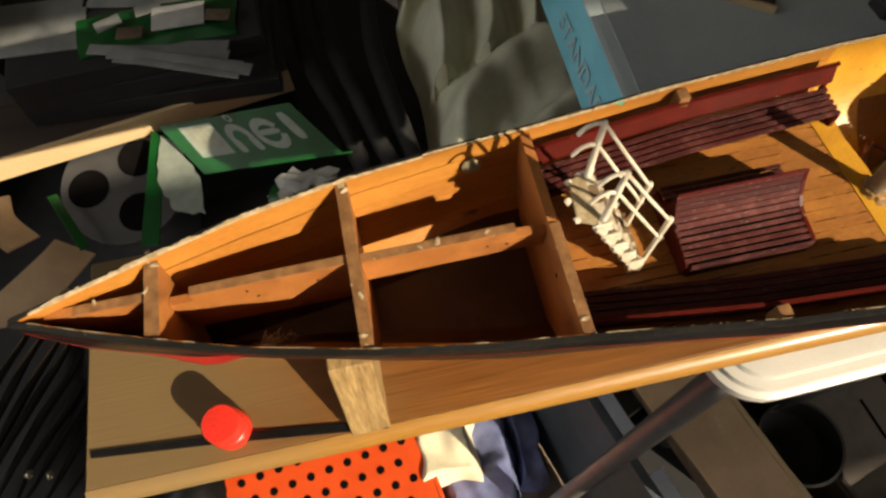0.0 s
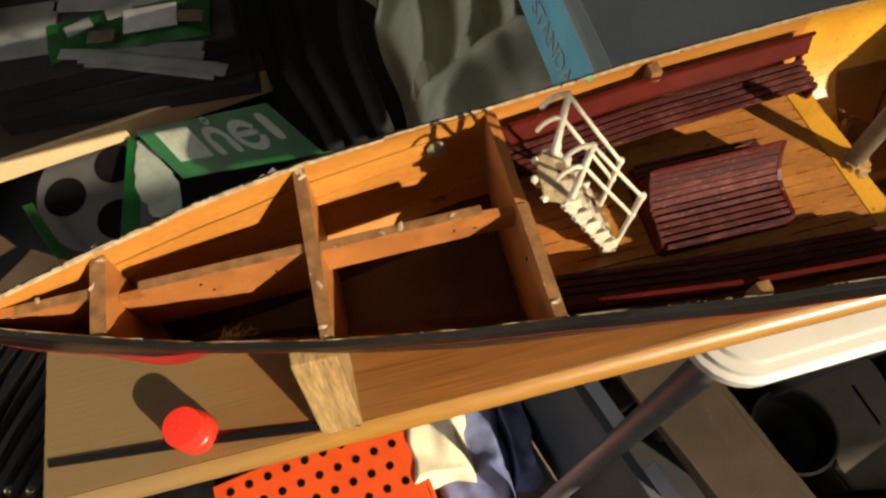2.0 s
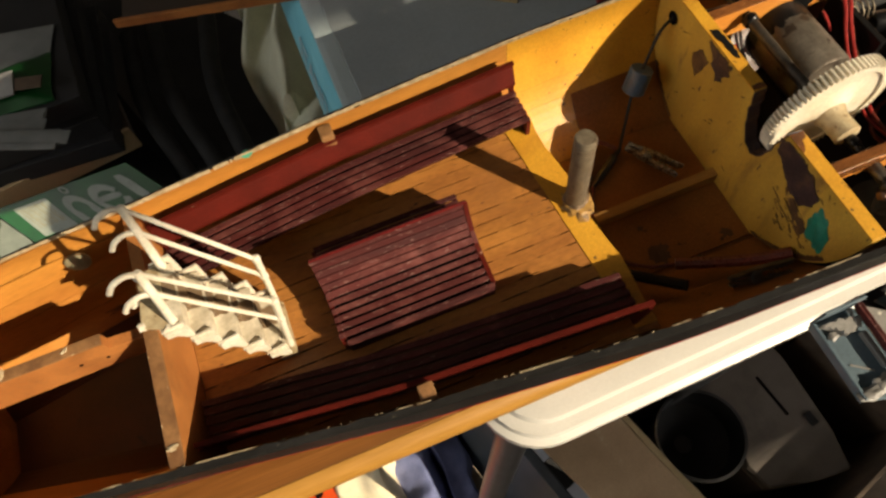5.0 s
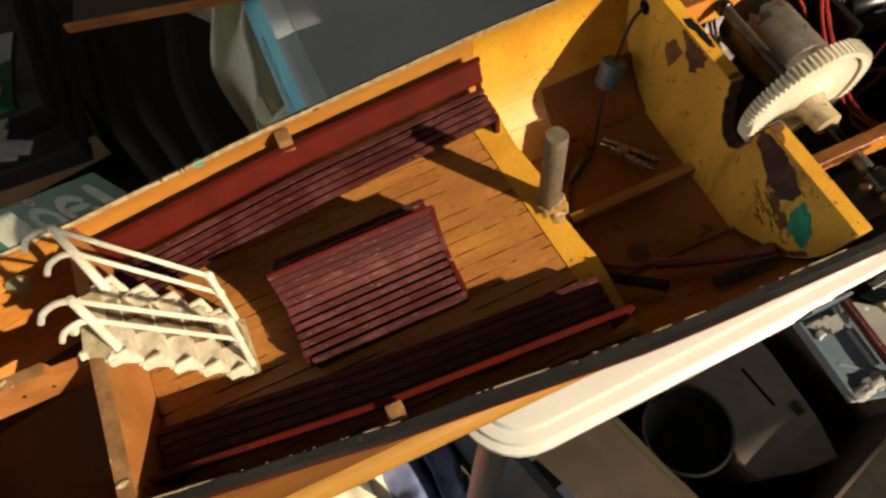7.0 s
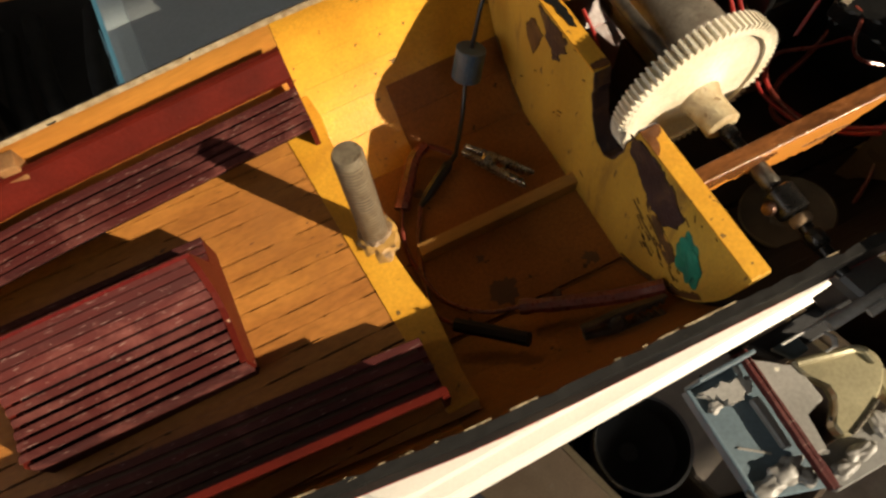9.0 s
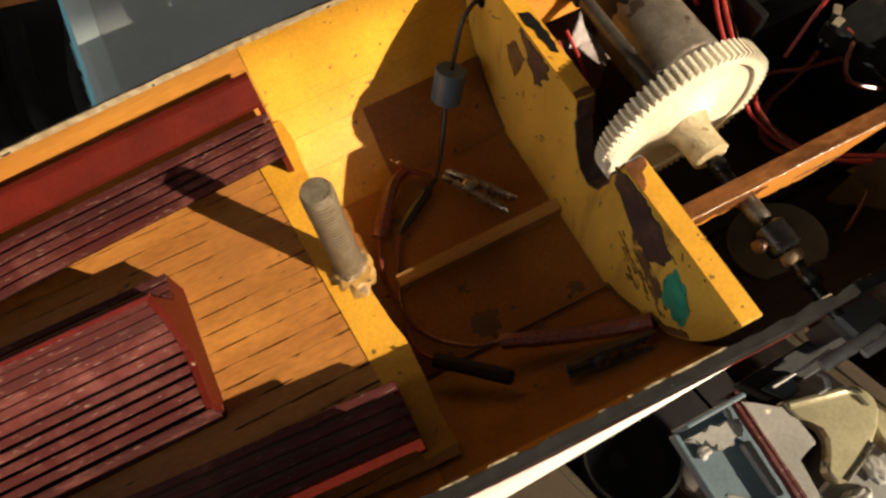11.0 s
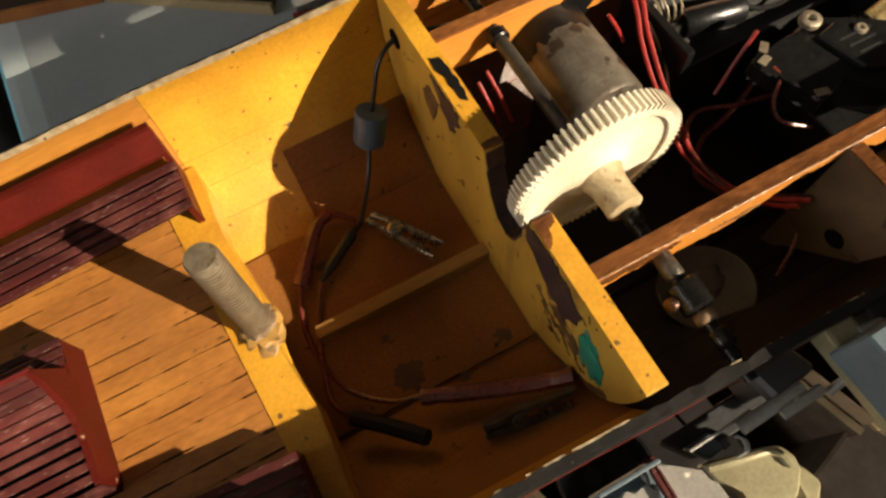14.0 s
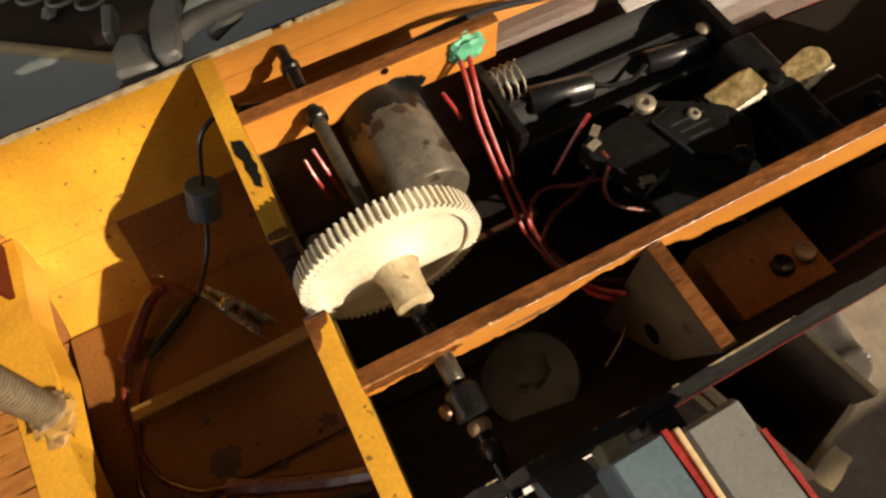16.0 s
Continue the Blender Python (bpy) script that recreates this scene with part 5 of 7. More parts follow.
for x0, x1 in ((0.3330, 0.3360), (0.4150, 0.4180)):
    part("end_wall", box(x0 + HX, x1 + HX, 0.0115, 0.0455, 0.022, 0.0580, 0.0005), M_BLACKPL, holder)
for p, q, r in (((0.3345, 0.0285, 0.0485), (0.3560, 0.0242, 0.0490), 0.0048), ((0.3770, 0.0232, 0.0495), (0.3985, 0.0195, 0.0500), 0.0040)):
    n = (Vector(q) - Vector(p)).length
    part("clip_band", lathe([(0.0004, 0.0), (r * 0.9, 0.0), (r, 0.0006), (r * 0.98, n * 0.5), (r, n - 0.0006), (r * 0.9, n), (0.0004, n)], 28, along(p, q)), M_PLEAT, holder, "rounded glossy black retaining clip", True)
part("clip_step", tube(smooth_path([(0.3560, 0.0240, 0.0500), (0.3620, 0.0215, 0.0480), (0.3700, 0.0200, 0.0480), (0.3760, 0.0215, 0.0510)], 5), 0.0009, 8), M_BLACKPL, holder, "", True)
part("rivet", lathe([(0.0026, 0.0), (0.0027, 0.0006), (0.0020, 0.0014), (0.0004, 0.0017)], 18, pose(0.4000, 0.0235, 0.0535)), M_STEEL, holder, "bright rivet", True)
spring = [(0.3365 + HX + 0.0011 * k / 4, 0.0360 + 0.0062 * math.cos(k * math.pi / 5), 0.0520 + 0.0062 * math.sin(k * math.pi / 5)) for k in range(42)]
part("spring", tube(spring, 0.0004, 6), M_STEEL, holder, "coiled steel contact spring", True)

sw = thing("switch_unit", "black plastic switch unit held by screws", "switch")
part("body", prism([(0.3490, -0.0040), (0.3530, 0.0020), (0.3620, 0.0040), (0.3720, -0.0030), (0.3820, -0.0090), (0.3850, -0.0160), (0.3800, -0.0250), (0.3700, -0.0330), (0.3640, -0.0310), (0.3540, -0.0200), (0.3480, -0.0140)], 0.048, 0.0605, "z", 0.0010), M_BLACKPL, sw)
cover = part("raised_cover", prism([(0.3560, -0.0040), (0.3640, -0.0020), (0.3780, -0.0120), (0.3720, -0.0260), (0.3600, -0.0200)], 0.0600, 0.0625, "z", 0.0006), M_BLACKPL, sw)
part("base", box(0.3480, 0.3860, -0.0330, 0.0040, 0.0195, 0.0480, 0.001), M_BLACKPL, sw)
part("tongue", prism(ragged([(0.3340, -0.0010), (0.3520, 0.0020), (0.3540, -0.0200), (0.3420, -0.0225), (0.3385, -0.0120), (0.3345, -0.0060)], 0.0010, 14, 5), 0.0540, 0.0608, "z", 0.0008), M_BLACKPL, sw, "cracked black tongue")
for k, (x, y, r) in enumerate(((0.3580, 0.0018, 0.0034), (0.3685, -0.0085, 0.0020), (0.3725, -0.0270, 0.0031))):
    hd = lathe([(r, 0.0), (r, 0.0016), (r * 0.8, 0.0021), (r * 0.45, 0.0021), (r * 0.35, 0.0009)], 18, Matrix.Translation((x, y, 0.0615)))
    part("screw", hd, M_STEEL if k < 2 else M_BLACKST, sw, "round screw head", True)
for x, y, a in ((0.3370, -0.0030, 20), (0.3440, -0.0205, -10), (0.3400, 0.0010, 40)):
    part("terminal", box(-0.0024, 0.0024, -0.0013, 0.0013, 0.0, 0.0005, 0.0002, m=pose(x, y, 0.0610, 0, 8, a)), M_STEEL, sw, "tinned solder terminal")
for n in range(3):
    part("marking", box(0.3600 + 0.001 * n, 0.3720 - 0.001 * n, -0.0092 - 0.0032 * n, -0.0084 - 0.0032 * n, 0.0625, 0.0627), M_HOSE, cover, "faint grey moulded bar")


def contact_plate(x, y, z, turn, rounded):
    pts = [(-0.009, -0.005), (0.004, -0.005)] + ([(0.004 + 0.005 * math.cos(a), 0.005 * math.sin(a)) for a in np.linspace(-1.4, 1.4, 8)] if rounded else [(0.009, -0.004), (0.009, 0.004)]) + [(0.004, 0.005), (-0.009, 0.005)]
    ob = thing("contact_plate", "scraped brass contact plate on a black base", "contact plate", "contact plates")
    part("plate", prism(pts, 0.0, 0.0022, "z", 0.0006, m=pose(x, y, z, 4, -6, turn)), M_BRASS, ob)
    # tube on the near edge, so pale that it stands for a glint
    edge = [Vector((p, -0.0050 + 0.0004 * noise.noise(Vector((p * 900, turn, 0))), 0.0014)) for p in np.linspace(-0.0070, 0.0062, 12)]
    part("rolled_edge", tube([pose(x, y, z, 4, -6, turn) @ p for p in edge], [0.0012 + 0.0005 * noise.noise(Vector((k * 0.8, turn, 3))) for k in range(12)], 8), M_EDGE_GLINT, ob, "rolled edge, glint put into its pale colour", True)
    part("base", prism([(p * 1.15, q * 1.15) for p, q in pts], -0.030, -0.0002, "z", m=pose(x, y, z, 0, 0, turn)), M_BLACKPL, ob)
    return ob


contact_plate(0.3880, -0.0060, 0.0580, 8, False)
contact_plate(0.4130, -0.0085, 0.0580, 12, True)
bar = thing("black_bracket", "black plastic bracket with screws across the hull", "bracket")
part("arm", box(0.396, 0.408, -0.036, 0.012, 0.040, 0.0595, 0.0015), M_BLACKPL, bar)
part("foot", box(0.392, 0.440, -0.034, -0.018, 0.0195, 0.052, 0.0015), M_BLACKPL, bar)
for x, y in ((0.4015, -0.0075), (0.4020, -0.0260), (0.4300, -0.0260)):
    part("screw", lathe([(0.0028, 0), (0.0028, 0.0014), (0.0012, 0.0019)], 14, Matrix.Translation((x, y, 0.0520 if x > 0.42 else 0.0595))), M_BLACKST, bar, "", True)
pad = thing("wooden_mount", "orange wooden mounting block with two screws", "mount")
part("block", box(0.350, 0.383, -0.066, -0.041, 0.0195, 0.046, 0.0006), M_HOLD, pad)
for x, y in ((0.3700, -0.0572), (0.3785, -0.0570)):
    part("screw", lathe([(0.0034, 0), (0.0034, 0.0012), (0.0026, 0.0018), (0.0010, 0.0010)], 18, Matrix.Translation((x, y, 0.0460))), M_BLACKST if x < 0.374 else M_STEEL, pad, "", True)

# cleats between the benches and the rim, a stud and small scraps
for s in (-1, 1):
    y = half(0.081, 0.0755, 0.0027)
    tagged(part("cleat", box(0.0785, 0.0840, -y - 0.0018 if s < 0 else y - 0.0065, -y + 0.0045 if s < 0 else y, 0.0640, 0.0755, 0.0005), M_PLYEDGE, None), "small scuffed wooden cleat between bench and rim", "cleat", "cleats")
stud = thing("brass_stud", "round dull brass stud on the bow lining", "stud")
sy = half(-0.027, 0.066, 0.0027)
part("head", lathe([(0.0030, 0.0), (0.0046, 0.0004), (0.0048, 0.0016), (0.0036, 0.0024), (0.0010, 0.0026)], 22, along((-0.027, sy - 0.0008, 0.0660), (-0.027, 0.0, 0.0720))), M_TIN, stud, "", True)
part("bulkhead_hole", lathe([(0.0001, 0), (0.0032, 0.0001), (0.0032, 0.0004), (0.0001, 0.0005)], 18, along((0.2411, 0.0550, 0.0680), (0.0, 0.0550, 0.0680))), M_HOLE, boat, "dark wire hole")
tagged(part("green_scrap", blob(0.0030, 4, (1.0, 0.7, 0.3), 0.5, 2.0, Matrix.Translation((0.0490, 0.0575, 0.0772)), 2), M_GREEN, None, "", True), "small green scrap stuck on the rim", "scrap")
random.seed(7)
lint = bmesh.new()
for k in range(24):
    c = Vector((-0.132 + random.uniform(-0.007, 0.007), -0.0150 + random.uniform(-0.002, 0.002), 0.050 + random.uniform(-0.003, 0.003)))
    d = [Vector((random.uniform(-1, 1), random.uniform(-1, 1), random.uniform(-1, 1))) * 0.003 for _ in range(3)]
    tube(smooth_path([c, c + d[0], c + d[0] + d[1], c + d[1] + d[2]], 4), 0.00012, 4, bm=lint)
tagged(part("cobweb_fluff", lint, M_TREAD, None), "tangle of grey fluff caught inside the bow", "fluff", kind="stuff")

# ---- board, stool and what lies round them ----
BZ, SZ = -0.009, -0.055
board = thing("wooden_board", "varnished wooden board with a rounded front edge under the boat", "board")
def front(x):
    return -0.0578


part("board_top", prism([(-0.246, 0.075), (-0.246, front(-0.246) + 0.006), (0.62, front(0.62) + 0.006), (0.62, 0.075)], BZ - 0.016, BZ, "z", 0.0006), M_BOARD, board)
nose = bmesh.new()
rows = []
for x in np.linspace(-0.246, 0.62, 30):
    y = front(x) + 0.0058
    rows.append([nose.verts.new((x, y - 0.0075 * math.sin(a), BZ - 0.0085 + 0.0085 * math.cos(a))) for a in np.linspace(0, math.pi, 9)])
for a, b in zip(rows, rows[1:]):
    for k in range(8):
        nose.faces.new((a[k], a[k + 1], b[k + 1], b[k]))
nose.faces.new(rows[0])
nose.faces.new(rows[-1][::-1])
part("front_edge", nose, M_NOSE, board, "rounded varnished front edge", True)
for x in (0.14, 0.30):
    part("batten", box(x, x + 0.03, -0.045, 0.070, SZ, BZ - 0.0162, 0.001), M_BOARD, board)
strip = prism([(-0.243, -0.0365), (-0.243, -0.0330), (-0.170, -0.0395), (-0.092, -0.0495), (-0.092, -0.0540), (-0.170, -0.0440)], BZ, BZ + 0.0016, "z", 0.0004)
tagged(part("black_strip", strip, M_BLACKPL), "thin black rubber strip lying on the board", "strip")
for x in (-0.100, 0.35):
    cradle = thing("cradle_block", "raw pine block propping the hull on the board", "wood block", "cradle blocks")
    part("block", prism([(-0.052, BZ), (0.052, BZ), (0.052, 0.030), (0.043, 0.030), (0.030, 0.0075), (-0.030, 0.0075), (-0.043, 0.030), (-0.046, 0.030)] if x > 0 else [(-0.054, BZ), (0.045, BZ), (0.045, 0.030), (0.030, 0.046), (0.022, 0.0080), (-0.022, 0.0080), (-0.027, 0.046), (-0.034, 0.046)], x - 0.011, x + 0.009, "x", 0.0006), M_BLOCK, cradle)
cap = thing("bottle_cap", "two-tier red plastic bottle cap on the board", "bottle cap")
cm = pose(-0.1712, -0.0375, BZ, 0, 0, 0) @ Matrix.Diagonal((0.74, 0.74, 0.98, 1))
part("cap_body", lathe([(0.0120, 0), (0.0138, 0.0004), (0.0139, 0.0088), (0.0132, 0.0096), (0.0122, 0.0100), (0.0122, 0.0110), (0.0132, 0.0116), (0.0130, 0.0190), (0.0120, 0.0204), (0.0040, 0.0207)], 44, cm), M_CAP, cap, "", True)

stool = thing("white_stool", "white moulded plastic stool top on grey tube legs", "stool")


def round_rect(x0, x1, y0, y1, r, n=8):
    return [(cx + r * math.cos(a), cy + r * math.sin(a)) for cx, cy, a0 in ((x1 - r, y1 - r, 0), (x0 + r, y1 - r, 0.5), (x0 + r, y0 + r, 1), (x1 - r, y0 + r, 1.5)) for a in np.linspace(a0 * math.pi, (a0 + 0.5) * math.pi, n)]


lay = []
bm = bmesh.new()
for inset, z in ((0.004, SZ - 0.024), (0.0, SZ - 0.020), (0.0, SZ - 0.012), (0.0035, SZ - 0.010), (0.0045, SZ - 0.006), (0.010, SZ - 0.005), (0.0115, SZ - 0.001), (0.016, SZ)):
    lay.append([bm.verts.new((x, y, z)) for x, y in round_rect(0.104 + inset, 0.385 - inset, -0.0770 + inset, 0.115 - inset, 0.036 - inset * 0.8)])
for a, b in zip(lay, lay[1:]):
    for k in range(len(a)):
        bm.faces.new((a[k], a[(k + 1) % len(a)], b[(k + 1) % len(a)], b[k]))
bm.faces.new(lay[0][::-1])
bm.faces.new(lay[-1])
bmesh.ops.rotate(bm, cent=(0.12, -0.08, 0), matrix=Matrix.Rotation(radians(1.3), 3, "Z"), verts=bm.verts)
part("seat", bm, M_STOOL, stool, "", True)
for sx, sy in ((1, 1), (1, -1), (-1, 1), (-1, -1)):
    p = Vector((0.235 + sx * 0.110, 0.018 + sy * 0.070, SZ - 0.026))
    q = Vector((0.235 + (0.090 if sx > 0 else -0.185), 0.018 + sy * (0.045 if sx > 0 else 0.125), FLOOR_Z))
    part("leg", tube([p, q], 0.0110, 14), M_LEG, stool, "", True)
for y in (-0.030, 0.100):
    part("rail", tube([(0.115, y, SZ - 0.032), (0.355, y, SZ - 0.032)], 0.0085, 12), M_LEG, stool, "", True)

# ---- book and its box ----
BT = -0.015
book = thing("grey_book", "large grey hardback with a light blue spine", "book")
part("pages", box(0.100, 0.335, 0.122, 0.425, -0.056, BT - 0.003), M_PAPER, book)
part("cover", box(0.108, 0.340, 0.118, 0.430, BT - 0.003, BT, 0.0008), M_BOOKGREY, book)
part("hinge", prism([(0.0960, BT - 0.0002), (0.1000, BT), (0.1080, BT - 0.0006), (0.1080, BT - 0.003), (0.0960, BT - 0.004)], 0.118, 0.430, "y", 0.0003), M_HINGE, book, "pale grey-blue hinge strip")
part("back_cover", box(0.088, 0.340, 0.118, 0.430, -0.060, -0.0575, 0.0008), M_BOOKGREY, book)
spine = part("spine", prism([(0.0845, -0.0600), (0.0872, -0.0400), (0.0915, -0.0230), (0.0958, BT - 0.0005), (0.0985, BT - 0.004), (0.0905, -0.0580)], 0.118, 0.430, "y", 0.0004), M_BLUE, book, "light blue printed spine", True)
txt = bpy.data.curves.new("spine_text", "FONT")
txt.body, txt.size, txt.extrude = "STANDARD", 0.0205, 0.0002
tob = new("spine_text", txt)
bpy.context.view_layer.update()
tme = bpy.data.meshes.new_from_object(tob.evaluated_get(bpy.context.evaluated_depsgraph_get()))
bpy.data.objects.remove(tob)
tme.materials.append(M_LETTER)
lettering = new("lettering", tme)
lettering.parent = spine
up = Vector((0.0062, 0, 0.030)).normalized()
rot = Matrix((Vector((0, -1, 0)), up, Vector((0, -1, 0)).cross(up))).transposed().to_4x4()
rot.translation = Vector((0.0866, 0.2235, -0.0455)) + rot.to_3x3() @ Vector((0, 0, 0.0014))
lettering.matrix_local = rot
tagged(lettering, "pale lettering on the spine")
crate2 = thing("storage_box", "dark plastic storage box under the book", "storage box")
part("body", box(0.245, 0.420, 0.135, 0.520, FLOOR_Z, -0.070, 0.006), M_DARK, crate2)
part("lid", box(0.238, 0.426, 0.129, 0.526, -0.070, -0.0602, 0.003), M_DARK, crate2)
tray = thing("wooden_tray", "shallow wooden tray edge beside the book", "tray")
for p, q, m in (((0.152, 0.220), (0.222, 0.169), M_SHELF), ((-0.02, 0.262), (0.1505, 0.2205), M_BULK)):
    p, q = Vector((*p, BT + 0.0002)), Vector((*q, BT + 0.0002))
    d = q - p
    part("rim_board", box(0.0, d.length, 0.0, 0.0028, 0.0, 0.0060, 0.0006, m=Matrix.Translation(p) @ Matrix.Rotation(math.atan2(d.y, d.x), 4, "Z")), m, tray)
part("tray_floor", prism([(0.153, 0.2255), (0.224, 0.174), (0.30, 0.30), (0.16, 0.40), (0.0, 0.36), (-0.015, 0.268)], BT + 0.0004, BT + 0.002, "z"), M_SHELFTOP, tray, "dark brown tray floor")


# ---- paddle box pieces beside the hull ----
def plate(name, pts, z0, z1, m, parent, bevel=0.0005, at=None):
    return part(name, prism(pts, z0, z1, "z", bevel, m=at), m, parent)


pb = thing("broken_casing", "broken grey-blue model casing with maroon trim beside the hull", "model casing")
plate("base_plate", [(0.2245, -0.0835), (0.2425, -0.0835), (0.2430, -0.1200), (0.2240, -0.1145)], 0.0450, 0.0465, M_GREYBLUE, pb)
part("side_plate", box(0.2235, 0.2247, -0.1145, -0.0835, 0.0440, 0.0490, 0.0004), M_GREYBLUE, pb)
part("back_wall", box(0.2250, 0.2425, -0.0836, -0.0824, 0.0440, 0.0570, 0.0004), M_GREYBLUE, pb)
part("trim_strip", prism(ragged([(0.2404, -0.0815), (0.2424, -0.0815), (0.2419, -0.1195), (0.2397, -0.1195)], 0.0004, 2, 10), 0.0500, 0.0530, "z", 0.0004), M_SLAT, pb, "chipped maroon trim strip")
plate("inner_strip", [(0.2372, -0.0930), (0.2400, -0.0930), (0.2396, -0.1075), (0.2372, -0.1070)], 0.0466, 0.0490, M_GREYDULL, pb)
plate("pale_plate", [(0.2432, -0.0830), (0.2470, -0.0860), (0.2520, -0.0905), (0.2545, -0.0900), (0.2550, -0.1015), (0.2480, -0.1025), (0.2475, -0.1120), (0.2428, -0.1120)], 0.0455, 0.0478, M_GREYPL, pb)
part("ledge", prism(ragged([(0.2250, -0.0858), (0.2310, -0.0858), (0.2398, -0.0872), (0.2398, -0.0905), (0.2320, -0.0922), (0.2305, -0.0892)], 0.0005, 6, 5), 0.0466, 0.0500, "z", 0.0008), M_GREYPL, pb, "pale smeared filler ledge", True)
for n, (x, y, r, sx, sy) in enumerate(((0.2282, -0.0905, 0.0020, 1.0, 0.7), (0.2335, -0.0880, 0.0016, 1.2, 0.9), (0.2280, -0.1130, 0.0036, 1.5, 0.7), (0.2345, -0.1118, 0.0040, 1.2, 0.8), (0.2385, -0.1150, 0.0030, 0.8, 0.8), (0.2395, -0.0850, 0.0014, 0.6, 1.3))):
    part("glue_lump", blob(r, n + 2, (sx, sy, 0.42), 0.55, 1.6, Matrix.Translation((x, y, 0.0478)), 4), M_GREYPL, pb, "", True)
part("scrape", box(-0.0042, 0.0042, -0.0003, 0.0003, 0.0, 0.0004, m=pose(0.2310, -0.1042, 0.0465, 0, 0, -36)), M_GREYPL, pb, "pale scratch")
part("blue_piece", prism([(0.2530, -0.0842), (0.2612, -0.0838), (0.2622, -0.0890), (0.2570, -0.0895)], 0.0420, 0.0450, "z", 0.0006), M_GREYBLUE, pb)
part("dark_shelf", prism([(0.2500, -0.0800), (0.2860, -0.0790), (0.2880, -0.0870), (0.2560, -0.0880)], 0.0350, 0.0400, "z", 0.0006), M_DARK, pb)
part("thin_rib", tube([(0.2505, -0.0848, 0.0550), (0.2600, -0.0845, 0.0556), (0.2690, -0.0838, 0.0560)], 0.0004, 8), M_GREYPL, pb, "", True)
part("pale_bar", tube(smooth_path([(0.2640, -0.0862, 0.0560), (0.2700, -0.0858, 0.0575), (0.2760, -0.0855, 0.0585), (0.2820, -0.0852, 0.0590)], 5), 0.0018, 10), M_GREYPL, pb, "pale round bar", True)
part("curl", tube(smooth_path([(0.2628, -0.0872, 0.0540), (0.2638, -0.0890, 0.0545), (0.2630, -0.0912, 0.0540), (0.2604, -0.0915, 0.0530)], 5), [0.0005] * 5 + [0.0008] * 6 + [0.0004] * 5, 8), M_GREYPL, pb, "thin curled sliver", True)
for n, (x, y, r, sx, sy) in enumerate(((0.2485, -0.1180, 0.0030, 1.3, 0.7), (0.2550, -0.1165, 0.0034, 1.3, 0.6), (0.2640, -0.1135, 0.0030, 0.8, 1.2), (0.2535, -0.1090, 0.0018, 0.6, 1.4))):
    part("glue_lump", blob(r, n + 41, (sx, sy, 0.42), 0.5, 1.6, Matrix.Translation((x, y, 0.0465)), 4), M_GREYPL, pb, "", True)
part("under_plate", prism([(0.2440, -0.1120), (0.2700, -0.1110), (0.2700, -0.1220), (0.2440, -0.1220)], 0.0420, 0.0448, "z", 0.0005), M_GREYDULL, pb)
brk = thing("curved_bracket", "greenish tin bracket with a round hollow", "bracket", "tin brackets")
plate("plate", [(0.2530, -0.0890), (0.2580, -0.0900), (0.2630, -0.0915), (0.2690, -0.0928), (0.2730, -0.0945), (0.2748, -0.0980), (0.2742, -0.1015), (0.2705, -0.1052), (0.2660, -0.1080), (0.2545, -0.1122), (0.2522, -0.1110), (0.2522, -0.1075), (0.2562, -0.1055), (0.2585, -0.1025), (0.2588, -0.0990), (0.2568, -0.0960), (0.2540, -0.0945)], 0.0440, 0.0490, M_TIN, brk, 0.0007)
part("raised_arch", tube(smooth_path([(0.2540, -0.0905, 0.0490), (0.2630, -0.0928, 0.0500), (0.2705, -0.0950, 0.0500), (0.2722, -0.0995, 0.0495)], 6), 0.0011, 8), M_TIN, brk, "raised bent edge", True)
part("bright_edge", tube([(0.2548, -0.1117, 0.0492), (0.2608, -0.1098, 0.0492), (0.2664, -0.1076, 0.0492)], 0.0005, 6), M_CLIP, brk, "bright filed edge", True)
brk2 = thing("curved_bracket", "greenish tin bracket behind another one", "bracket", "tin brackets")
plate("plate", [(0.2690, -0.0955), (0.2740, -0.0975), (0.2775, -0.1025), (0.2790, -0.1070), (0.2730, -0.1130), (0.2722, -0.1085), (0.2745, -0.1040), (0.2725, -0.0995)], 0.0390, 0.0438, M_TIN, brk2, 0.0007)
blk = thing("painted_block", "blue-grey painted block with a red edge", "model block", "model blocks")
part("blue_block", prism([(0.2835, -0.0812), (0.2957, -0.0808), (0.2970, -0.1200), (0.2850, -0.1200)], 0.0740, 0.0900, "z", 0.0006), M_GREYBLUE, blk)
part("red_edge", prism(ragged([(0.2956, -0.0808), (0.2969, -0.0808), (0.2983, -0.1200), (0.2969, -0.1200)], 0.0003, 7, 10), 0.0780, 0.0903, "z", 0.0002), M_RED_HULL, blk, "bright red painted edge")
part("white_foot", box(0.2982, 0.2996, -0.1200, -0.0815, 0.0700, 0.0895, 0.0004), M_LIP, blk, "cream card strip")
part("under_board", box(0.2870, 0.2950, -0.1180, -0.0760, 0.0660, 0.0738, 0.0010), M_TIN, blk)
blk2 = thing("painted_block", "dull grey painted block with a red edge", "model block", "model blocks")
part("grey_block", prism([(0.2996, -0.0822), (0.3131, -0.0818), (0.3137, -0.1200), (0.2998, -0.1200)], 0.0730, 0.0900, "z", 0.0010), M_GREYDULL, blk2)
part("red_edge", prism(ragged([(0.3128, -0.0895), (0.3140, -0.0895), (0.3146, -0.1200), (0.3135, -0.1200)], 0.0003, 9, 10), 0.0760, 0.0902, "z", 0.0002), M_RED_HULL, blk2, "bright red painted edge")
part("under_board", box(0.3000, 0.3080, -0.1180, -0.0760, 0.0650, 0.0728, 0.0010), M_DARK, blk2)
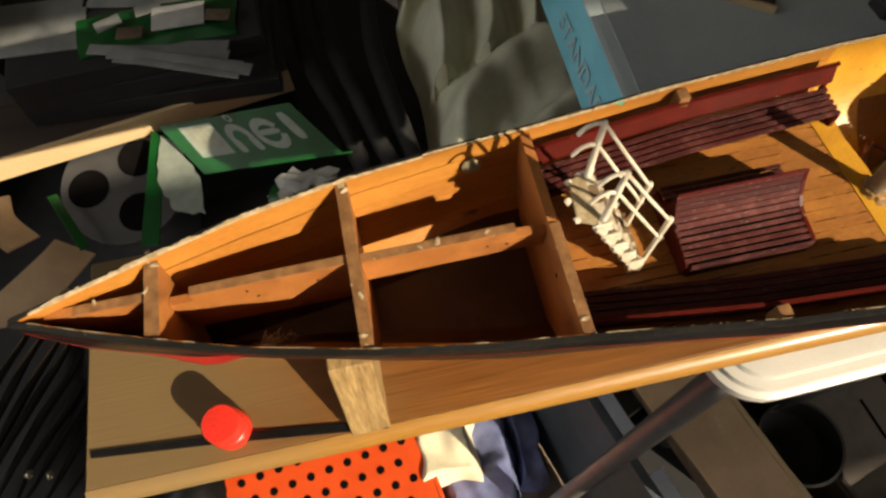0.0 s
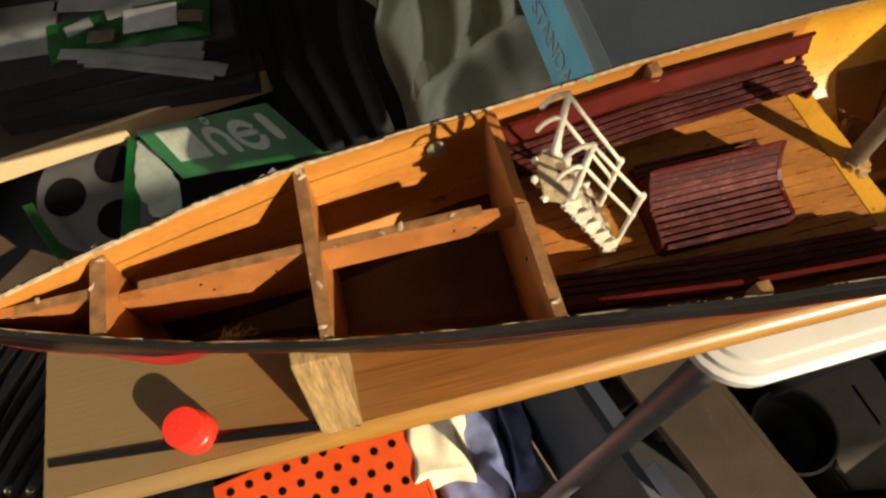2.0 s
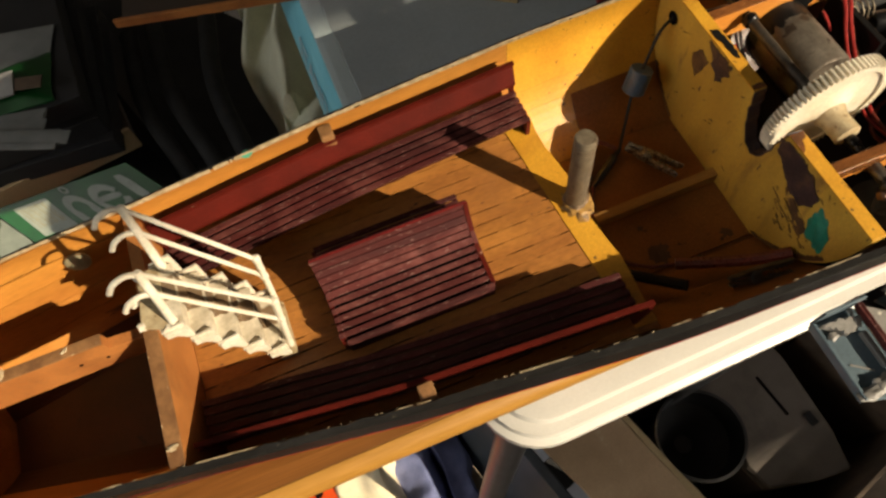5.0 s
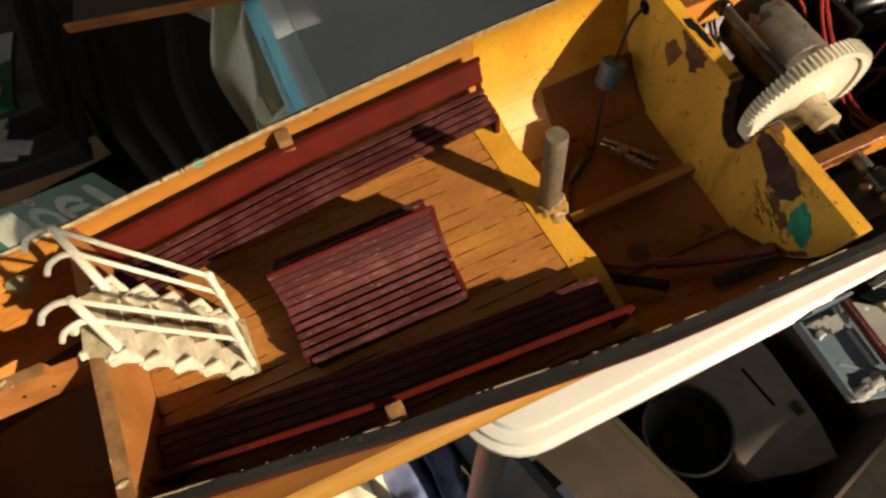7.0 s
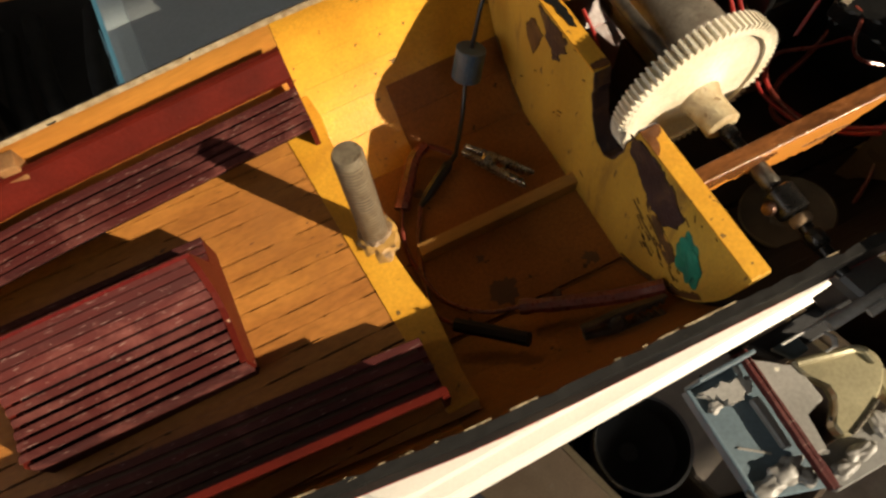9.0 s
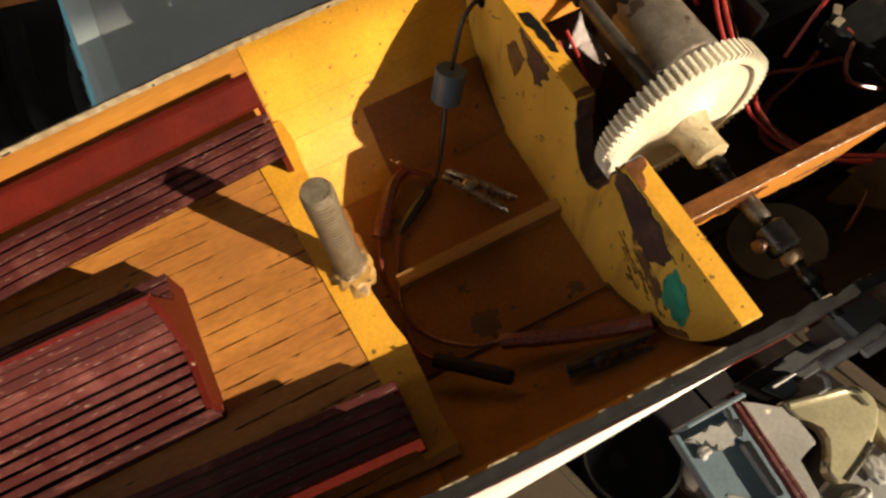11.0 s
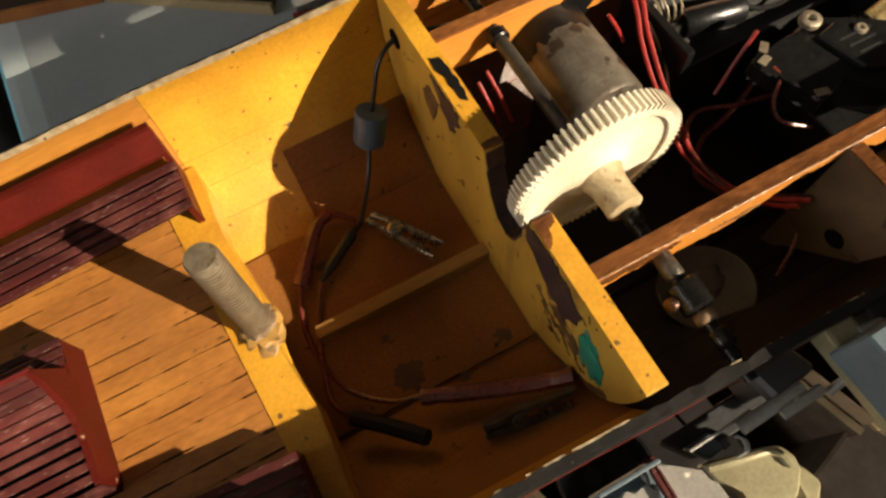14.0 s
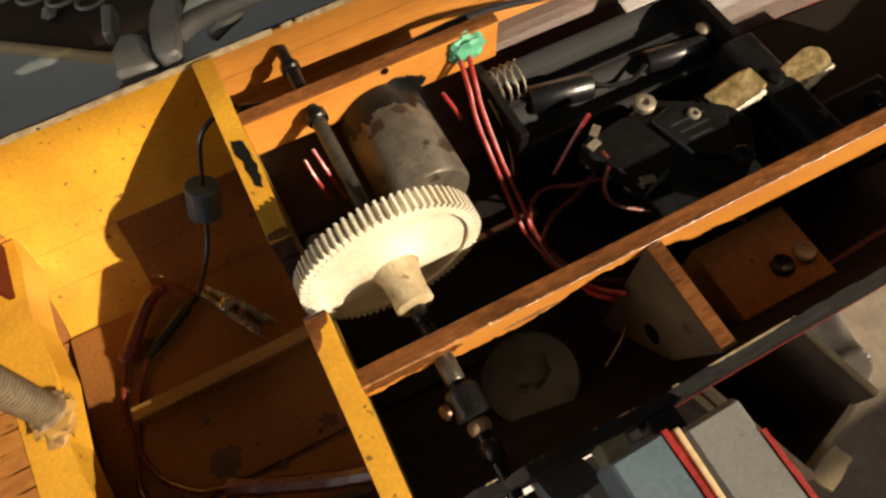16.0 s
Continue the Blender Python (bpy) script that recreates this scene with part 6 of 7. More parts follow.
foot = thing("grey_slab", "dark grey plastic slab with pale broken bars", "model part")
part("slab", prism([(0.2725, -0.0750), (0.2860, -0.0755), (0.2885, -0.0830), (0.2745, -0.0850)], 0.0540, 0.0600, "z", 0.0012), M_SPEAKER, foot)
part("prop", box(0.2750, 0.2850, -0.0825, -0.0770, 0.0400, 0.0538, 0.0005), M_DARK, foot)
for a, b, r in (((0.2735, -0.0882, 0.0590), (0.2850, -0.0876, 0.0610), 0.0014), ((0.2868, -0.0892, 0.0590), (0.2925, -0.0878, 0.0640), 0.0011), ((0.2935, -0.0806, 0.0745), (0.2990, -0.0812, 0.0750), 0.0012)):
    part("pale_bar", tube([a, (Vector(a) + Vector(b)) / 2 + Vector((0, 0, 0.0004)), b], r, 8), M_GREYPL, foot, "pale broken bar", True)
wheel = thing("grey_fitting", "pale grey plastic model fitting with a red edge", "model fitting")
part("shoe", prism([(0.2180, 0.0805), (0.2320, 0.0785), (0.2322, 0.0822), (0.2285, 0.0888), (0.2312, 0.0898), (0.2322, 0.0925), (0.2280, 0.0962), (0.2228, 0.0968), (0.2212, 0.0885)], 0.0660, 0.0722, "z", 0.0016), M_GREYPL, wheel, "", True)
part("red_edge", prism([(0.2176, 0.0800), (0.2320, 0.0780), (0.2322, 0.0800), (0.2178, 0.0820)], 0.0640, 0.0668, "z", 0.0003), M_RED_HULL, wheel, "red painted edge")
part("arch", prism([(0.2330, 0.0765), (0.2320, 0.0812), (0.2332, 0.0880), (0.2355, 0.0955), (0.2385, 0.1020), (0.2460, 0.1000), (0.2425, 0.0930), (0.2398, 0.0850), (0.2392, 0.0762)], 0.0705, 0.0760, "z", 0.0010), M_GREYPL, wheel, "", True)
part("leg", prism([(0.2165, 0.1140), (0.2205, 0.1135), (0.2235, 0.1270), (0.2195, 0.1290)], 0.0540, 0.0600, "z", 0.0008), M_GREYPL, wheel, "", True)
part("arm", tube(smooth_path([(0.2400, 0.0955, 0.0650), (0.2480, 0.0980, 0.0660), (0.2580, 0.0990, 0.0660), (0.2700, 0.1010, 0.0650)], 6), 0.0034, 10), M_GREYPL, wheel, "", True)
part("arm", tube(smooth_path([(0.2500, 0.1090, 0.0480), (0.2560, 0.1080, 0.0520), (0.2620, 0.1140, 0.0500), (0.2600, 0.1240, 0.0470)], 6), 0.0026, 8), M_GREYDULL, wheel, "", True)
# no real hollow: a black block carries the recess's shade
part("hollow", prism([(0.2235, 0.0985), (0.2320, 0.0940), (0.2350, 0.1010), (0.2300, 0.1120), (0.2225, 0.1120)], 0.0480, 0.0560, "z", 0.0008), M_DARK, wheel, "dark block standing for a shaded recess")
fret = thing("fretted_plastic_part", "pale grey plastic fretwork lying in the tray", "model part")
for k in range(5):
    c = Vector((0.150 + 0.013 * k, 0.262 - 0.009 * k, -0.0128))
    ring = [c + Vector((0.0072 * math.cos(a), 0.0050 * math.sin(a), 0.0035)) for a in np.linspace(0, 2 * math.pi, 17)]
    part("loop", tube(ring, 0.0011, 7), M_GREYPL, fret, "", True)
part("lug", blob(0.0036, 61, (1.0, 1.3, 0.5), 0.5, 1.8, Matrix.Translation((0.1812, 0.2300, -0.0105)), 3), M_GREYPL, fret, "pale broken lug", True)


# ---- clutter on the floor ----
def cloth(x0, x1, y0, y1, z, height, seed, fold=9.0, n=44, lift=0.0, turn=0.0, sharp=1.0):
    """A crumpled sheet with thickness, lying in folds."""
    bm = bmesh.new()
    vs = []
    cx, cy = (x0 + x1) / 2, (y0 + y1) / 2
    for i in range(n + 1):
        for j in range(n + 1):
            u, v = i / n, j / n
            x, y = x0 + (x1 - x0) * u, y0 + (y1 - y0) * v
            p = Vector((x * fold, y * fold, seed))
            wob = 0.5 * noise.noise(p * 0.4)
            q = (x * math.cos(turn) + y * math.sin(turn)) * fold + 2.2 * wob
            ridge = (0.5 + 0.5 * math.sin(q * 2.2)) ** sharp
            edge = min(1.0, 6 * min(u, 1 - u, v, 1 - v))
            h = (0.55 * ridge + 0.45 * (0.5 + 0.5 * noise.noise(p * 1.3))) * height * edge + lift * (1 - (1 - edge) ** 2) + 0.002
            x += 0.02 * noise.noise(p * 0.9 + Vector((5, 0, 0))) * (1 - edge * 0.5)
            y += 0.02 * noise.noise(p * 0.9 + Vector((0, 9, 0))) * (1 - edge * 0.5)
            vs.append(bm.verts.new((x, y, z + h)))
    fs = []
    for i in range(n):
        for j in range(n):
            a = i * (n + 1) + j
            fs.append(bm.faces.new((vs[a], vs[a + n + 1], vs[a + n + 2], vs[a + 1])))
    under = bmesh.ops.extrude_face_region(bm, geom=fs)
    for v in [g for g in under["geom"] if isinstance(g, bmesh.types.BMVert)]:
        v.co.z = z
    return bm


def heap(name, label, category, bm, m):
    return tagged(part(name, bm, m, None, "", True), label, category)


# black heaps are made up: they darken floor that would render too bright
heap("dark_filler", "black heap added to keep the floor dark", "blanket", cloth(-1.25, 0.085, 0.30, 1.7, FLOOR_Z, 0.16, 3.0, 4.0), M_DARK)
heap("dark_bag", "rumpled black plastic bag on the floor", "bag", cloth(-1.1, -0.30, -0.55, 0.30, FLOOR_Z, 0.22, 8.0, 7.0, turn=0.8), M_BLACKPL)
heap("dark_filler", "black heap added to keep the floor dark", "blanket", cloth(0.44, 1.5, 0.10, 1.6, FLOOR_Z, 0.20, 5.0, 4.0), M_DARK)
stack = thing("dark_crate", "dark crate under the olive cloth", "crate")
part("body", box(0.062, 0.236, 0.330, 0.860, FLOOR_Z, -0.455, 0.006), M_DARK, stack)
drape = bmesh.new()
rows = []
for i in range(81):
    row = []
    for j in range(101):
        x, y = 0.010 + 0.225 * i / 80, 0.300 + 0.58 * j / 100
        near = math.hypot(x - 0.235, (y - 0.300) * 0.95)
        bend = 0.030 * noise.noise(Vector((x * 6, y * 6, 2)))
        fold = 0.5 + 0.5 * math.sin((near + bend) * 62 + 0.6) if y < 0.56 - 0.25 * (0.235 - x) else 0.5 + 0.5 * math.sin((x - 0.30 * y + bend) * 95)
        small = noise.noise(Vector((x * 22, y * 14, 8)))
        side = 0.075 * max(0.0, 1 - i / 22) ** 2 + 0.05 * max(0.0, 1 - j / 10) ** 2
        row.append(drape.verts.new((x + 0.022 * noise.noise(Vector((0, y * 7, 5))) * (1 - i / 80), y, -0.440 + 0.050 * fold ** 1.6 + 0.010 * small - side)))
    rows.append(row)
for a, b in zip(rows, rows[1:]):
    for k in range(100):
        drape.faces.new((a[k], b[k], b[k + 1], a[k + 1]))
back = bmesh.ops.extrude_face_region(drape, geom=list(drape.faces))
for v in [g for g in back["geom"] if isinstance(g, bmesh.types.BMVert)]:
    v.co.z -= 0.004
heap("olive_cloth", "olive green cloth lying in large soft folds", "cloth", drape, M_OLIVE)
for k, pts in enumerate((((-0.16, 0.80, -0.47), (-0.15, 0.62, -0.44), (-0.12, 0.50, -0.44), (-0.085, 0.36, -0.46)), ((-0.12, 0.82, -0.47), (-0.11, 0.64, -0.44), (-0.08, 0.50, -0.44), (-0.045, 0.36, -0.46)), ((-0.03, 0.78, -0.46), (-0.045, 0.62, -0.44), (-0.035, 0.50, -0.44), (-0.02, 0.40, -0.46)))):
    heap("cable_hose", "thick dark grey rubber hose draped over cloth", "hose", tube(smooth_path(pts, 8), 0.014, 10), M_HOSE)

# shelf with papers
shelf = thing("low_shelf", "low shelf board with a pale wooden edge", "shelf")
sm = pose(-0.600, 0.521, -0.450, 0, 0, 8.8)
part("shelf_board", box(-0.35, 0.425, 0.002, 0.60, -0.012, 0.006, 0.001, m=sm), M_SHELFTOP, shelf)
part("front_lip", box(-0.35, 0.425, -0.005, 0.0015, -0.028, 0.014, 0.002, m=sm), M_LIP, shelf, "cream wooden front edge")
for dx in (-0.33, 0.40):
    part("support", box(dx, dx + 0.018, 0.15, 0.55, FLOOR_Z + 0.450, -0.0125, 0.001, m=sm), M_DARK, shelf)
pile = thing("dark_box_stack", "stack of dark flat boxes under loose papers on the shelf", "box")
for k in range(3):
    part("flat_box", box(-0.200 + 0.006 * k, 0.170 - 0.004 * k, -0.030 + 0.004 * k, 0.24, 0.0330 * k, 0.0330 * (k + 1) - 0.0012, 0.002, m=pose(-0.360, 0.590, -0.4435, 0, 0, -3 + 3 * k)), M_DARK, pile)
random.seed(11)
for k in range(9):
    u = k / 8
    x, y = -0.335 + 0.045 * u + random.uniform(-0.02, 0.02), 0.585 - 0.062 * u + random.uniform(-0.006, 0.006)
    l, w = random.uniform(0.13, 0.20), random.uniform(0.008, 0.022)
    heap("paper_strip", "loose grey paper offcut on the shelf", "paper", box(-l / 2, l / 2, -w / 2, w / 2, 0, 0.0018, 0.0004, m=pose(x, y, -0.3445 + 0.0021 * k, 0, 0, -12 - 13 * u + random.uniform(-3, 3))), M_PAPERDIM)
heap("printed_card", "crumpled green printed sheet lying on the shelf", "card", cloth(-0.445, -0.225, 0.585, 0.665, -0.3445, 0.014, 23.0, 16.0, 26, turn=0.5), M_BEER)
for k, (x, y, a) in enumerate(((-0.40, 0.625, 20), (-0.37, 0.600, -8), (-0.345, 0.640, 12), (-0.25, 0.605, -14))):
    heap("paper_scrap", "small brown and grey printed scrap on green card", "paper", box(-0.018, 0.018, -0.010, 0.010, 0, 0.0016, 0.0004, m=pose(x, y, -0.3274 + 0.0004 * k, 0, 0, a)), M_CARDDIM if k % 2 else M_PAPERDIM)
heap("blue_card", "pale blue card lying on green card", "card", box(-0.036, 0.036, -0.021, 0.021, 0, 0.0022, 0.0005, m=pose(-0.303, 0.614, -0.3254, 0, 0, -2)), M_PAPER)
heap("paper_sheet", "large grey sheet of paper at the shelf's back", "paper", box(-0.11, 0.11, -0.04, 0.04, 0, 0.0022, 0.0005, m=pose(-0.330, 0.700, -0.3445, 0, 0, -12)), M_PAPERDIM)
heap("paper_sheet", "large grey sheet of paper at the shelf's end", "paper", box(-0.07, 0.07, -0.05, 0.05, 0, 0.0022, 0.0005, m=pose(-0.510, 0.660, -0.3445, 0, 0, -4)), M_PAPERDIM)
heap("dark_case", "dark case pushed back on the shelf", "case", box(-0.80, -0.575, 0.62, 0.88, -0.4435, -0.27, 0.006), M_LEG)

# green printed carton with plain marks
carton = thing("green_carton", "torn green printed card carton with pale marks", "carton")
A, B, C, D = Vector((-0.377, 0.519, -0.430)), Vector((-0.180, 0.496, -0.402)), Vector((-0.1180, 0.413, -0.432)), Vector((-0.3245, 0.4425, -0.460))
ux = (C - D).normalized()
un = ux.cross((A - D).normalized()).normalized()
cmx = Matrix((ux, un.cross(ux), un)).transposed().to_4x4()
cmx.translation = D
local = [(cmx.inverted() @ p) for p in (D, C, B, A)]
panel = part("panel", prism([(p.x, p.y) for p in local], -0.003, 0.0, "z", 0.0006, m=cmx), M_BEER, carton)
part("front_panel", box(0.06, 0.222, -0.0015, 0.0015, -0.10, -0.0034, 0.0006, m=cmx @ pose(0, 0, 0, 14, 0, 0)), M_BEER, carton)
part("side_panel", prism([(-0.402, 0.545), (-0.385, 0.530), (-0.394, 0.345), (-0.420, 0.350)], -0.470, -0.466, "z", 0.0005), M_BEER, carton)


def shear(u, v):
    """A place on the panel by its shares along and across."""
    p = local[0].lerp(local[1], u).lerp(local[3].lerp(local[2], u), v)
    return p.x, p.y


def mark(u0, u1, v0, v1, label):
    """A plain pale mark with clipped corners."""
    e, f = (u1 - u0) * 0.2, (v1 - v0) * 0.2
    pts = [(u0 + e, v0), (u1 - e, v0), (u1, v0 + f), (u1, v1 - f), (u1 - e, v1), (u0 + e, v1), (u0, v1 - f), (u0, v0 + f)]
    part("pale_mark", prism([shear(*p) for p in pts], 0.0003, 0.0008, "z", m=cmx), M_PRINT, panel, label)


part("label_patch", prism([shear(*p) for p in ((0.10, 0.30), (0.34, 0.30), (0.36, 0.90), (0.12, 0.90))], 0.0003, 0.0008, "z", m=cmx), M_PRINT, panel, "pale printed panel")
for k in range(9):
    u = 0.14 + 0.022 * k
    part("printed_bar", prism([shear(*p) for p in ((u, 0.45), (u + 0.006 + 0.004 * (k % 2), 0.45), (u + 0.008 + 0.004 * (k % 2), 0.86), (u + 0.002, 0.86))], 0.0009, 0.0011, "z", m=cmx), M_TIN, panel)
def ring_mark(u, v, ru, rv, a0, a1, wide, label):
    """A plain curved pale band on the panel."""
    out = [(u + ru * math.cos(a), v + rv * math.sin(a)) for a in np.linspace(a0, a1, 15)]
    inn = [(u + (ru - wide * 0.5) * math.cos(a), v + (rv - wide * 1.7) * math.sin(a)) for a in np.linspace(a1, a0, 15)]
    part("pale_mark", prism([shear(*p) for p in out + inn], 0.0003, 0.0008, "z", m=cmx), M_PRINT, panel, label)


ring_mark(0.475, 0.52, 0.085, 0.30, 0.0, math.pi, 0.075, "pale arched mark")
mark(0.39, 0.44, 0.28, 0.54, "pale upright mark")
mark(0.51, 0.56, 0.28, 0.54, "pale upright mark")
ring_mark(0.68, 0.54, 0.105, 0.30, 0.5, 6.1, 0.080, "pale open ring mark")
mark(0.60, 0.76, 0.52, 0.62, "pale cross bar")
mark(0.83, 0.90, 0.36, 0.86, "pale narrow mark")
ring_mark(0.505, 0.92, 0.026, 0.075, 0.0, 6.28, 0.022, "small pale ring")
part("torn_flap", prism(ragged([(-0.388, 0.532), (-0.363, 0.505), (-0.332, 0.443), (-0.329, 0.378), (-0.373, 0.394), (-0.393, 0.450)], 0.004, 4), -0.4655, -0.4625, "z"), M_PRINT, carton, "torn pale inner flap")
can = heap("green_bottle", "green glass bottle lying in the carton", "bottle", lathe([(0.006, 0), (0.024, 0.002), (0.026, 0.01), (0.026, 0.07), (0.012, 0.10), (0.011, 0.12), (0.004, 0.121)], 24, pose(-0.23, 0.385, -0.475, 80, 0, 70)), M_BEER)
heap("crumpled_paper", "crumpled white paper beside the bottle", "paper", blob(0.035, 12, (1.2, 0.8, 0.5), 0.9, 2.4, Matrix.Translation((-0.185, 0.378, -0.452))), M_PAPER)
heap("crumpled_paper", "crumpled white paper beside the bottle", "paper", blob(0.028, 21, (1.2, 0.8, 0.5), 0.9, 2.4, Matrix.Translation((-0.275, 0.330, -0.470))), M_PAPER)
heap("black_box", "black cardboard box under the carton", "box", box(-0.38, -0.09, 0.30, 0.50, FLOOR_Z, -0.60, 0.004), M_DARK)

reel = thing("grey_reel", "grey plastic reel with round holes lying flat", "reel")
rm = pose(-0.462, 0.478, -0.50, 14, -8, 30) @ Matrix.Diagonal((1.30, 1.30, 1.0, 1))
N = 48
outer = [(0.070 * math.cos(2 * math.pi * k / N), 0.070 * math.sin(2 * math.pi * k / N)) for k in range(N)]
part("disc", prism(outer, -0.006, 0.0, "z", 0.002, m=rm), M_SPEAKER, reel)
for a in (0.4, 2.5, 4.6):
    part("opening", prism([(0.038 * math.cos(a) + 0.024 * math.cos(2 * math.pi * k / 24), 0.038 * math.sin(a) + 0.022 * math.sin(2 * math.pi * k / 24)) for k in range(24)], 0.0003, 0.0012, "z", m=rm), M_HOLE, reel, "dark round opening")
part("core", lathe([(0.03, -0.12), (0.03, -0.006), (0.012, -0.0055)], 24, rm), M_DARK, reel)
def strap(points, width, tilt):
    """A bent card strip along the points."""
    bm, rows = bmesh.new(), []
    pts = smooth_path(points, 8)
    for k, p in enumerate(pts):
        d = (pts[min(k + 1, len(pts) - 1)] - pts[max(k - 1, 0)]).normalized()
        across = d.cross(Vector((0, 0, 1))).normalized() * width / 2 + Vector((0, 0, tilt))
        rows.append([bm.verts.new(p + q) for q in (-across, across, across - Vector((0, 0, 0.003)), -across - Vector((0, 0, 0.003)))])
    for p, q in zip(rows, rows[1:]):
        for n in range(4):
            bm.faces.new((p[n], p[(n + 1) % 4], q[(n + 1) % 4], q[n]))
    bm.faces.new(rows[0])
    bm.faces.new(rows[-1][::-1])
    return bm


heap("cardboard_piece", "bent piece of tan cardboard", "cardboard", strap([(-0.660, 0.500, -0.50), (-0.640, 0.450, -0.49), (-0.605, 0.410, -0.50)], 0.045, 0.010), M_CARD)
heap("cardboard_piece", "curved brown cardboard strip", "cardboard", strap([(-0.535, 0.395, -0.51), (-0.560, 0.350, -0.495), (-0.610, 0.300, -0.49), (-0.690, 0.250, -0.50)], 0.055, 0.010), M_CARD)
heap("cardboard_piece", "narrow curved brown cardboard strip", "cardboard", strap([(-0.545, 0.330, -0.51), (-0.575, 0.285, -0.50), (-0.615, 0.235, -0.50), (-0.650, 0.180, -0.51)], 0.020, 0.003), M_CARD)
heap("green_card", "strip of green printed card", "card", box(-0.007, 0.007, -0.05, 0.05, 0, 0.003, 0.0005, m=pose(-0.535, 0.425, -0.49, 12, 25, 30)), M_BEER)
ribs = thing("pleated_plastic", "black pleated plastic with shiny ridges", "plastic sheet")
for k in range(13):
    x = -0.640 + 0.0155 * k
    fold = [Vector((x + 0.085 * t + 0.006 * noise.noise(Vector((k * 2.3, t * 3, 1))), 0.035 + 0.235 * t, -0.470 + 0.030 * math.sin(t * 3.0 + k * 0.4) - 0.004 * (k % 3))) for t in np.linspace(0, 1, 14)]
    part("ridge", tube(fold, [0.0015 + 0.0042 * math.sin(math.pi * t) for t in np.linspace(0.04, 0.96, 14)], 8), M_PLEAT, ribs, "", True)
part("sheet", box(-0.66, -0.40, 0.02, 0.28, -0.500, -0.494, 0.002), M_DARK, ribs)
part("bright_stud", blob(0.0060, 71, (1, 1, 0.6), 0.3, 1.5, Matrix.Translation((-0.548, 0.066, -0.455)), 2), M_CLIP, ribs, "small bright stud", True)
part("bright_stud", blob(0.0055, 72, (1, 1, 0.6), 0.3, 1.5, Matrix.Translation((-0.523, 0.060, -0.455)), 2), M_CLIP, ribs, "small bright stud", True)

# orange crate
oc = thing("orange_crate", "orange plastic crate with round holes", "crate")
om = pose(-0.262, -0.010, -0.72, 0, 0, 9) @ Matrix.Diagonal((1.27, 1.27, 0.86, 1))
holed = part("holed_side", box(-0.185, 0.135, -0.075, 0.070, -0.005, 0.0, 0.002, m=om), M_ORANGE, oc)
part("end_side", box(0.1355, 0.141, -0.075, 0.070, -0.155, 0.0, 0.002, m=om), M_ORANGE, oc)
part("front_side", box(-0.185, 0.135, -0.081, -0.0755, -0.155, 0.0, 0.002, m=om), M_ORANGE, oc)
part("body", box(-0.183, 0.133, -0.074, 0.068, -0.158, -0.006, 0.002, m=om), M_DARK, oc)
for j in range(6):
    for i in range(13):
        x, y = -0.1685 + 0.0235 * i + 0.012 * (j % 2), -0.062 + 0.0235 * j
        if x < 0.125:
            part("hole", lathe([(0.0002, 0.0), (0.0050, 0.0002), (0.0050, 0.0008), (0.0002, 0.0009)], 12, om @ Matrix.Translation((x, y, 0.0))), M_HOLE, holed)
heap("blue_towel", "crumpled blue cotton towel", "towel", cloth(-0.085, 0.062, -0.110, 0.120, FLOOR_Z, 0.045, 6.0, 22.0, 56, lift=0.085, turn=0.25, sharp=1.4), M_TOWEL)
heap("blue_towel", "folded corner of a blue cotton towel", "towel", cloth(0.048, 0.108, -0.052, 0.120, FLOOR_Z, 0.050, 16.0, 24.0, 40, lift=0.070, turn=0.1, sharp=1.4), M_TOWEL)
heap("cream_cloth", "crumpled cream cotton cloth on a blue towel", "cloth", cloth(-0.112, -0.008, -0.030, 0.100, FLOOR_Z + 0.09, 0.026, 9.0, 22.0, 40, lift=0.050, turn=0.9, sharp=1.3), M_CREAM)
bn = thing("plastic_bin", "grey-blue plastic bin seen from above", "bin")
bmx = pose(0.163, 0.010, -0.585, 0, 0, 17)
# wall shade is put into a darker copy of the lip's grey
part("wall", box(-0.004, 0.0, -0.30, 0.10, -0.272, 0.0, 0.001, m=bmx @ pose(0, 0, 0, 0, 10, 0)), M_BIN_SHADED, bn, "outer wall, shade put into its dark grey")
part("lip", box(-0.008, 0.006, -0.30, 0.10, 0.0005, 0.008, 0.002, m=bmx), M_BIN_SHADED, bn)
part("lip", box(0.006, 0.028, -0.058, 0.10, 0.0, 0.007, 0.002, m=bmx), M_BIN, bn, "pale grey-blue lip")
part("lip", box(0.006, 0.028, -0.30, -0.100, 0.0, 0.007, 0.002, m=bmx), M_BIN, bn, "pale grey-blue lip")
part("floor", box(0.001, 0.20, -0.30, 0.10, -0.270, -0.262, 0.001, m=bmx), M_DARK, bn)
part("wall", box(0.20, 0.204, -0.30, 0.10, -0.272, -0.05, 0.001, m=bmx), M_BIN_SHADED, bn)

# cardboard box with a dark pan in it; inside shade is put into wall and base colours
cb = thing("cardboard_box", "open cardboard box with torn flaps", "cardboard box")
cbm = pose(0.2590, -0.0850, -0.360, 0, 0, 17)
part("flap", prism(ragged([(-0.086, 0.16), (-0.070, -0.16), (-0.002, -0.16), (-0.002, 0.16)], 0.003, 12, 9), -0.002, 0.002, "z", m=cbm @ pose(0, 0, 0, 0, 5, 0)), M_CARD, cb, "tan folded-out flap")
part("torn_edge", prism(ragged([(-0.002, 0.16), (0.004, 0.16), (0.004, -0.16), (-0.002, -0.16)], 0.0026, 17, 12), -0.004, 0.003, "z", m=cbm), M_SHELF, cb, "pale torn fold")
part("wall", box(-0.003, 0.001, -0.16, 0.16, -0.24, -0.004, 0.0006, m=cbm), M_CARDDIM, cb)
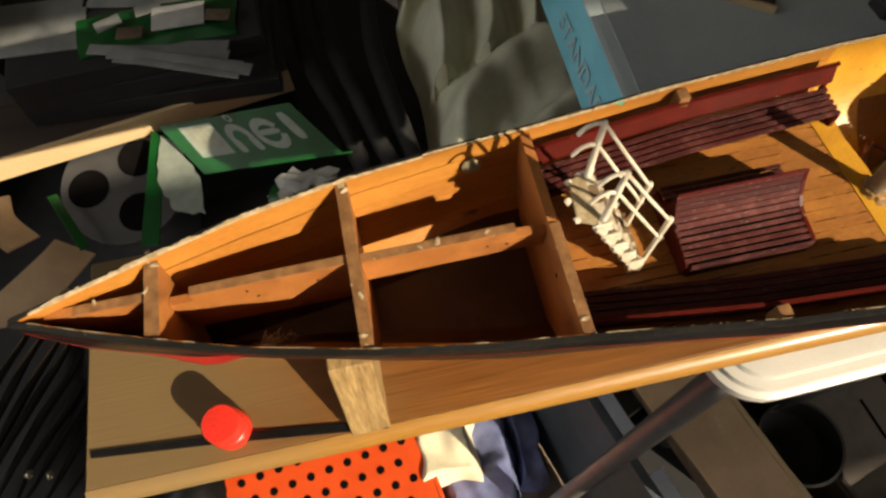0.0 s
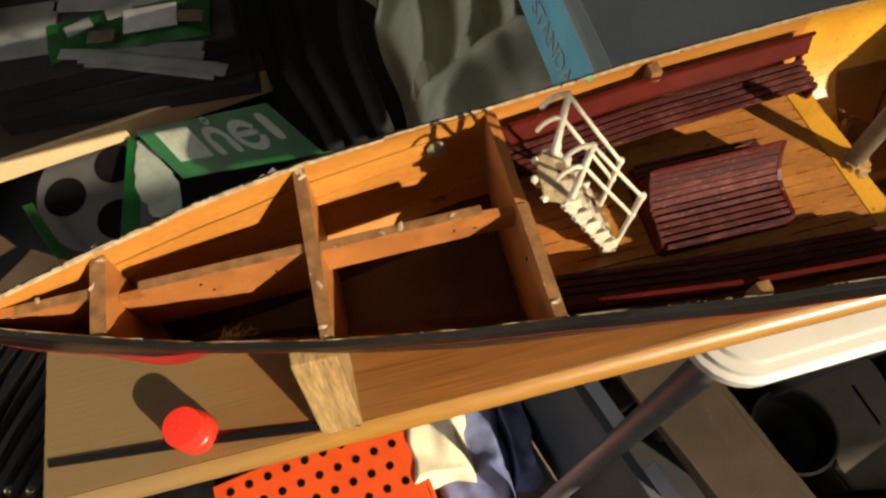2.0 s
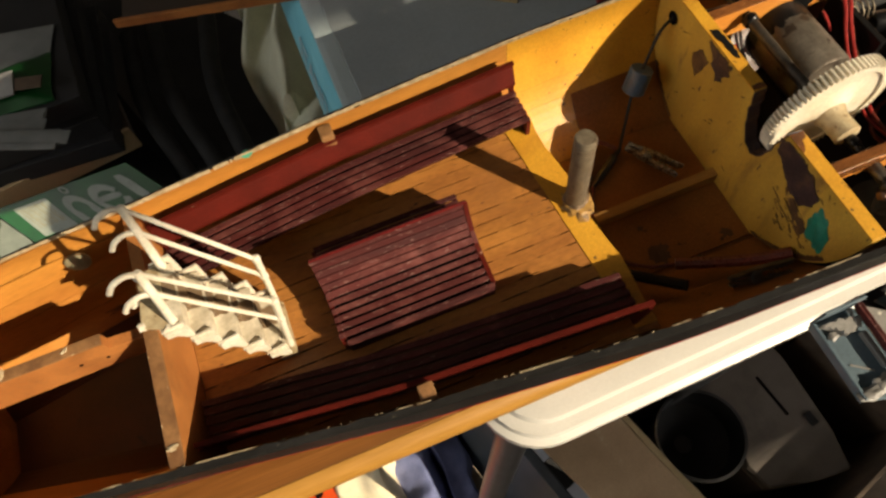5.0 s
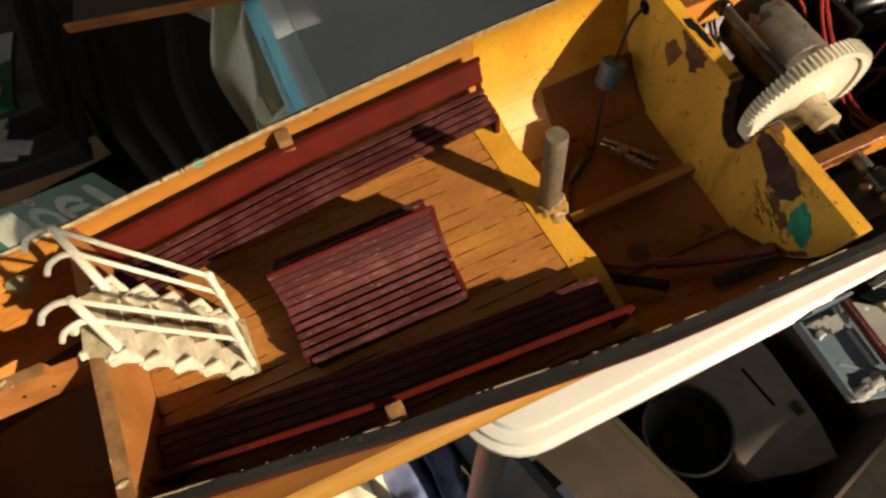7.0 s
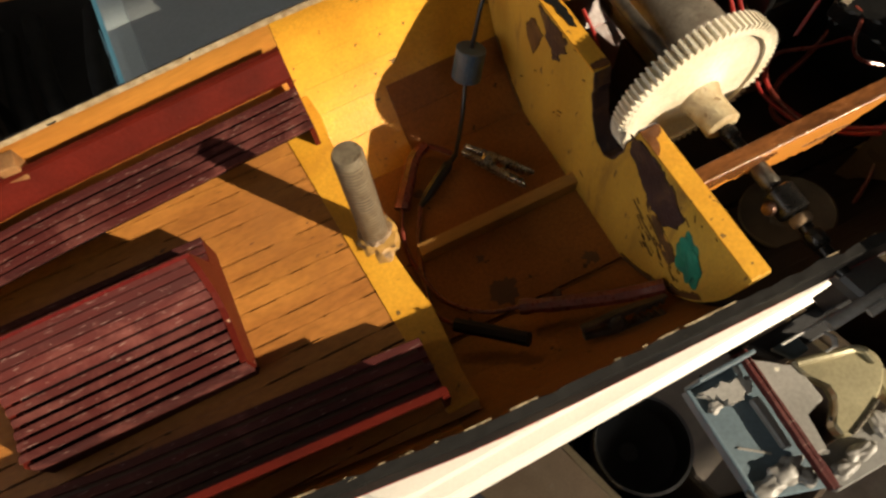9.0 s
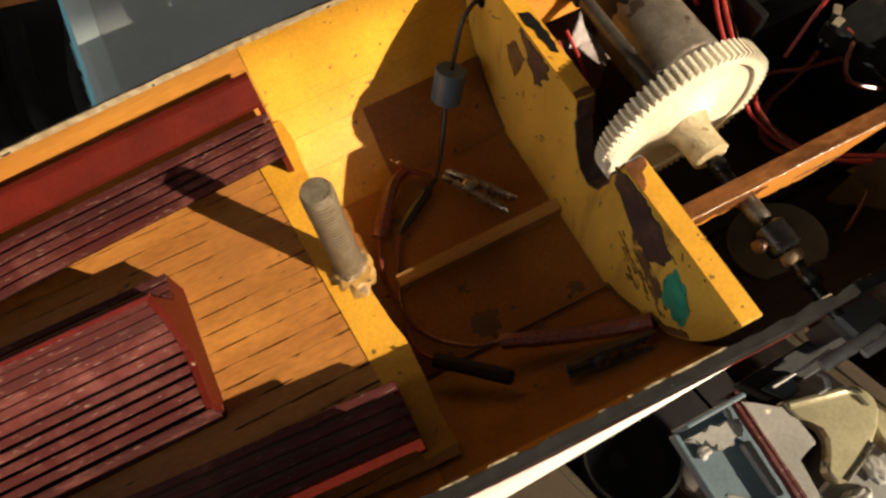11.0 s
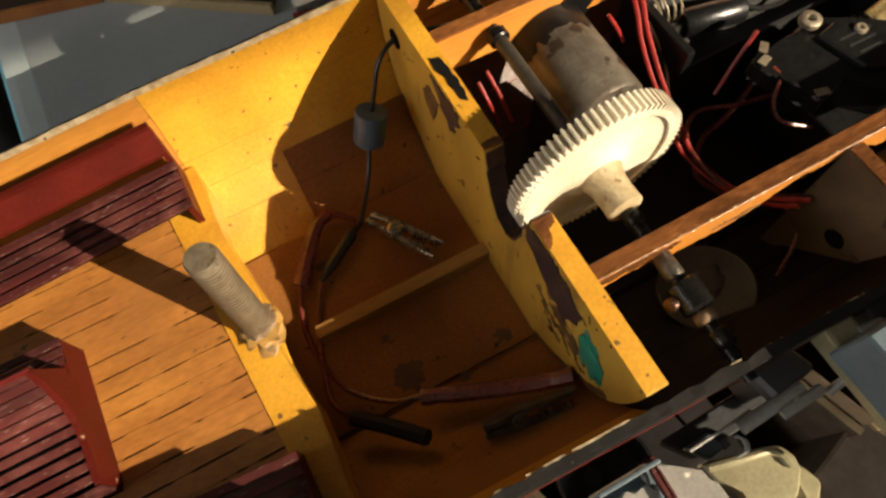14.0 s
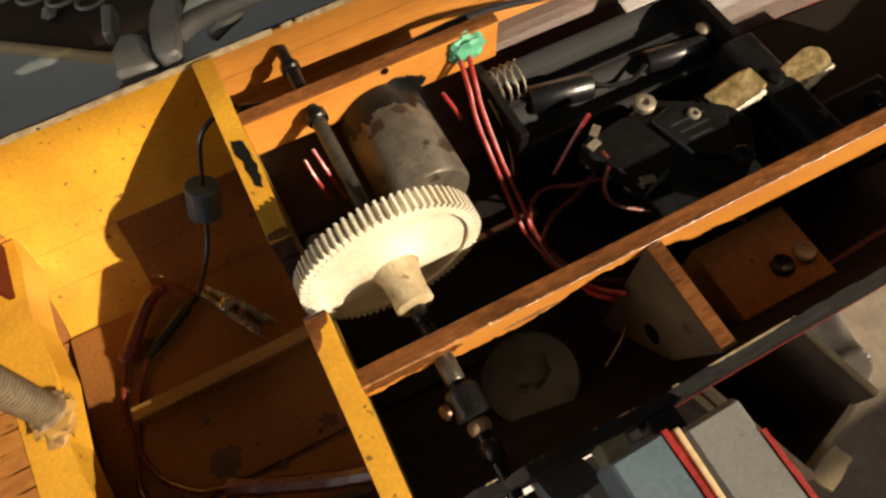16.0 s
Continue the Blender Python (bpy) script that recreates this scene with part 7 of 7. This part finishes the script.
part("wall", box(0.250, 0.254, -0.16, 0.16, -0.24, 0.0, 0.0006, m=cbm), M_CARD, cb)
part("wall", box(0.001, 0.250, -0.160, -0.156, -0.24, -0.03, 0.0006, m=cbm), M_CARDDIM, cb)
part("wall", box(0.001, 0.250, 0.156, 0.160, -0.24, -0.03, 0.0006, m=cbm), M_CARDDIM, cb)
part("base", box(0.001, 0.250, -0.156, 0.156, -0.24, -0.235, m=cbm), M_DARK, cb)
for lx, ly in ((0.03, 0.12), (0.22, 0.12), (0.03, -0.12), (0.22, -0.12)):
    part("prop", box(lx - 0.02, lx + 0.02, ly - 0.02, ly + 0.02, FLOOR_Z + 0.36, -0.2405, m=cbm), M_DARK, cb, "dark padding under the box")
pot = thing("black_pot", "black pan with a shiny rim inside the box", "pan")
part("bowl", lathe([(0.020, -0.10), (0.040, -0.095), (0.047, -0.03), (0.048, -0.02), (0.045, -0.02), (0.042, -0.06), (0.01, -0.09)], 44, cbm @ pose(0.069, -0.029, -0.048)), M_SPEAKER, pot, "", True)
# the highlight on the pan's lip, drawn as a bright metal tube
part("rim_glint", tube([cbm @ Vector((0.069 + 0.0475 * math.cos(a), -0.029 + 0.0475 * math.sin(a), -0.0675)) for a in np.linspace(2.1, 3.4, 14)], 0.0014, 8), M_CLIP, pot, "bright arc drawing the rim's glint", True)
part("stand", lathe([(0.02, -0.2), (0.050, -0.198), (0.030, -0.1368), (0.01, -0.1365)], 24, cbm @ pose(0.069, -0.029, -0.012)), M_DARK, pot)
case = thing("grey_case", "dull brown-grey case standing inside the box", "case")
shell = [(0.069 + 0.051 * math.cos(a), -0.029 + 0.051 * math.sin(a)) for a in np.linspace(1.35, -1.35, 16)] + [(0.080, -0.108), (0.125, -0.134), (0.163, -0.149), (0.178, -0.113), (0.204, -0.030), (0.214, 0.150), (0.090, 0.150)]
part("body", prism(shell, -0.2345, -0.0810, "z", 0.002, m=cbm), M_CASE, case)
part("lid", prism([(0.150 + (p - 0.150) * 0.985, q) for p, q in shell], -0.0800, -0.0700, "z", 0.003, m=cbm), M_CASE, case)
part("carry_slot", box(-0.0018, 0.0018, -0.024, 0.024, -0.0699, -0.0692, 0.0003, m=cbm @ pose(0.1590, -0.049, 0, 0, 0, -8)), M_HOLE, case, "dark narrow slot")
part("latch", box(-0.004, 0.004, -0.007, 0.007, -0.0699, -0.0660, 0.0008, m=cbm @ pose(0.1700, -0.090, 0, 0, 0, -8)), M_DARK, case, "small dark latch")
# second box: walls coloured dark for shade, rim and flap pale for sun
cb2 = thing("cardboard_box", "open brown cardboard box, its torn rim coloured as sunlit", "cardboard box")
c2 = [Vector((0.500, -0.040)), Vector((0.630, -0.050)), Vector((0.648, -0.136)), Vector((0.540, -0.170))]
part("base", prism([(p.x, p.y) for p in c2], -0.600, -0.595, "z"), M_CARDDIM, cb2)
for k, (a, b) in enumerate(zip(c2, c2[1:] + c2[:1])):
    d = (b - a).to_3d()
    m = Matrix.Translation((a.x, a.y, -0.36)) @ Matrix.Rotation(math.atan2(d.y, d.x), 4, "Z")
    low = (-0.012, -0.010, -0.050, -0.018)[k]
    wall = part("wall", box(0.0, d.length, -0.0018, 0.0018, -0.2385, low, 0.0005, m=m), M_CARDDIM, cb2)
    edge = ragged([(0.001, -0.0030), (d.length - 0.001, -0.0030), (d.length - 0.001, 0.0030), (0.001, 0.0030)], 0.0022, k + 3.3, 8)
    part("torn_edge", prism(edge, low, low + 0.003, "z", m=m), M_SHELF, wall, "torn cardboard edge, sunlight put into its pale colour")
part("flap", prism(ragged([(0.562, -0.166), (0.600, -0.155), (0.606, -0.172), (0.570, -0.186)], 0.003, 21, 5), -0.402, -0.398, "z"), M_SHELF, cb2, "torn flap coloured pale as if sunlit")
for p in c2:
    q = Vector((0.580, -0.100)).lerp(p, 0.7)
    part("prop", box(q.x - 0.02, q.x + 0.02, q.y - 0.02, q.y + 0.02, FLOOR_Z, -0.6005), M_DARK, cb2, "dark padding under the box")
heap("grey_rag", "grey-brown rag heaped behind the box", "cloth", cloth(0.66, 0.95, -0.16, 0.20, FLOOR_Z, 0.10, 31.0, 14.0, 50, lift=0.12, turn=0.7, sharp=1.3), M_CASEGREY)
